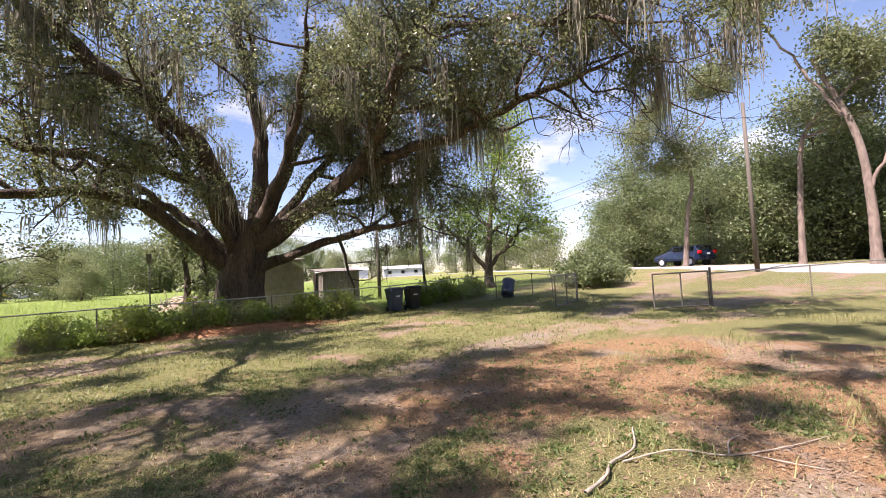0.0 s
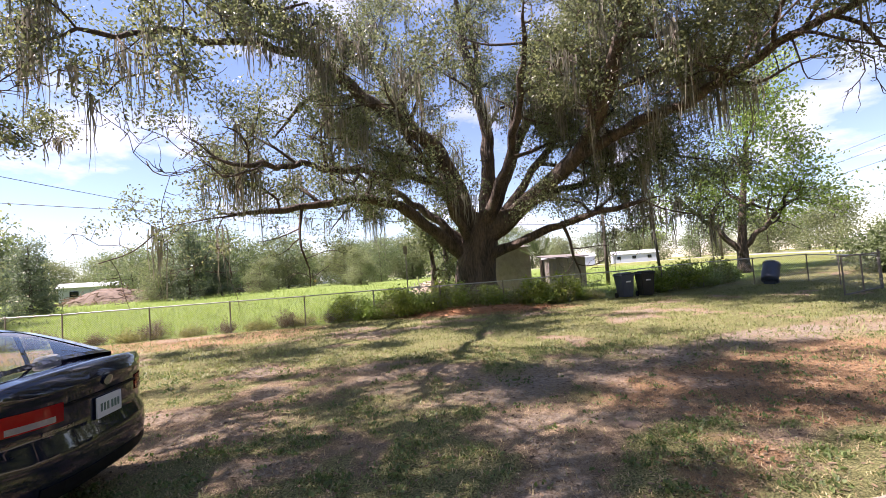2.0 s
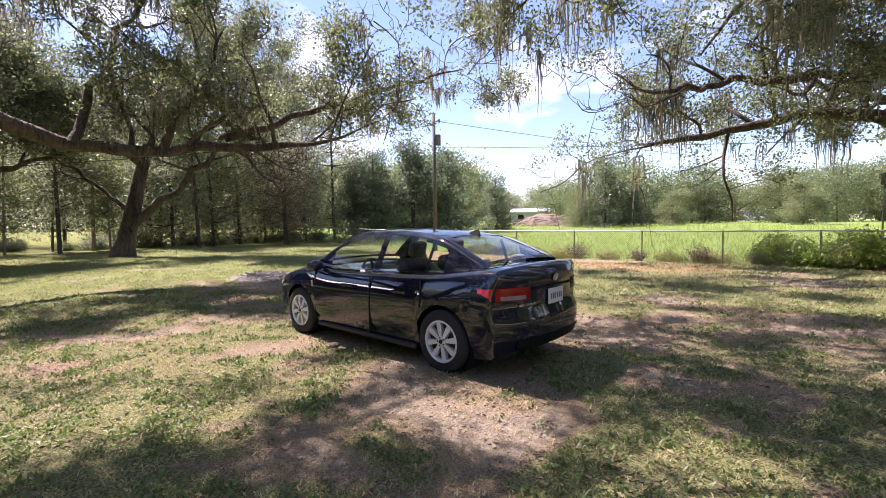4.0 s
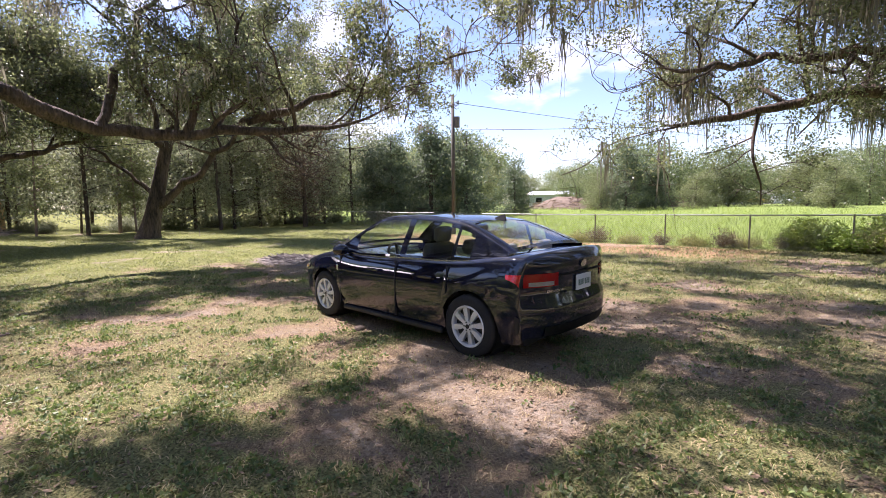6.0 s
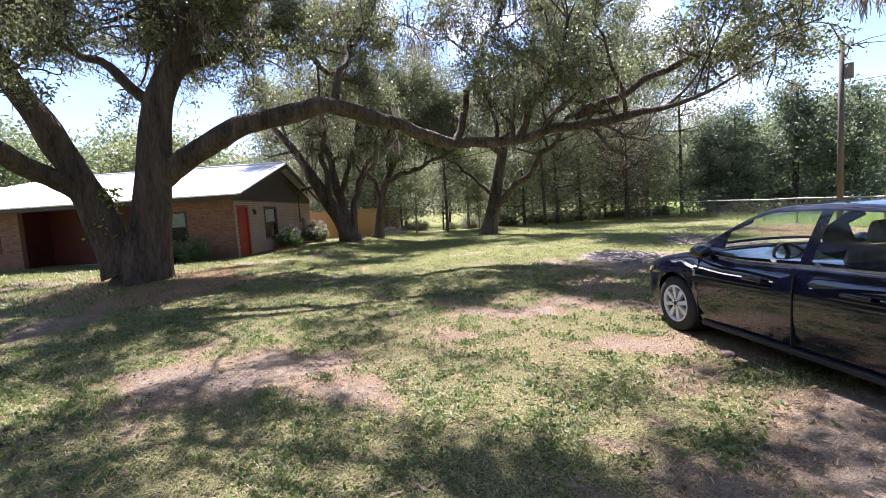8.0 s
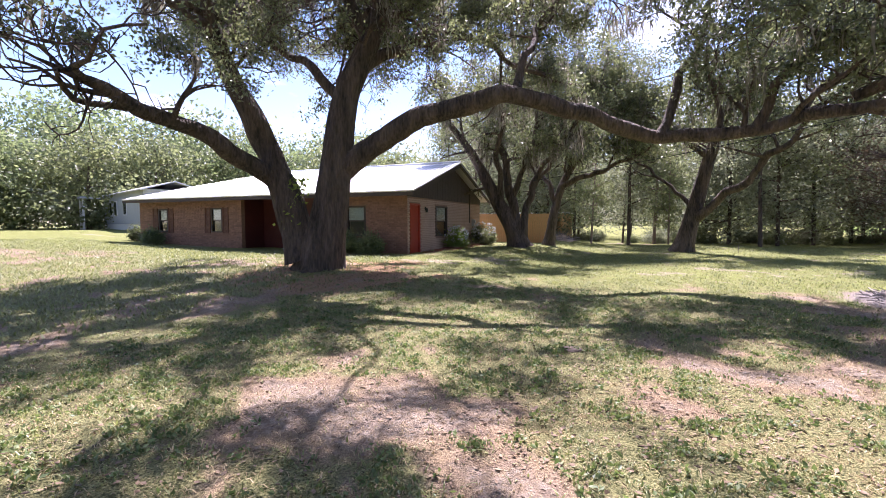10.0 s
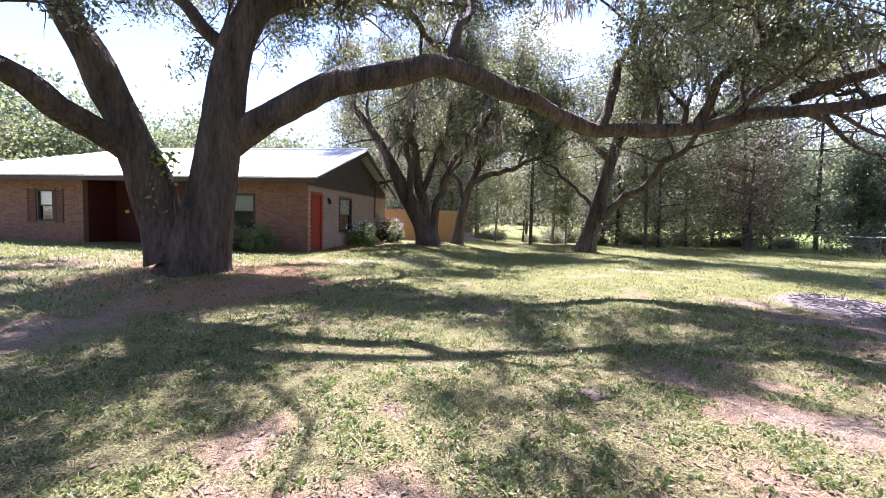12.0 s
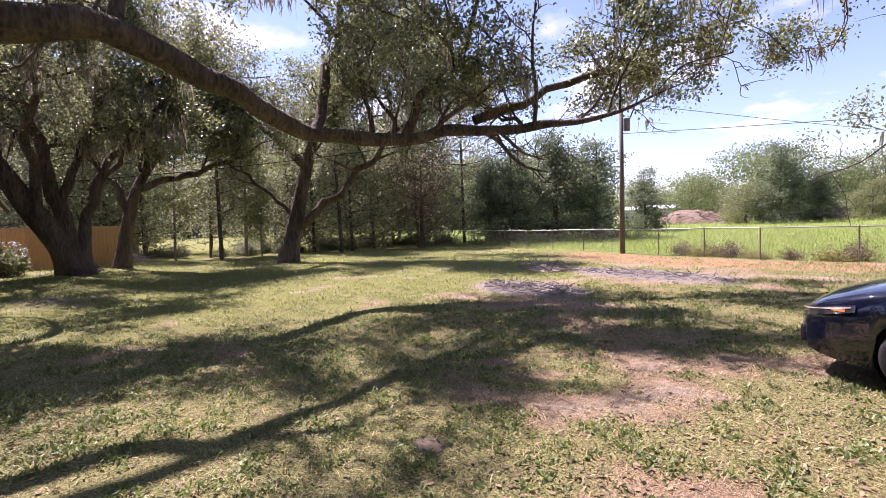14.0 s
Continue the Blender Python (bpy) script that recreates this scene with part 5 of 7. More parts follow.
# ---- mobile home far to the side ----
mob = thing("mobile_home", pose(-25.5, -35.5, ground_z(-25.5, -35.5), 0, 0, -20), "long grey mobile home with a white rail in front", "house")
for i in range(15):
    part("board", boxed(-4, 0.02 * (i % 2) * 0.5, -9, 3.5, 0.5 + i * 0.17, 0.5 + i * 0.17 + 0.165), GREY_SIDING, mob)
bm = bmesh.new()
slab(bm, [(0.3, 3.8, 3.0), (0.3, -9.3, 3.0), (-2, -9.3, 3.7), (-2, 3.8, 3.7)], 0.08)
slab(bm, [(-4.3, 3.8, 3.0), (-4.3, -9.3, 3.0), (-2, -9.3, 3.7), (-2, 3.8, 3.7)], 0.08)
part("roof", bm, METAL_ROOF, mob)
part("skirting", boxed(-3.9, -0.05, -8.9, 3.4, -0.3, 0.5), WHITE_TRIM, mob)
for yw in (-6.5, -4.9, -2.0):
    bm = boxed(0.01, 0.05, yw, yw + 0.9, 1.2, 2.4)
    w = part("window", bm, WHITE_TRIM, mob)
    part("pane", boxed(0.05, 0.055, yw + 0.08, yw + 0.82, 1.28, 2.32), DARK_GLASS, w)
for yp in (-8.8, -7.6):
    part("porch_post", boxed(1.6, 1.75, yp, yp + 0.15, -0.2, 2.7), WHITE_TRIM, mob)
part("porch_roof", boxed(0, 1.9, -9.0, -7.2, 2.7, 2.85), GREY_SIDING, mob)

# ---- the parked saloon ----
def lerp(x, xs, ys):
    return float(np.interp(x, xs, ys))


def curve_at(x, xs, ys):
    """Smooth interpolation through a few knots."""
    xs, ys = np.asarray(xs, float), np.asarray(ys, float)
    m = np.gradient(ys, xs)
    i = int(np.clip(np.searchsorted(xs, x) - 1, 0, len(xs) - 2))
    h = xs[i + 1] - xs[i]
    t = min(max((x - xs[i]) / h, 0), 1)
    return float((2 * t**3 - 3 * t**2 + 1) * ys[i] + (t**3 - 2 * t**2 + t) * h * m[i] + (-2 * t**3 + 3 * t**2) * ys[i + 1] + (t**3 - t**2) * h * m[i + 1])


FA, RA, WR = 1.38, -1.32, 0.325      # axles and wheel radius
TOPX = [-2.30, -2.22, -2.0, -1.7, -1.2, -0.3, 0.6, 1.0, 1.5, 1.95, 2.2, 2.31]
TOPZ = [0.98, 1.055, 1.075, 1.065, 1.00, 0.965, 0.945, 0.965, 0.90, 0.79, 0.68, 0.58]
WIDX = [-2.31, -2.2, -1.95, -1.5, -0.8, 0.4, 1.3, 1.8, 2.1, 2.25, 2.31]
WIDY = [0.815, 0.845, 0.872, 0.885, 0.885, 0.885, 0.89, 0.85, 0.74, 0.58, 0.42]


TAILZ = [0.2, 0.32, 0.46, 0.60, 0.64, 0.69, 0.95, 1.04, 1.08]      # how the tail steps in above the bumper and out to the boot lid's lip
TAILX = [0.14, 0.04, 0.0, 0.0, 0.035, 0.055, 0.055, 0.025, 0.05]


def saloon(name, m, label, colour, detail=True):
    """A four-door saloon, nose along +x, its middle on the ground at the origin."""
    car = thing(name, m, label, "car")
    xs = sorted({*np.linspace(-2.31, 2.31, 60).round(3), *np.linspace(FA - 0.38, FA + 0.38, 17).round(3), *np.linspace(RA - 0.38, RA + 0.38, 17).round(3)})
    def arch(x):
        z = curve_at(x, [-2.31, -2.1, -1.9, -1.0, 0, 1.0, 1.9, 2.1, 2.31], [0.29, 0.25, 0.22, 0.19, 0.18, 0.18, 0.19, 0.22, 0.27])
        for a in (FA, RA):
            if abs(x - a) < 0.375:
                z = max(z, WR + math.sqrt(0.375**2 - (x - a) ** 2))
        return z
    # side skins and upper deck
    bm = bmesh.new()
    rows = []
    for x in xs:
        w, zt, zb = curve_at(x, WIDX, WIDY), curve_at(x, TOPX, TOPZ), arch(x)
        zb = min(zb, zt - 0.1)
        ring = []
        crease = 0.62 * zt + 0.1
        for s in (-1, 1):
            half = []
            for v in np.linspace(0, 1, 9):
                z = zb + (zt - 0.05 - zb) * v
                bulge = 0.035 * math.sin(math.pi * min(1, max(0, (z - 0.2) / (zt - 0.2)))) + (0.012 if z > crease else 0)
                tuck = 0.05 * max(0, (0.34 - z) / 0.15)
                lean = 0.05 * max(0, (z - 0.62) / 0.4) ** 1.5
                half.append((x, s * (w - 0.03 + bulge - tuck - lean), z))
            y_sh = abs(half[-1][1])
            deck = [(x, s * y_sh * f, zt - 0.05 + (0.05 + 0.035 * (1 - f * f)) * g) for f, g in ((0.975, 0.6), (0.90, 0.92), (0.6, 1.0), (0.3, 1.0))]
            ring.append(half + deck)
        left, right = ring
        pts = left + [(x, 0, zt + 0.035)] + right[::-1]
        rows.append([bm.verts.new(p) for p in pts])
    for a, b in zip(rows, rows[1:]):
        for i in range(len(a) - 1):
            bm.faces.new((a[i], b[i], b[i + 1], a[i + 1]))
    for row in (rows[0], rows[-1]):
        grid = []
        for i in range(13):
            a, b = row[i], row[-1 - i]
            grid.append([a] + [bm.verts.new(a.co.lerp(b.co, k / 12)) for k in range(1, 12)] + [b])
        for g, h in zip(grid, grid[1:]):
            for k in range(12):
                bm.faces.new((g[k], g[k + 1], h[k + 1], h[k]))
        for k in range(12):
            bm.faces.new((grid[-1][k], grid[-1][k + 1], row[13]))
    bmesh.ops.recalc_face_normals(bm, faces=bm.faces)
    body = part("body", bm, colour, car, smooth=True)
    # underside and wheel wells
    bm = bmesh.new()
    box(bm, -2.0, 2.0, -0.72, 0.72, 0.2, 0.3)
    for a in (FA, RA):
        for s in (-1, 1):
            box(bm, a - 0.37, a + 0.37, s * 0.62, s * 0.5, 0.25, 0.72)
            rod(bm, (a, s * 0.84, WR), (a, s * 0.5, WR), 0.36, sides=24)
    bmesh.ops.delete(bm, geom=[f for f in bm.faces if f.calc_area() > 0.3 and abs(f.normal.y) > 0.9 and abs(f.calc_center_median().y) > 0.8], context="FACES")
    part("underbody", bm, BLACK_PLASTIC, car)

    # greenhouse
    RX = [-1.78, -1.55, -1.1, -0.5, 0.0, 0.35, 0.75, 1.12]
    RZ = [1.09, 1.19, 1.355, 1.43, 1.438, 1.41, 1.22, 0.985]
    def roof_z(x):
        return curve_at(x, RX, RZ)
    def belt(x):
        return curve_at(x, TOPX, TOPZ) - 0.02
    def side_y(z):
        return 0.80 - 0.235 * max(0, (z - 0.95) / 0.48) ** 1.15
    gxs = sorted({*np.linspace(-1.76, 1.10, 53).round(3), -0.27, -0.17, -1.0, -1.06})
    nv = 12
    skin, glaz = bmesh.new(), {}
    def window_of(x0, x1, v):
        xm_ = (x0 + x1) / 2
        h = roof_z(xm_) - belt(xm_)
        z_in = h * (1 - (v + 0.5) / nv)
        if z_in < 0.055 or v == 0 or h < 0.13:
            return None
        if -0.16 < xm_ < 0.72:
            return "front_window"
        if -1.0 < xm_ < -0.27:
            return "rear_window"
        if -1.28 < xm_ < -1.05 and z_in < h * 0.9:
            return "quarter_window"
        return None
    for s in (-1, 1):
        for x0, x1 in zip(gxs, gxs[1:]):
            for v in range(nv):
                q = []
                for x, vv in ((x0, v), (x1, v), (x1, v + 1), (x0, v + 1)):
                    z = belt(x) + (roof_z(x) - belt(x)) * vv / nv
                    q.append((x, s * side_y(z), z))
                w = window_of(x0, x1, v)
                b = skin if w is None else glaz.setdefault((w, s), bmesh.new())
                inset = 0 if w is None else 0.006
                vs = [b.verts.new((p[0], p[1] - s * inset, p[2])) for p in q]
                b.faces.new(vs if s < 0 else vs[::-1])
    tops = {}
    for x0, x1 in zip(gxs, gxs[1:]):
        for u in range(12):
            q = []
            for x, uu in ((x0, u), (x1, u), (x1, u + 1), (x0, u + 1)):
                f = uu / 6 - 1
                z = roof_z(x)
                q.append((x, f * side_y(z), z + 0.035 * (1 - f * f)))
            xm_ = (x0 + x1) / 2
            key = None
            if 1 <= u <= 10 and 0.43 < xm_ < 1.06:
                key = "windscreen"
            if 1 <= u <= 10 and -1.70 < xm_ < -1.12:
                key = "rear_screen"
            b = skin if key is None else glaz.setdefault((key, 0), bmesh.new())
            vs = [b.verts.new((p[0], p[1], p[2] - (0.005 if key else 0))) for p in q]
            b.faces.new(vs)
    bmesh.ops.remove_doubles(skin, verts=skin.verts, dist=0.0005)
    part("roof", skin, colour, car, smooth=True)
    for (w, s), b in glaz.items():
        bmesh.ops.remove_doubles(b, verts=b.verts, dist=0.0005)
        g = part(w, b, CAR_GLASS, car, "tinted glass", smooth=True)
        g.visible_shadow = False
    # belt strip, sill, handles, mirrors
    for s in (-1, 1):
        bm = bmesh.new()
        prev = None
        for x in np.linspace(-1.28, 0.85, 26):
            z = belt(x)
            y = s * (side_y(z) + 0.012)
            v = [bm.verts.new((x, y, z + d)) for d in (-0.003, 0.019)]
            if prev:
                bm.faces.new((prev[0], v[0], v[1], prev[1]))
            prev = v
        bmesh.ops.solidify(bm, geom=bm.faces[:], thickness=0.008)
        part("belt_strip", bm, CHROME, car, "thin chrome strip under the windows")
        part("sill", boxed(-0.92, 0.98, s * 0.76, s * 0.858, 0.165, 0.225, bevel=0.02), BLACK_PLASTIC, car)
        for xh in (-0.72, 0.22):
            bm = boxed(xh - 0.11, xh + 0.11, s * 0.895, s * 0.925, 0.765, 0.80, bevel=0.010)
            part("door_handle", bm, colour, car)
        # door seams
        for xd in (0.98, -0.18, -1.02):
            bm = bmesh.new()
            for k in range(7):
                z0 = 0.26 + k * 0.095
                lim = arch(xd)
                if z0 < lim:
                    continue
                zt = curve_at(xd, TOPX, TOPZ)
                box(bm, xd - 0.004, xd + 0.004, s * 0.86, s * (0.897 - 0.05 * max(0, (z0 - 0.62) / 0.4) ** 1.5), z0, z0 + 0.095)
            part("door_seam", bm, BLACK_PLASTIC, car)
        bm = bmesh.new()
        bmesh.ops.create_uvsphere(bm, u_segments=14, v_segments=9, radius=1.0, matrix=Matrix.Translation((0.80, s * 0.985, 1.0)) @ Matrix.Diagonal((0.085, 0.115, 0.075, 1)))
        box(bm, 0.78, 0.86, s * 0.80, s * 0.92, 0.95, 0.985)
        mir = part("wing_mirror", bm, colour, car, smooth=True)
        # wheels
        for a in (FA, RA):
            wm = Matrix.Translation((a, s * 0.785, WR)) @ Matrix.Rotation(radians(-90 * s), 4, "X")
            bm = lathe(bmesh.new(), [(0.205, -0.10), (0.25, -0.105), (0.30, -0.10), (0.322, -0.085), (0.326, -0.05), (0.326, 0.05), (0.322, 0.085), (0.30, 0.10), (0.25, 0.105), (0.205, 0.10)], 40, wm)
            wheel = part("wheel", bm, RUBBER, car, "black tyre", smooth=True)
            bm = lathe(bmesh.new(), [(0.222, 0.098), (0.214, 0.109), (0.200, 0.106), (0.192, 0.085), (0.190, -0.08)], 40, wm)
            for k in range(8):
                an = 2 * math.pi * (k + 0.25) / 8
                way, t = Vector((math.cos(an), math.sin(an), 0)), Vector((-math.sin(an), math.cos(an), 0))
                edge = [(0.045, 0.015), (0.09, 0.021), (0.14, 0.028), (0.175, 0.029), (0.207, 0.022)]
                lift = Vector((0, 0, 0.094))
                outline = [way * r + t * w + lift for r, w in edge] + [way * r - t * w + lift for r, w in edge[::-1]]
                top = [bm.verts.new(wm @ q) for q in outline]
                bot = [bm.verts.new(wm @ (q - Vector((0, 0, 0.04)))) for q in outline]
                bm.faces.new(top)
                for i in range(len(top)):
                    j = (i + 1) % len(top)
                    bm.faces.new((top[i], bot[i], bot[j], top[j]))
            rod(bm, wm @ Vector((0, 0, 0.05)), wm @ Vector((0, 0, 0.10)), 0.062, sides=20)
            part("rim", bm, ALLOY, wheel, "silver alloy rim with leaf-shaped spokes")
            # disc coloured black and rim-wide, giving the shade seen between the spokes
            bm = rod(bmesh.new(), wm @ Vector((0, 0, 0.0)), wm @ Vector((0, 0, 0.05)), 0.19, sides=28)
            part("brake_disc", bm, BLACK_PLASTIC, wheel)
            bm = bmesh.new()
            for k in range(5):
                an = 2 * math.pi * k / 5
                rod(bm, wm @ Vector((0.043 * math.cos(an), 0.043 * math.sin(an), 0.09)), wm @ Vector((0.043 * math.cos(an), 0.043 * math.sin(an), 0.104)), 0.009, sides=6)
            rod(bm, wm @ Vector((0, 0, 0.1)), wm @ Vector((0, 0, 0.104)), 0.024, sides=14)
            part("wheel_nut", bm, BLACK_PLASTIC, wheel)

    # lamps wrap round the corners: strips cut from the body's own skin, set proud
    def wrap(lo_f, hi_f, x0, x1, s, lift=0.006, n=9):
        bm = bmesh.new()
        prev = None
        for x in np.linspace(x0, x1, n):
            w, zt = curve_at(x, WIDX, WIDY), curve_at(x, TOPX, TOPZ)
            col = []
            for z in (lo_f(x), (lo_f(x) + hi_f(x)) / 2, hi_f(x)):
                lean = 0.05 * max(0, (z - 0.62) / 0.4) ** 1.5
                bulge = 0.035 * math.sin(math.pi * min(1, max(0, (z - 0.2) / (zt - 0.2)))) + 0.012
                col.append(bm.verts.new((x - (0.004 if x0 < 0 else -0.004), s * (w - 0.03 + bulge - lean + lift), z)))
            if prev:
                for i in range(2):
                    bm.faces.new((prev[i], col[i], col[i + 1], prev[i + 1]))
            prev = col
        bmesh.ops.recalc_face_normals(bm, faces=bm.faces)
        return bm
    def rear_patch(y0, y1, z0, z1, lift):
        """A panel on the tail, which takes the tail's curve with it."""
        bm = bmesh.new()
        cols = [[bm.verts.new((-2.31 - lift, y0 + (y1 - y0) * i / 8, z0 + (z1 - z0) * k / 4)) for k in range(5)] for i in range(9)]
        for p, q in zip(cols, cols[1:]):
            for k in range(4):
                bm.faces.new((p[k], q[k], q[k + 1], p[k + 1]))
        bmesh.ops.solidify(bm, geom=bm.faces[:], thickness=0.006)
        bmesh.ops.recalc_face_normals(bm, faces=bm.faces)
        return bm
    for s in (-1, 1):
        lamp = part("tail_lamp", wrap(lambda x: lerp(x, [-2.30, -1.80], [0.775, 0.865]), lambda x: lerp(x, [-2.30, -1.80], [0.915, 0.905]), -2.305, -1.80, s, n=14), LAMP_RED, car, "red wrap-round tail lamp", smooth=True)
        part("inner_lens", rear_patch(s * 0.80, s * 0.44, 0.785, 0.912, 0.008), LAMP_RED, lamp)
        part("reversing_lens", rear_patch(s * 0.76, s * 0.50, 0.795, 0.835, 0.013), LAMP_CLEAR, lamp)
        head = part("headlamp", wrap(lambda x: lerp(x, [1.85, 2.29], [0.675, 0.565]), lambda x: lerp(x, [1.85, 2.29], [0.735, 0.655]), 1.85, 2.295, s), LAMP_DARK, car, "slim dark headlamp with a pale strip", smooth=True)
        part("light_strip", wrap(lambda x: lerp(x, [1.85, 2.29], [0.712, 0.63]), lambda x: lerp(x, [1.85, 2.29], [0.722, 0.643]), 1.88, 2.285, s, 0.011), LAMP_CLEAR, head, smooth=True)
        part("indicator", wrap(lambda x: 0.668, lambda x: 0.69, 1.92, 2.02, s, 0.010), LAMP_AMBER, head, smooth=True)
        part("fender_badge", boxed(1.02, 1.06, s * 0.885, s * 0.902, 0.70, 0.78, bevel=0.005), CHROME, car)
        part("bumper_vent", wrap(lambda x: lerp(x, [-2.28, -1.98], [0.38, 0.33]), lambda x: lerp(x, [-2.28, -1.98], [0.50, 0.53]), -2.27, -2.02, s, 0.008), BLACK_PLASTIC, car, "dark corner vent panel", smooth=True)
        bm = boxed(2.10, 2.19, s * 0.55, s * 0.645, 0.36, 0.41, bevel=0.01)
        part("fog_lamp", bm, LAMP_CLEAR, car)
    part("grille", boxed(2.22, 2.318, -0.5, 0.5, 0.28, 0.46, bevel=0.03), BLACK_PLASTIC, car)
    part("diffuser", rear_patch(-0.62, 0.62, 0.30, 0.40, 0.006), BLACK_PLASTIC, car, "black lower bumper insert")
    part("boot_seam", rear_patch(-0.74, 0.74, 0.655, 0.662, 0.004), BLACK_PLASTIC, car)
    part("boot_trim", rear_patch(-0.44, 0.44, 0.872, 0.893, 0.012), BLACK_PLASTIC, car, "dark strip above the licence plate")
    plate = part("licence_plate", boxed(-2.345, -2.325, -0.152, 0.152, 0.70, 0.855, bevel=0.004), PLATE, car, "pale licence plate with worn characters")
    for k in range(6):
        y = -0.115 + k * 0.04 + (0.012 if k > 2 else 0)
        part("character_bar", boxed(-2.349, -2.346, y, y + 0.022, 0.745, 0.805), PLATE_INK, plate)
    bm = bmesh.new()
    bmesh.ops.create_cone(bm, cap_ends=True, segments=24, radius1=0.055, radius2=0.05, depth=0.012, matrix=Matrix.Translation((-2.325, 0, 0.965)) @ Matrix.Rotation(radians(90), 4, "Y") @ Matrix.Diagonal((0.7, 1, 1, 1)))
    part("emblem", bm, CHROME, car, "plain chrome oval emblem")
    part("model_badge", rear_patch(0.36, 0.58, 0.725, 0.748, 0.008), CHROME, car, "chrome lettering bar")
    # fin aerial
    bm = bmesh.new()
    vs = [bm.verts.new(p) for p in ((-1.16, -0.02, 1.375), (-1.16, 0.02, 1.375), (-0.98, 0.012, 1.405), (-0.98, -0.012, 1.405), (-1.15, 0, 1.455), (-1.10, 0, 1.45))]
    for f in ((0, 1, 2, 3), (0, 4, 1), (1, 4, 5, 2), (0, 3, 5, 4), (2, 5, 3)):
        bm.faces.new([vs[i] for i in f])
    part("fin_aerial", bm, BLACK_PLASTIC, car)
    # cabin
    part("dashboard", boxed(0.45, 0.95, -0.66, 0.66, 0.62, 0.93, bevel=0.05), BLACK_PLASTIC, car)
    part("cabin_floor", boxed(-1.6, 0.9, -0.7, 0.7, 0.3, 0.4), BLACK_PLASTIC, car)
    part("parcel_shelf", boxed(-1.65, -1.2, -0.62, 0.62, 0.9, 0.96), SEAT_DARK, car)
    wheelm = Matrix.Translation((0.34, 0.36, 0.9)) @ Matrix.Rotation(radians(-62), 4, "Y")
    bm = bmesh.new()
    ring = [Vector((0.185 * math.cos(a), 0.185 * math.sin(a), 0)) for a in np.linspace(0, 2 * math.pi, 21)]
    for a, b in zip(ring, ring[1:]):
        rod(bm, wheelm @ a, wheelm @ b, 0.016, sides=6)
    for a in (0.0, 2.1, 4.2):
        rod(bm, wheelm @ Vector((0, 0, 0)), wheelm @ Vector((0.18 * math.cos(a), 0.18 * math.sin(a), 0)), 0.02, sides=6)
    part("steering_wheel", bm, BLACK_PLASTIC, car)
    for s in (-1, 1):
        for xs0, mat_ in ((-0.28, SEAT_DARK),):
            bm = boxed(xs0, xs0 + 0.55, s * 0.36 - 0.25, s * 0.36 + 0.25, 0.42, 0.62, bevel=0.06)
            seat = part("seat", bm, mat_, car)
            bm = boxed(-0.08, 0.08, -0.24, 0.24, 0, 0.58, bevel=0.06)
            bm.transform(Matrix.Translation((xs0 - 0.02, s * 0.36, 0.55)) @ Matrix.Rotation(radians(-14), 4, "Y"))
            part("seat_back", bm, mat_, seat)
            bm = boxed(-0.05, 0.05, -0.13, 0.13, 0, 0.19, bevel=0.045)
            bm.transform(Matrix.Translation((xs0 - 0.18, s * 0.36, 1.13)) @ Matrix.Rotation(radians(-12), 4, "Y"))
            part("headrest", bm, mat_, seat)
    bm = boxed(-1.35, -0.75, -0.62, 0.62, 0.42, 0.62, bevel=0.06)
    bench = part("rear_bench", bm, SEAT, car)
    bm = boxed(-0.08, 0.08, -0.62, 0.62, 0, 0.5, bevel=0.06)
    bm.transform(Matrix.Translation((-1.28, 0, 0.55)) @ Matrix.Rotation(radians(-20), 4, "Y"))
    part("bench_back", bm, SEAT, bench)
    for y in (-0.36, 0.36):
        bm = boxed(-0.05, 0.05, -0.12, 0.12, 0, 0.15, bevel=0.04)
        bm.transform(Matrix.Translation((-1.46, y, 1.0)))
        part("headrest", bm, SEAT, bench)
    for ob in car.children_recursive:
        for v in ob.data.vertices:
            reach = min(1.0, max(0.0, (-1.84 - v.co.x) / 0.47))
            v.co.x += reach**2 * (0.34 * (min(abs(v.co.y), 0.9) / 0.88) ** 3.4 + lerp(v.co.z, TAILZ, TAILX))
            if v.co.x < -1.7:
                v.co.x = -1.7 + (v.co.x + 1.7) * 0.76
    return car


# wheel hubs on the near side stand at (-3.57, 3.36) and (-6.24, 2.96)
hd = Vector((-6.241 + 3.57, 2.962 - 3.36, 0)).normalized()
yaw_car = math.degrees(math.atan2(hd.y, hd.x))
left = Vector((-hd.y, hd.x, 0))
mid_car = Vector((-3.57, 3.36, 0)) - hd * RA - left * 0.87
saloon("saloon_car", pose(mid_car.x, mid_car.y, ground_z(mid_car.x, mid_car.y), 0, 0, yaw_car), "glossy black four-door saloon parked on the grass", PAINT)

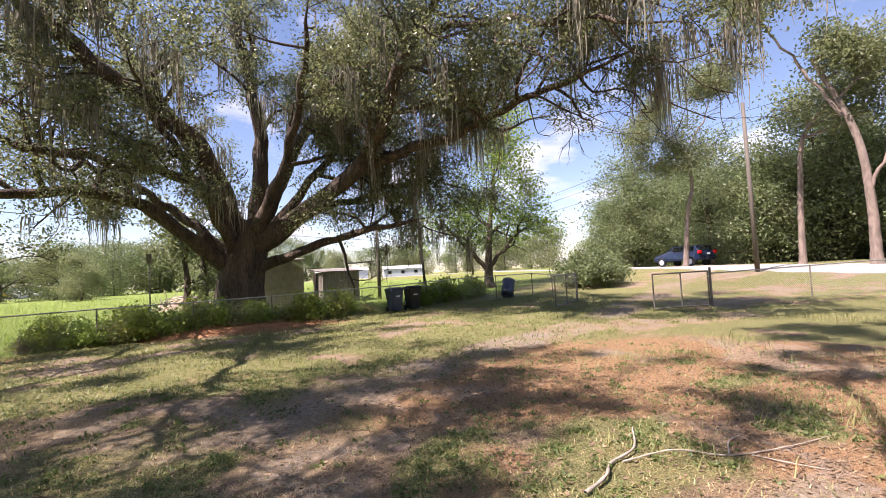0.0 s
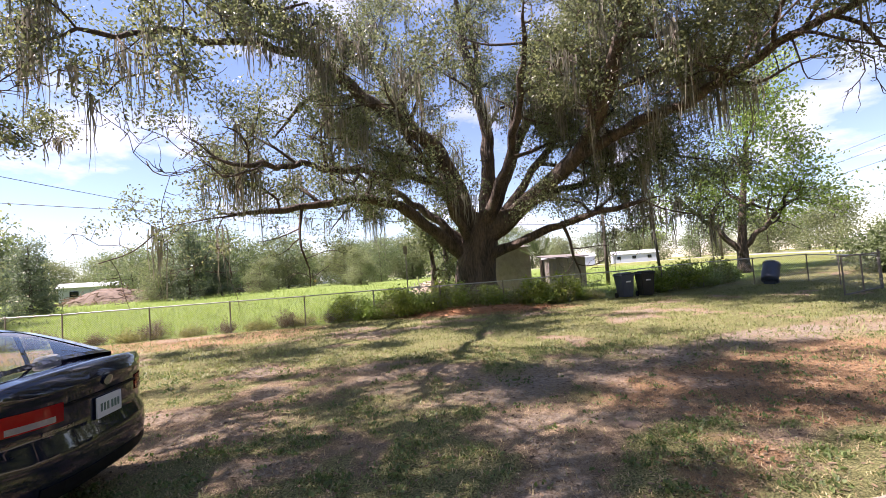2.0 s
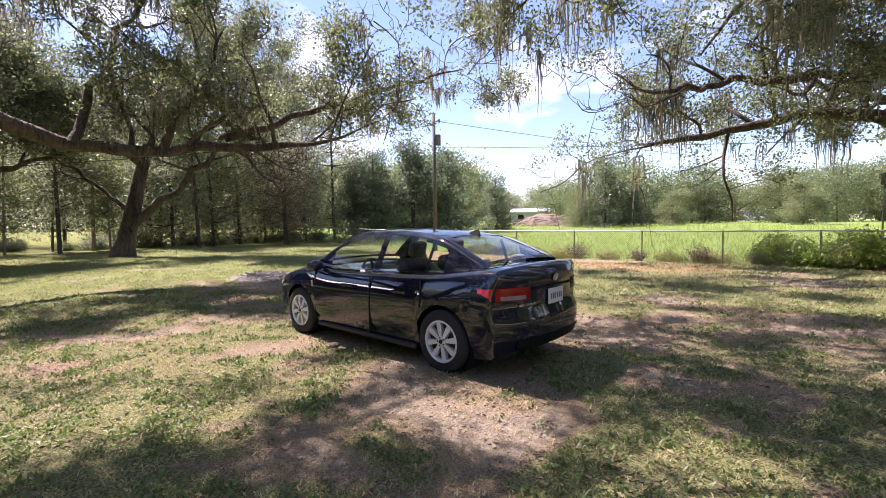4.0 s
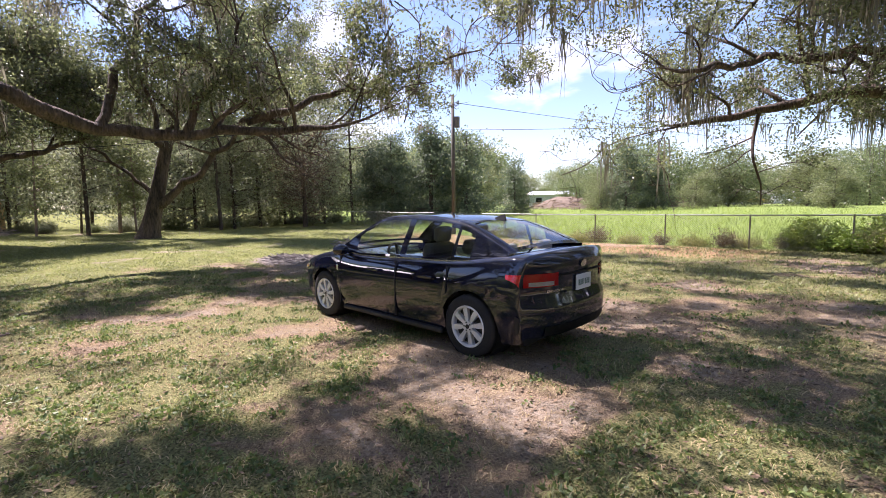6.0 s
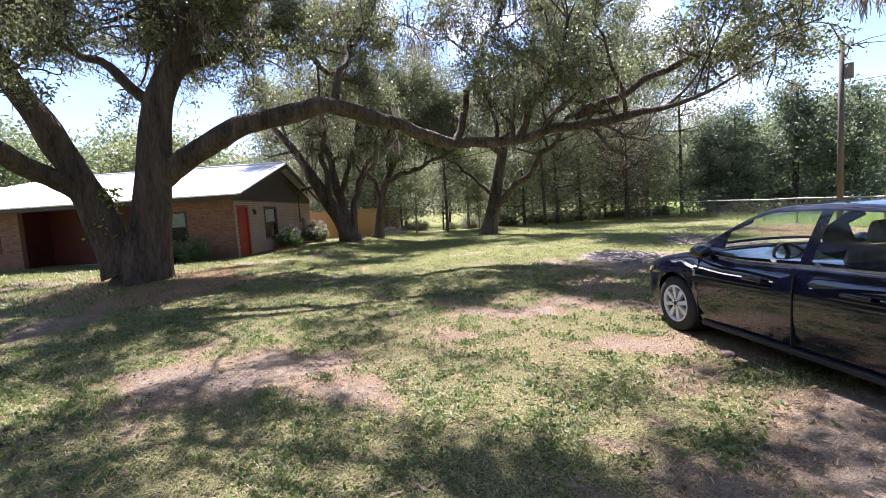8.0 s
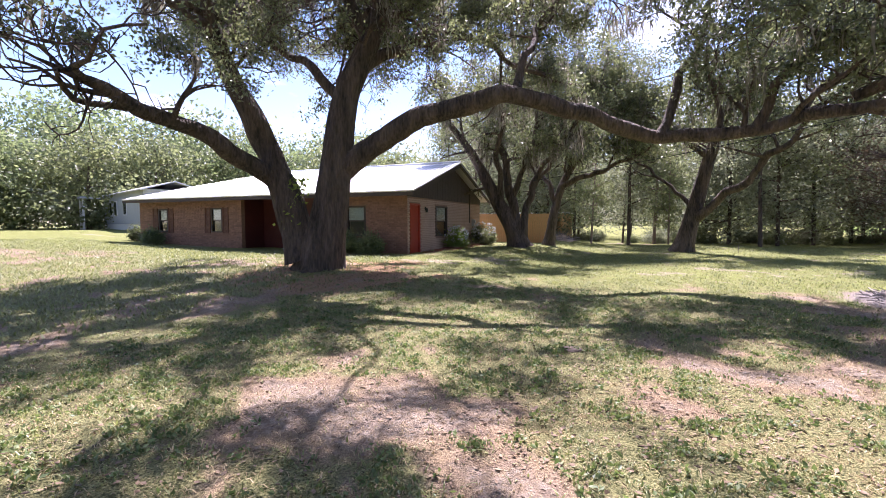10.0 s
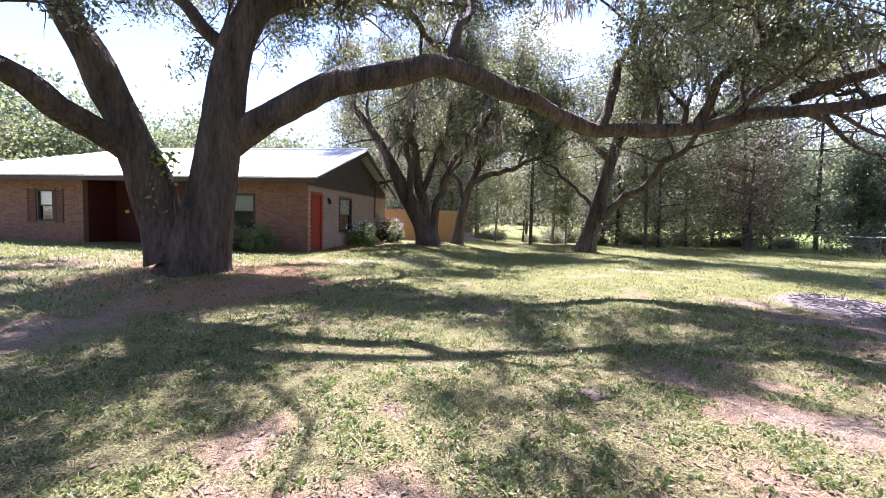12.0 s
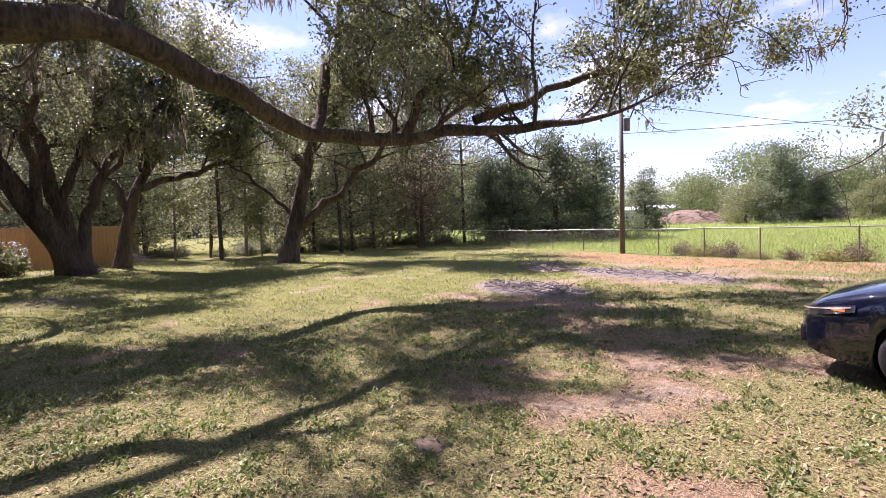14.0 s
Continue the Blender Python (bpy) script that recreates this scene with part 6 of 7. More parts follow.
# ---- chain-link fences and gates ----
def chain_fence(name, pts, tall, label, step=2.4, post_r=0.024, rail=True, veil=True):
    f = thing(name, pose(pts[0][0], pts[0][1], ground_z(pts[0][0], pts[0][1])), label, "fence")
    o = Vector((pts[0][0], pts[0][1], ground_z(pts[0][0], pts[0][1])))
    spots = []
    for (x0, y0), (x1, y1) in zip(pts, pts[1:]):
        n = max(1, round(math.hypot(x1 - x0, y1 - y0) / step))
        spots += [(x0 + (x1 - x0) * i / n, y0 + (y1 - y0) * i / n) for i in range(n)]
    spots.append(pts[-1])
    tops = []
    for x, y in spots:
        z = ground_z(x, y)
        part("post", rod(bmesh.new(), Vector((x, y, z - 0.1)) - o, Vector((x, y, z + tall + 0.03)) - o, post_r, sides=7), RUST_POST, f)
        tops.append(Vector((x, y, z + tall)) - o)
    for a, b in zip(tops, tops[1:]):
        part("top_rail", rod(bmesh.new(), a, b, 0.021, sides=6), GALV, f)
    vs, fs = [], []
    for a, b in zip(tops, tops[1:]):
        d = b - a
        L = d.length
        d.normalize()
        n = int((L + tall) / 0.078)
        for k in range(n):
            for sgn in (0, 1):
                s0 = k * 0.078 - tall
                p0, p1 = s0, s0 + tall
                z0, z1 = (0, tall) if sgn == 0 else (tall, 0)
                if p0 < 0:
                    z0 += (z1 - z0) * (-p0) / tall
                    p0 = 0
                if p1 > L:
                    z1 = z0 + (z1 - z0) * (L - p0) / (p1 - p0)
                    p1 = L
                if p1 - p0 < 0.01:
                    continue
                g = a - Vector((0, 0, tall))
                g2 = b - Vector((0, 0, tall))
                A, B = g.lerp(g2, p0 / L) + Vector((0, 0, z0)), g.lerp(g2, p1 / L) + Vector((0, 0, z1))
                w = (B - A).normalized().cross(Vector((d.y, -d.x, 0))) * 0.0022
                i = len(vs)
                vs += [A - w, A + w, B + w, B - w]
                fs.append((i, i + 1, i + 2, i + 3))
    tagged(arrays("wire_mesh", [tuple(v) for v in vs], fs, WIRE, f), kind="stuff")
    return f


chain_fence("chain_link_fence", [(-36, 17.0), (-19.2, 15.75), (-13.2, 15.55), (-3.3, 18.3), (7, 20.5), (11, 21.3), (14.7, 20.1), (13.95, 16.1)], 1.12,
            "long chain-link fence with rusty posts along the field")
chain_fence("chain_link_fence", [(14.95, 10.75), (18.2, 9.3), (30, 2.0)], 1.12, "chain-link fence beside the driveway and the road", 3.2)


def gate(x0, y0, x1, y1, label):
    """A tube-framed chain-link leaf from its hinge to its free end."""
    L = math.hypot(x1 - x0, y1 - y0)
    g = thing("gate", pose(x0, y0, ground_z(x0, y0), 0, 0, math.degrees(math.atan2(y1 - y0, x1 - x0))), label, "gate", "driveway gates")
    bm = bmesh.new()
    for a, b in (((0, 0, 0.05), (0, 0, 1.2)), ((L, 0, 0.05), (L, 0, 1.2)), ((0, 0, 0.06), (L, 0, 0.06)), ((0, 0, 1.2), (L, 0, 1.2)), ((L / 2, 0, 0.06), (L / 2, 0, 1.2))):
        rod(bm, a, b, 0.024, sides=8)
    part("gate_frame", bm, RUST_POST, g)
    post = part("hinge_post", rod(bmesh.new(), (-0.09, 0, -0.1), (-0.09, 0, 1.32), 0.04, sides=10), RUST_POST, g)
    for z in (0.3, 1.0):
        part("hinge", boxed(-0.1, 0.03, -0.03, 0.03, z, z + 0.05, bevel=0.005), GALV, g)
    vs, fs = [], []
    for k in range(int((L + 1.14) / 0.078)):
        for sgn in (0, 1):
            p0, p1 = k * 0.078 - 1.14, k * 0.078
            z0, z1 = (0.06, 1.2) if sgn == 0 else (1.2, 0.06)
            if p0 < 0:
                z0 += (z1 - z0) * (-p0) / 1.14
                p0 = 0
            if p1 > L:
                z1 = z0 + (z1 - z0) * (L - p0) / (p1 - p0)
                p1 = L
            i = len(vs)
            vs += [(p0, 0, z0), (p0 + 0.005, 0, z0), (p1 + 0.005, 0, z1), (p1, 0, z1)]
            fs.append((i, i + 1, i + 2, i + 3))
    tagged(arrays("wire_mesh", vs, fs, WIRE, g), kind="stuff")


gate(13.95, 16.1, 11.4, 14.5, "open chain-link driveway gate leaf with a dark tube frame")
gate(14.9, 10.8, 12.9, 11.4, "open chain-link gate leaf beside the road fence")


def wheeled_bin(x, y, turn, mat_, label):
    b = thing("wheeled_bin", pose(x, y, ground_z(x, y), 0, 0, turn), label, "bin", "bins by the fence")
    bm = bmesh.new()
    lo = [(-0.22, -0.24), (0.22, -0.24), (0.22, 0.22), (-0.22, 0.22)]
    hi = [(-0.29, -0.32), (0.29, -0.32), (0.29, 0.34), (-0.29, 0.34)]
    a = [bm.verts.new((*p, 0.06)) for p in lo]
    c = [bm.verts.new((*p, 0.98)) for p in hi]
    bm.faces.new(a[::-1])
    bm.faces.new(c)
    for i in range(4):
        bm.faces.new((a[i], a[(i + 1) % 4], c[(i + 1) % 4], c[i]))
    bmesh.ops.bevel(bm, geom=bm.edges[:], offset=0.03, segments=2, affect="EDGES")
    part("tub", bm, mat_, b)
    part("rim_band", boxed(-0.305, 0.305, -0.335, 0.355, 0.92, 0.98, bevel=0.015), mat_, b)
    bm = boxed(-0.31, 0.31, -0.345, 0.30, 0.985, 1.04, bevel=0.025)
    box(bm, -0.2, 0.2, -0.25, 0.2, 1.04, 1.07, bevel=0.012)
    part("lid", bm, mat_, b)
    part("handle", rod(bmesh.new(), (-0.2, 0.4, 0.98), (0.2, 0.4, 0.98), 0.018), mat_, b)
    for s in (-1, 1):
        part("wheel", rod(bmesh.new(), (s * 0.23, 0.24, 0.12), (s * 0.28, 0.24, 0.12), 0.12, sides=18), RUBBER, b)
    part("print_bar", boxed(-0.1, 0.1, -0.315, -0.302, 0.66, 0.72), PALE_PRINT, b)


wheeled_bin(6.95, 19.85, 12, BIN_BLUE, "dark blue wheeled bin standing by the fence")
wheeled_bin(7.85, 19.95, 4, BIN_BLACK, "black wheeled bin standing by the fence")
# a barrel lying against the fence, open end to the yard
barrel = thing("barrel", pose(13.3, 20.3, ground_z(13.3, 20.3) + 0.0, 0, 0, 40), "blue-grey plastic barrel with a pale open end", "barrel")
bm = lathe(bmesh.new(), [(0.0, -0.42), (0.29, -0.42), (0.31, -0.3), (0.325, 0.0), (0.31, 0.3), (0.30, 0.42)], 24, Matrix.Translation((0, 0, 0.47)) @ Matrix.Rotation(radians(38), 4, "Y"))
part("shell", bm, BIN_BLUE, barrel, smooth=True)
bm = lathe(bmesh.new(), [(0.30, 0.40), (0.335, 0.41), (0.335, 0.45), (0.29, 0.45), (0.28, 0.35)], 24, Matrix.Translation((0, 0, 0.47)) @ Matrix.Rotation(radians(38), 4, "Y"))
part("hoop", bm, PALE_PRINT, barrel, "pale rim", smooth=True)
part("foot", boxed(-0.3, 0.3, -0.2, 0.2, 0, 0.14), BIN_BLUE, barrel)

# ---- poles and wires ----
def pole(name, x, y, top, r, label, lean=(0, 0), mat_=POLE_WOOD):
    z = ground_z(x, y)
    p = thing(name, pose(x, y, z), label, "pole")
    part("shaft", rod(bmesh.new(), (0, 0, -0.2), (lean[0], lean[1], top - z), r, r * 0.75, 12), mat_, p, smooth=True)
    return p


up = pole("utility_pole", -18.95, 15.6, 7.3, 0.11, "weathered wooden utility pole carrying a small transformer")
part("transformer", rod(bmesh.new(), (0.22, 0.1, 5.6), (0.22, 0.1, 6.15), 0.14, sides=16), RUST_POST, up, "brown transformer can")
bm = rod(bmesh.new(), (0, 0, 6.85), (0.34, 0.1, 6.9), 0.025)
rod(bm, (0.34, 0.1, 6.75), (0.34, 0.1, 6.95), 0.05, sides=8)
part("bracket", bm, GALV, up)
pole("utility_pole", 27.25, 15.85, 10.4, 0.13, "tall grey wooden utility pole beside the road")
pole("utility_pole", 8.3, 25.8, 4.9, 0.11, "plain wooden post in the neighbouring plot")
pole("utility_pole", 10.4, 24.0, 4.6, 0.08, "leaning wooden post in the neighbouring plot", (-0.25, 0.05))
pole("bird_house_pole", -2.65, 25.0, 3.2, 0.035, "thin black pole with a small dark box on top", mat_=RUST_POST)
part("box_top", boxed(-0.1, 0.1, -0.1, 0.1, 2.55, 3.0, bevel=0.02), RUST_POST, bpy.data.objects["bird_house_pole"])
pole("utility_pole", 30, 52, 9.0, 0.14, "distant wooden utility pole beside the road")
pole("utility_pole", -22.5, 92, 8.0, 0.16, "distant pole beyond the field")


def wire(name, a, b, sag, label, r=0.012):
    a, b = np.array(a, float), np.array(b, float)
    t = np.linspace(0, 1, 24)[:, None]
    line = a + (b - a) * t - np.array([0, 0, 1]) * sag * 4 * t * (1 - t)
    ob = arrays(name, *tube(line, np.full(24, r), 4), BLACK_PLASTIC)
    return tagged(ob, label, "wire")


wire("power_wire", (-18.9, 15.6, 6.9), (2, 120, 9), 1.5, "thin black power wire from the pole over the field")
wire("power_wire", (-18.9, 15.6, 5.5), (60, 60, 7), 2.0, "thin black power wire sagging across the field")
wire("power_wire", (-18.9, 15.6, 6.7), (-25.8, -8.1, 3.3), 0.5, "thin black service wire running to the house gable")
for dz in (9.9, 9.2, 8.3):
    wire("power_wire", (27.25, 15.85, dz), (30, 52, dz - 1.4), 0.8, "thin power wire along the road")
    wire("power_wire", (27.25, 15.85, dz), (25, -30, dz + 0.6), 0.8, "thin power wire along the road")

# ---- road and what stands on it ----
def road_strip(name, pts, half, lift, mat_, label):
    v, f = [], []
    line = smooth_line([(*p, 0) for p in pts], 2.0)
    tang = np.gradient(line, axis=0)
    tang /= np.linalg.norm(tang, axis=1)[:, None]
    for p, t in zip(line, tang):
        for s in (-1, -0.33, 0.33, 1):
            x, y = p[0] - t[1] * half * s, p[1] + t[0] * half * s
            v.append((x, y, ground_z(x, y) + lift - (0.09 if abs(s) == 1 else 0)))
    n = len(line)
    for i in range(n - 1):
        for j in range(3):
            a = i * 4 + j
            f.append((a, a + 1, a + 5, a + 4))
    return tagged(arrays(name, v, f, mat_, smooth=True), label, "road", kind="structure")


road_strip("road", [(22, -70), (25.5, -20), (27.8, 2), (30.2, 16), (35, 30), (44, 52), (70, 110)], 3.0, 0.06, ASPHALT, "pale sunlit asphalt country road")
road_strip("road", [(-200, 100), (-80, 113), (10, 119), (80, 116), (200, 95)], 3.5, 0.08, ASPHALT, "distant pale road beyond the field")


def simple_car(name, m, label, colour, suv=False):
    """A car seen from far off."""
    c = thing(name, m, label, "car")
    bm = bmesh.new()
    side = ([(-2.2, 0.45), (-2.25, 0.95), (-2.1, 1.15), (-1.75, 1.62), (0.35, 1.68), (1.0, 1.15), (2.0, 0.98), (2.25, 0.75), (2.2, 0.4)] if suv else
            [(-2.2, 0.4), (-2.25, 0.85), (-1.7, 0.95), (-1.1, 1.4), (0.3, 1.42), (1.0, 0.95), (2.0, 0.82), (2.25, 0.6), (2.2, 0.35)])
    l, r = ([bm.verts.new((x, s * (0.9 if z < 1.1 else 0.72), z)) for x, z in side] for s in (-1, 1))
    bm.faces.new(l)
    bm.faces.new(r[::-1])
    for i in range(len(side)):
        j = (i + 1) % len(side)
        bm.faces.new((l[j], l[i], r[i], r[j]))
    bmesh.ops.bevel(bm, geom=bm.edges[:], offset=0.05, segments=2, affect="EDGES")
    part("body", bm, colour, c)
    zw = 1.15 if suv else 0.98
    for s in (-1, 1):
        for x0, x1 in ((-1.6, -0.75), (-0.65, 0.3)):
            part("side_window", boxed(x0, x1, s * 0.72, s * 0.83, zw, zw + (0.38 if suv else 0.3), bevel=0.02), DARK_GLASS, c)
        for a in (-1.35, 1.4):
            w = part("wheel", rod(bmesh.new(), (a, s * 0.75, 0.36), (a, s * 0.93, 0.36), 0.36, sides=22), RUBBER, c)
            part("rim", rod(bmesh.new(), (a, s * 0.93, 0.36), (a, s * 0.945, 0.36), 0.22, sides=16), ALLOY, w)
        part("tail_lamp", boxed(-2.27, -2.05, s * 0.66, s * 0.915, 0.95, 1.18, bevel=0.02), LAMP_RED, c)
    part("rear_window", boxed(-2.05, -1.8, -0.6, 0.6, 1.2, 1.55, bevel=0.02) if suv else boxed(-1.6, -1.2, -0.6, 0.6, 1.0, 1.25, bevel=0.02), DARK_GLASS, c)
    part("licence_plate", boxed(-2.285, -2.26, -0.16, 0.16, 0.85, 1.0), PALE_PRINT, c)
    return c


NAVY = shade("navy_car_paint", (0.012, 0.022, 0.055), 0.25, 0.2, vary=0.05, coat=1.0)
SILVER = shade("silver_car_paint", (0.55, 0.56, 0.57), 0.3, 0.4, vary=0.05, coat=0.6)
YELLOW = shade("yellow_paint", (0.7, 0.36, 0.04), 0.4, vary=0.1)
simple_car("sport_utility_car", pose(34.3, 25.2, ground_z(34.3, 25.2) + 0.06, 0, 0, 84), "dark navy sport utility car stopped on the road", NAVY, True)
for x, y, col in ((-38.5, 114, SILVER), (-33, 115, WHITE_TRIM), (-44, 113, BIN_BLUE), (-27, 115, SILVER), (-19, 115, WHITE_TRIM), (-50, 112, SILVER)):
    simple_car("parked_car", pose(x, y, ground_z(x, y) + 0.1, 0, 0, 5 + x % 3), "small distant parked car beyond the field", col)
simple_car("parked_van", pose(-36, 111.0, ground_z(-36, 111) + 0.1, 0, 0, 8), "distant yellow work vehicle beyond the field", YELLOW, True)


def low_building(x, y, w, d, h, turn, mat_, label, roof=METAL_ROOF):
    b = thing("low_building", pose(x, y, ground_z(x, y), 0, 0, turn), label, "building")
    part("wall", boxed(-w / 2, w / 2, -d / 2, d / 2, -0.3, h), mat_, b)
    bm = bmesh.new()
    slab(bm, [(-w / 2 - 0.3, -d / 2 - 0.3, h), (w / 2 + 0.3, -d / 2 - 0.3, h), (w / 2 + 0.3, 0, h + d * 0.16), (-w / 2 - 0.3, 0, h + d * 0.16)], 0.1)
    slab(bm, [(-w / 2 - 0.3, d / 2 + 0.3, h), (w / 2 + 0.3, d / 2 + 0.3, h), (w / 2 + 0.3, 0, h + d * 0.16), (-w / 2 - 0.3, 0, h + d * 0.16)], 0.1)
    part("roof", bm, roof, b)
    for i in range(max(1, int(w / 4))):
        xw = -w / 2 + 1.2 + i * 4
        part("window", boxed(xw, xw + 1.0, -d / 2 - 0.05, -d / 2 + 0.02, h * 0.4, h * 0.75), DARK_GLASS, b)
    return b


low_building(32, 128, 14, 6, 2.4, -12, GREY_SIDING, "long low grey building beyond the field")
low_building(52, 132, 12, 6, 2.4, -14, GREY_SIDING, "white low building beyond the field")
low_building(-42, 136, 16, 6, 2.4, 8, GREY_SIDING, "low grey building across the far road", ASPHALT)
low_building(-52, 66, 9, 4, 2.2, 30, GREY_SIDING, "pale grey trailer beyond the brush mound")

# ---- two small sheds behind the great oak ----
def hut(x, y, w, d, h, turn, label, mat_):
    b = thing("small_shed", pose(x, y, ground_z(x, y), 0, 0, turn), label, "shed")
    n = int(w / 0.16)
    for i in range(n):
        bm = boxed( -w / 2 + i * w / n, -w / 2 + (i + 1) * w / n - 0.008, -d / 2 - 0.012 * (i % 2), -d / 2 + 0.03, 0, h - 0.05)
        part("board", bm, mat_, b)
    part("body", boxed(-w / 2, w / 2, -d / 2 + 0.03, d / 2, -0.1, h - 0.05), mat_, b)
    bm = bmesh.new()
    slab(bm, [(-w / 2 - 0.15, -d / 2 - 0.2, h), (w / 2 + 0.15, -d / 2 - 0.2, h), (w / 2 + 0.15, d / 2 + 0.2, h + 0.18), (-w / 2 - 0.15, d / 2 + 0.2, h + 0.18)], 0.05)
    part("roof", bm, RUST_POST, b, "rusty brown lean-to roof")


PALE_BOARD = shade("weathered_grey_board", (0.36, 0.31, 0.27), 0.85, vary=0.25, scale=4, bump=0.3)
hut(2.9, 27.0, 2.5, 1.8, 2.45, 5, "weathered grey wooden shed behind the great oak", PALE_BOARD)
hut(6.0, 26.4, 2.1, 1.5, 1.7, 8, "low pale wooden hutch with a rusty roof", PALE_BOARD)

# ---- vines and weeds on the fence ----
vine_kinds = [shrub("fence_vine", 151, 1.25, 0.95, "sunlit green vine bush growing through the fence", VINE_LEAF, 44, 26, 0.13, 0.15),
              shrub("fence_vine", 152, 1.05, 0.9, "leafy weed bush growing through the fence", BRIGHT_LEAF, 44, 24, 0.11, 0.15),
              shrub("fence_vine", 153, 0.85, 0.8, "sparse dry weed bush along the fence", TALL_GRASS, 44, 14, 0.10, 0.15)]
spots = []
rnd = random.Random(9)
for i in range(30):
    x = -4.6 + 18 * i / 30 + rnd.random() * 0.5
    if 6.2 < x < 8.6:
        continue
    spots.append((x, float(fence_line(x)) + 0.35 + 0.4 * rnd.random(), (0.6 if x > 4 else 0.72) + 0.4 * rnd.random()))
stand(vine_kinds, spots, 12, "vines along the fence")
dry = [shrub("dry_weed", 156, 0.75, 0.7, "reddish dry weeds along the fence foot", RUSSET_LEAF, 36, 8, 0.09, 0.12),
       shrub("dry_weed", 157, 0.7, 0.7, "straw-coloured dry weeds along the fence foot", TALL_GRASS, 36, 14, 0.09, 0.12)]
stand(dry, [(-16.5 + 0.95 * i + 0.5 * rnd.random(), float(fence_line(-16.5 + 0.95 * i)) + 0.25 + 0.3 * rnd.random(), 0.55 + 0.35 * rnd.random()) for i in range(13)], 13, "dry weeds along the fence")
palm = thing("palmetto", settle(4.6, 25.0), "small dark palmetto beside the shed", "palm")
vs, fs = [], []
rng = np.random.RandomState(3)
for i in range(22):
    a, e = rng.rand() * 2 * math.pi, 0.5 + 0.8 * rng.rand()
    root = np.array([0, 0, 1.6])
    tip = root + 0.75 * np.array([math.cos(a) * math.cos(e), math.sin(a) * math.cos(e), math.sin(e)])
    for b in np.linspace(-0.7, 0.7, 9):
        d = np.array([math.cos(a + b) * math.cos(e), math.sin(a + b) * math.cos(e), math.sin(e) - 0.2 * abs(b)])
        s = np.cross(d, [0.1, 0.2, 1]) * 0.03
        k = len(vs)
        vs += [tip - s * 0.4, tip + s * 0.4, tip + d * 0.55 + s, tip + d * 0.75, ]
        fs.append((k, k + 1, k + 2, k + 3))
arrays("fronds", vs, fs, DARK_LEAF, palm)
part("stem", rod(bmesh.new(), (0, 0, -0.1), (0, 0, 1.7), 0.12, 0.09), BARK, palm)

# ---- shrubs against the house ----
for x, y, s, sd, lab, lf in ((-18.9, -24.8, 0.75, 161, "small bright shrub at the house corner", OAK_LEAF), (-17.7, -22.0, 0.75, 162, "rounded dark shrub under the window", DARK_LEAF),
                             (-17.5, -10.5, 0.85, 163, "dark shrub against the brick wall", DARK_LEAF), (-17.4, -9.3, 0.8, 164, "dark shrub beside the house corner", DARK_LEAF),
                             (-22.2, -7.5, 0.85, 165, "pale-flowered shrub below the gable window", BRIGHT_LEAF), (-26.2, -7.4, 1.0, 166, "leafy shrub with pale flowers at the gable's end", OAK_LEAF)):
    sb = shrub("house_shrub", sd, 1.15, 0.62, lab, lf, 40, 26, 0.12, 0.13)
    sb.matrix_world = settle(x, y, sd, s)
    if sd in (165, 166):
        rng = np.random.RandomState(sd)
        c = rng.randn(90, 3)
        c = c / np.linalg.norm(c, axis=1)[:, None] * [0.62, 0.62, 0.5] + [0, 0, 0.75]
        v, f = scatter_leaves(c, 7, 0.035, 0.10, rng)
        tagged(arrays("blossom", v, f, PALE_PRINT, sb, "pale blossoms"), kind="stuff")

# ---- brush heaps, mounds and fallen wood ----
def stick_heap(name, x, y, wide, deep, tall, n, seed, label, mat_, size=0.9, r=0.018, mound=True, soil=SAND):
    rng = np.random.RandomState(seed)
    t = thing(name, pose(x, y, ground_z(x, y)), label, "brush heap")
    if mound:
        u = np.linspace(-1, 1, 25)
        U, V = np.meshgrid(u, u, indexing="ij")
        z = tall * np.clip(1 - U**2 - V**2, 0, 1) * (0.75 + 0.5 * value_noise(U * 6 + seed, V * 6, 1.0, seed)) - 0.06
        v = np.stack([U * wide, V * deep, z], -1).reshape(-1, 3)
        k = np.arange(625).reshape(25, 25)
        f = np.stack([k[:-1, :-1], k[1:, :-1], k[1:, 1:], k[:-1, 1:]], -1).reshape(-1, 4)
        arrays("earth", v, f, soil, t, smooth=True)
    h = Heap()
    for i in range(n):
        a, q = rng.rand() * 2 * math.pi, rng.rand() ** 0.6
        p = np.array([math.cos(a) * q * wide, math.sin(a) * q * deep, tall * (1 - q * q) * (0.4 + 0.6 * rng.rand()) + 0.02])
        d = rng.randn(3) * [1, 1, 0.3]
        d /= np.linalg.norm(d)
        L = size * (0.3 + rng.rand())
        mid = p + rng.randn(3) * 0.06 * L
        e0, e1 = p - d * L / 2, p + d * L / 2
        e0[2], e1[2] = max(e0[2], 0.0), max(e1[2], 0.0)
        h.add(*tube(smooth_line([e0, mid, e1], L / 4), np.linspace(r, r * 0.5, len(smooth_line([e0, mid, e1], L / 4))), 4))
    tagged(h.make("brushwood", mat_, t), kind="stuff")
    return t


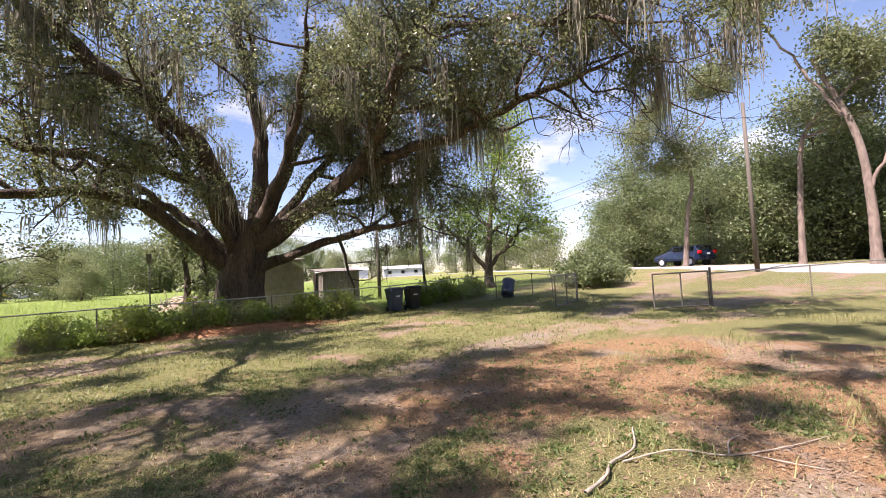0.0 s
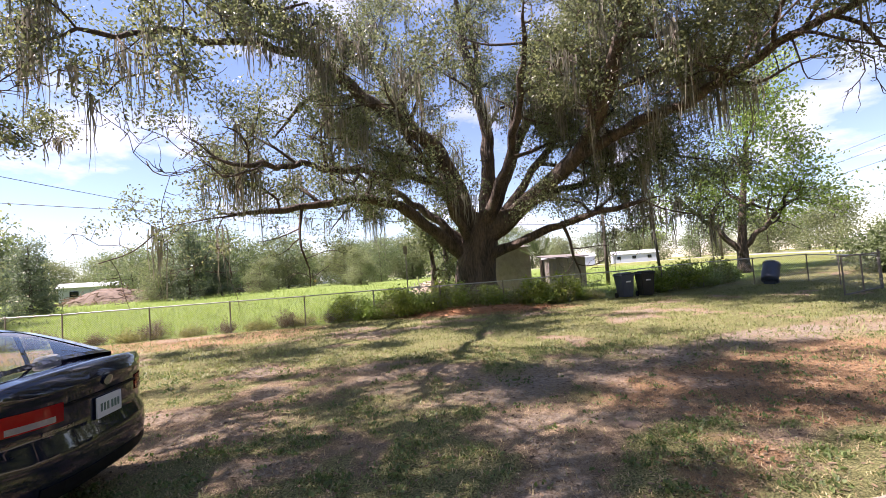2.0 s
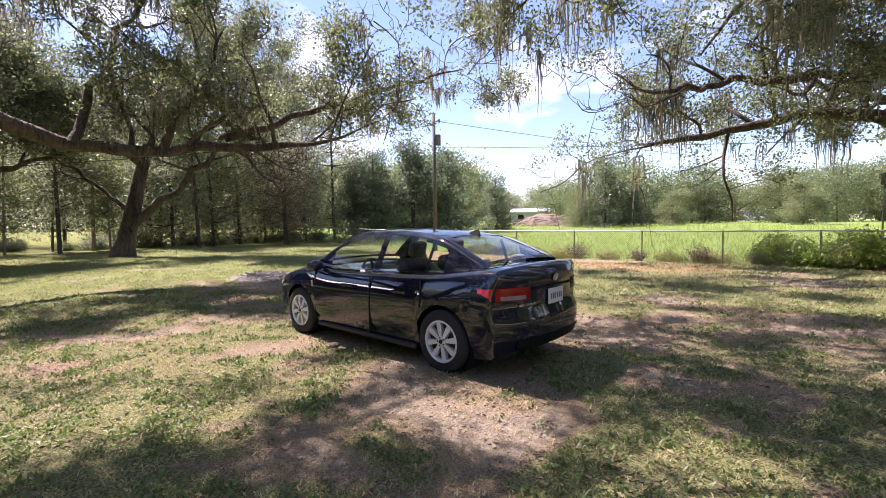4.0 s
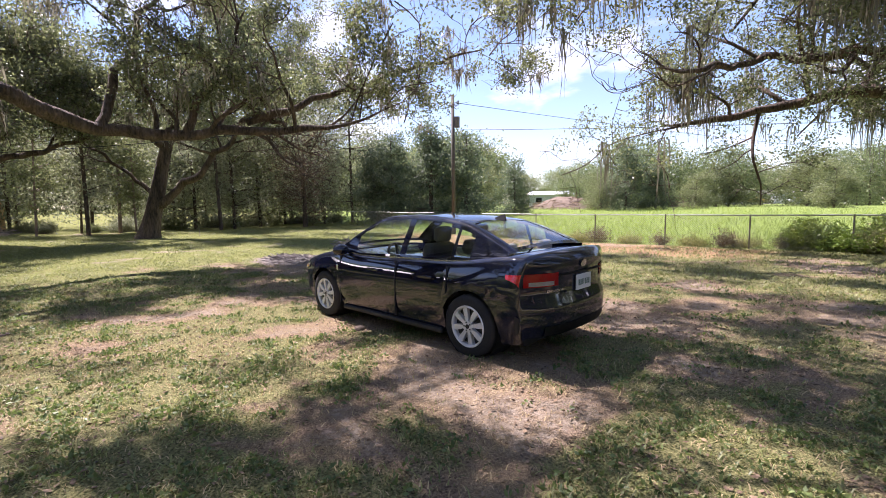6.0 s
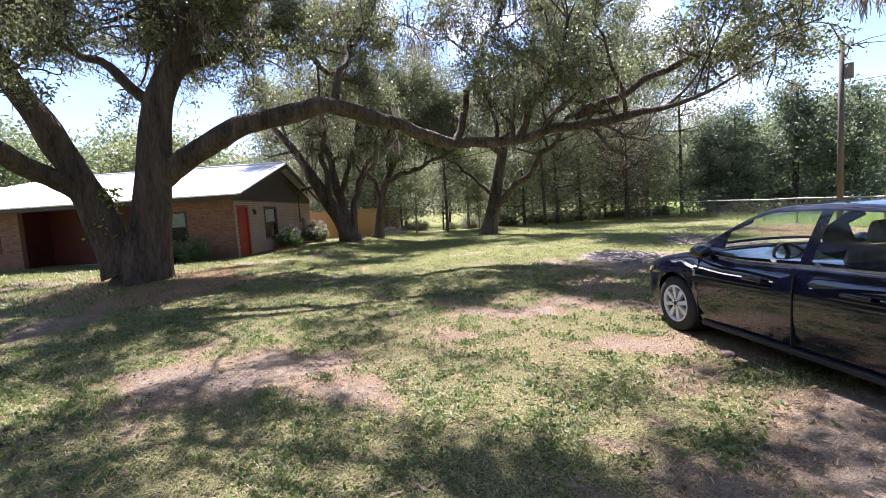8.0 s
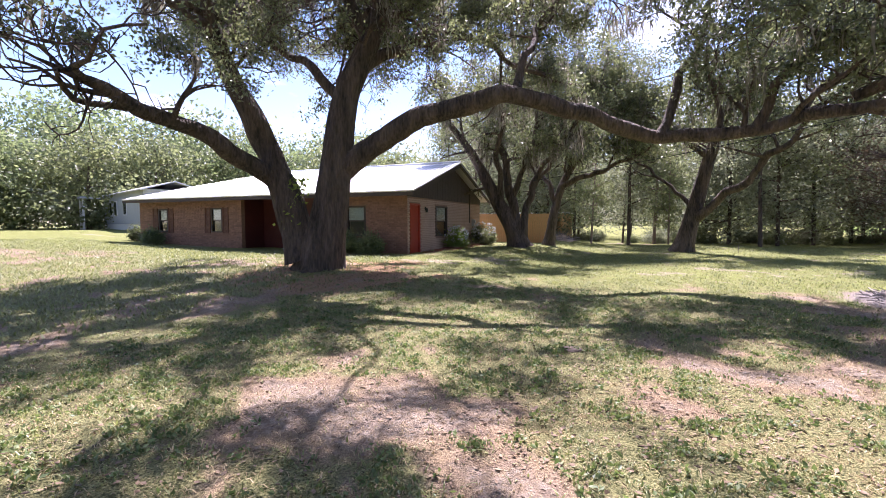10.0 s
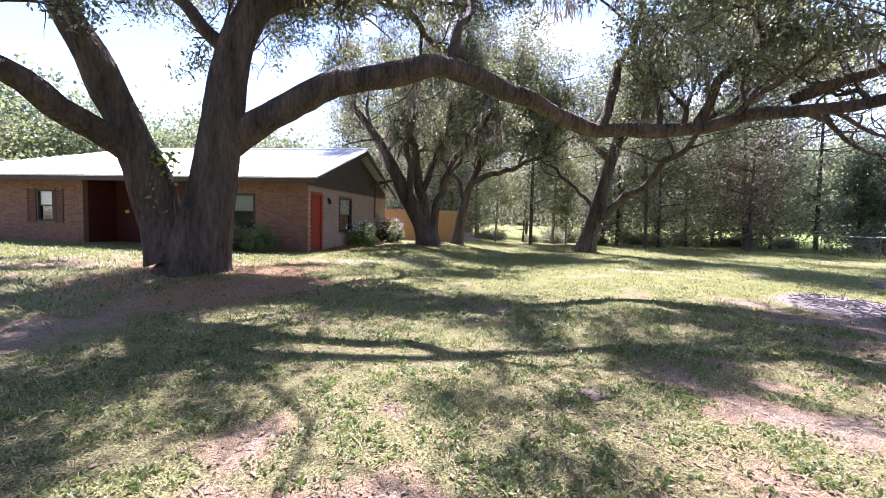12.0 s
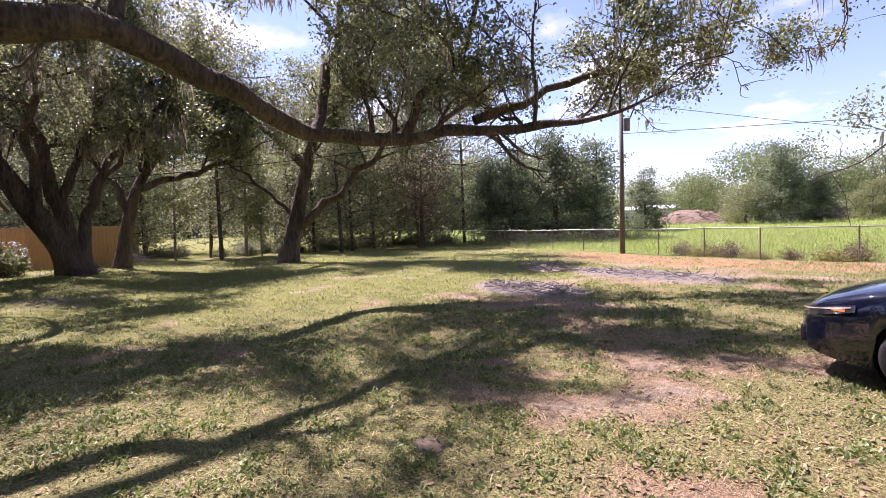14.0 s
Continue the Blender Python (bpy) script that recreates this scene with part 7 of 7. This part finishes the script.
stick_heap("brush_mound", -30.5, 40.2, 4.6, 2.6, 1.25, 420, 171, "broad mound of dirt and dead brush on the field", LITTER, 1.6, 0.03, True, DIRT)
stick_heap("brush_mound", -24.6, 55.3, 2.2, 1.6, 1.3, 160, 172, "small mound of dry brush on the field", LITTER, 1.5, 0.03, True, DIRT)
stick_heap("twig_heap", -16.3, 8.4, 0.9, 0.7, 0.22, 70, 173, "small heap of dead twigs on the lawn", CHIPS, 0.8, 0.016)
stick_heap("wood_chip_patch", -13.4, 5.0, 1.5, 0.8, 0.05, 260, 174, "spread of grey wood chips and twigs on the lawn", CHIPS, 0.3, 0.012, False)
stick_heap("wood_chip_patch", -13.2, 9.2, 2.2, 0.9, 0.05, 260, 175, "spread of grey wood chips beside the twig heap", CHIPS, 0.3, 0.012, False)
stick_heap("straw_bank", 0.6, 18.7, 3.2, 0.8, 0.22, 500, 176, "bank of orange-brown pine straw along the fence", MULCH, 0.35, 0.008, True, MULCH)
stick_heap("brush_heap", -36.0, -4.8, 1.7, 1.2, 0.45, 120, 177, "low heap of brush and leaves beside the shed", CHIPS, 1.0, 0.02)
stick_heap("mulch_bed", -22.8, -7.55, 4.2, 0.5, 0.06, 420, 179, "reddish mulch bed along the foot of the gable wall", RED_MULCH, 0.22, 0.012, True, RED_MULCH)
stick_heap("root_heap", -1.5, 29.5, 1.6, 1.0, 0.7, 120, 178, "dark heap of cut brush behind the fence", CHIPS, 1.2, 0.02)

# a long dead branch on the needles
def branch_on_ground(name, lines, label):
    x0, y0 = lines[0][0][0]
    t = thing(name, pose(x0, y0, ground_z(x0, y0)), label, "branch")
    for pts, r0, r1 in lines:
        p = smooth_line([(x - x0, y - y0, 0.01 + r0 + 0.02 * (i % 2)) for i, (x, y) in enumerate(pts)], 0.06)
        rr = np.linspace(r0, r1, len(p)) * (1 + 0.25 * np.sin(np.arange(len(p)) * 2.1))
        arrays("stem" if r0 > 0.02 else "twig", *tube(p, rr, 7), TWIG, t, smooth=True)


branch_on_ground("fallen_branch", [([(2.31, 3.72), (2.6, 3.80), (2.85, 3.98), (3.2, 4.05), (3.64, 4.44)], 0.016, 0.007),
                                   ([(2.95, 3.95), (3.45, 3.84), (3.75, 3.55), (4.3, 3.35), (4.9, 3.3)], 0.009, 0.004),
                                   ([(3.75, 3.55), (4.0, 3.7), (4.3, 3.75)], 0.009, 0.003),
                                   ([(3.9, 3.45), (3.95, 3.15), (4.1, 2.95)], 0.008, 0.003)], "long crooked dead branch lying on the pine needles")

# a stone, a stake and a dug hole in the lawn
def stone(name, x, y, r, flat, seed, label, mat_):
    rng = random.Random(seed)
    bm = bmesh.new()
    bmesh.ops.create_icosphere(bm, subdivisions=3, radius=r)
    for v in bm.verts:
        v.co *= 1 + 0.25 * (noise.noise(v.co * 2.2 / r + Vector((seed, 0, 0))))
        v.co.z *= flat
    ob = part(name, bm, mat_, None, label, smooth=True)
    ob.location = (x, y, ground_z(x, y) + r * flat * 0.2)
    return tagged(ob, label, "stone")


stone("stone", 1.5, 5.35, 0.11, 0.2, 3, "flat grey stone half sunk in the lawn", DIRT)
stone("stone", -5.3, 3.0, 0.07, 0.6, 4, "small brown lump of earth beside the car", DIRT)
stone("soil_clod", -7.9, -0.7, 0.12, 0.16, 5, "small lump of bare soil in the lawn", DIRT)
stake = thing("stake", settle(-27.6, 4.8), "thin short stake in the lawn", "stake")
part("rod", rod(bmesh.new(), (0, 0, -0.1), (0.02, 0, 0.42), 0.016), RUST_POST, stake)

# ---- small pieces: bricks, grass, litter ----
front_parts = [o for o in house.children if o.name.startswith("front_wall")]
gable_part = [o for o in house.children if o.name.startswith("gable_wall")][0]
brick_course(front_parts[0], "y", HX1, HY0, PORCH0, HZ, EAVE, fwin[:2], BRICK, 0)
brick_course(front_parts[1], "y", HX1, PORCH1, HY1 + 0.012, HZ, EAVE, fwin[2:], BRICK, 300)
brick_course(gable_part, "x", HY1, HX0, HX1, HZ, EAVE - 0.24, [gdoor, gwin], STUCCO, 0)


def blades(name, n, box_, tall, wide, seed, mat_, pick, label, near=None):
    """Short blades on the ground, thick where the cover says so."""
    rng = np.random.RandomState(seed)
    x = box_[0] + (box_[1] - box_[0]) * rng.rand(n)
    y = box_[2] + (box_[3] - box_[2]) * rng.rand(n)
    keep = rng.rand(n) < pick(x, y)
    if near is not None:
        keep &= rng.rand(n) < near(x, y)
    x, y = x[keep], y[keep]
    n = len(x)
    z = height(x, y) - 0.005
    a = rng.rand(n) * 2 * np.pi
    t = tall * (0.4 + 0.9 * rng.rand(n))
    lean = 1.3 * rng.rand(n) + 0.2
    w = wide * (0.6 + 0.8 * rng.rand(n))
    root = np.stack([x, y, z], 1)
    s = np.stack([np.cos(a), np.sin(a), np.zeros(n)], 1) * w[:, None]
    d = np.stack([-np.sin(a) * lean * t * 0.6, np.cos(a) * lean * t * 0.6, t * 0.65], 1)
    e = np.stack([-np.sin(a) * lean * t * 1.3, np.cos(a) * lean * t * 1.3, t * (1.0 - 0.25 * lean)], 1)
    v = np.stack([root - s, root + s, root + d + s * 0.7, root + d - s * 0.7, root + e], 1).reshape(-1, 3)
    b = (np.arange(n) * 5)[:, None]
    me = bpy.data.meshes.new(name)
    quads, tris = b + [0, 1, 2, 3], b + [3, 2, 4]
    tri = np.concatenate([b + [0, 1, 2], b + [0, 2, 3], tris], 1).reshape(-1, 3)
    ob = new(name, put_mesh(me, v, tri))
    me.materials.append(mat_)
    return tagged(ob, label, "grass", kind="stuff")


def close_by(x, y):
    """Thicker beside the walked line."""
    d = np.minimum(np.hypot(x - 0, y - 1), np.hypot(x + 4.0, y + 1.0))
    d = np.minimum(d, np.hypot(x + 2.0, y - 0.5))
    return np.clip(1.25 - d / 12, 0.12, 1)


def grassy(x, y):
    g, s, l, u, c = cover(x, y)
    clump = smooth01((value_noise(x, y, 0.22, 77) - 0.35) / 0.3)
    return np.clip(g * clump + 0.04, 0, 1) * (1 - 0.85 * s) * (1 - c)


def littered(x, y):
    g, s, l, u, c = cover(x, y)
    return np.clip(0.25 + 0.75 * l, 0, 1) * (1 - u)


blades("dry_grass", 230000, (-13, 9, -6, 10), 0.032, 0.0042, 207, STRAW, lambda x, y: np.clip(0.75 - 0.6 * cover(x, y)[1] - 0.4 * cover(x, y)[2], 0.1, 1), "dry straw-coloured lawn grass", close_by)
blades("lawn_grass", 560000, (-15, 9, -7, 11), 0.042, 0.0055, 201, GRASS, grassy, "short patchy lawn grass", close_by)
blades("field_grass", 60000, (-36, 14, 15.8, 40), 0.35, 0.008, 202, FIELD, lambda x, y: smooth01((y - fence_line(x) - 0.2) / 0.5) * np.clip(1.2 - (y - 16) / 22, 0.1, 1), "tall green field grass beyond the fence")
blades("fence_weeds", 26000, (-36, 14, 13.5, 22), 0.5, 0.006, 203, TALL_GRASS, lambda x, y: np.exp(-((y - fence_line(x) - 0.15) / 0.35) ** 2) * smooth01((value_noise(x, y, 1.3, 5) - 0.25) / 0.4), "straw-coloured weeds along the fence")
blades("drive_weeds", 22000, (3, 16, -2, 9), 0.16, 0.004, 204, TALL_GRASS, lambda x, y: smooth01((value_noise(x, y, 1.2, 8) - 0.45) / 0.3) * smooth01((x - 2.5) / 3), "sparse dry grass tufts on the sandy verge")


def litter_bits(name, n, box_, size, seed, mat_, pick, label):
    rng = np.random.RandomState(seed)
    x = box_[0] + (box_[1] - box_[0]) * rng.rand(n)
    y = box_[2] + (box_[3] - box_[2]) * rng.rand(n)
    keep = rng.rand(n) < pick(x, y) * close_by(x, y)
    c = np.stack([x[keep], y[keep], height(x[keep], y[keep]) + 0.012], 1)
    v, f = scatter_leaves(c, 1, 0.0, size, rng, 0.0)
    v = v.reshape(-1, 4, 3)
    mid = v.mean(1, keepdims=True)
    v = mid + (v - mid) * [1, 1, 0.35]
    return tagged(arrays(name, v.reshape(-1, 3), f, mat_), label, "leaf litter", kind="stuff")


blades("fence_side_grass", 90000, (-12, 16, 9, 20), 0.07, 0.009, 209, GRASS, lambda x, y: np.clip(grassy(x, y) + 0.15, 0, 1) * smooth01((fence_line(x) - y) / 0.8), "short green lawn grass along the fence")
blades("house_lawn_grass", 90000, (-17.2, 2, -28, -7), 0.08, 0.012, 208, GRASS, lambda x, y: np.clip(grassy(x, y) + 0.3, 0, 1), "short green lawn grass in front of the house")
blades("far_lawn_grass", 150000, (-35, -9, -8, 15), 0.07, 0.009, 206, GRASS, lambda x, y: grassy(x, y) * smooth01((fence_line(x) - y) / 1.0), "short green lawn grass farther off")
litter_bits("fallen_leaves", 150000, (-14, 9, -7, 11), 0.05, 211, LITTER, littered, "brown fallen oak leaves strewn on the yard")


def weed_leaves(name, n, box_, seed, label):
    """Broad little weed leaves in low rosettes."""
    rng = np.random.RandomState(seed)
    x = box_[0] + (box_[1] - box_[0]) * rng.rand(n)
    y = box_[2] + (box_[3] - box_[2]) * rng.rand(n)
    keep = rng.rand(n) < grassy(x, y) * close_by(x, y)
    c = np.stack([x[keep], y[keep], height(x[keep], y[keep]) + 0.02], 1)
    v, f = scatter_leaves(c, 7, 0.03, 0.042, rng, -0.6, 0.35)
    return tagged(arrays(name, v, f, WEED), label, "weeds", kind="stuff")


WEED = foliage("lawn_weeds", (0.055, 0.09, 0.028), (0.19, 0.245, 0.08), 0.5, 0.35)
weed_leaves("lawn_weeds", 40000, (-13, 8, -6, 10), 221, "low broad-leaved weeds among the lawn grass")
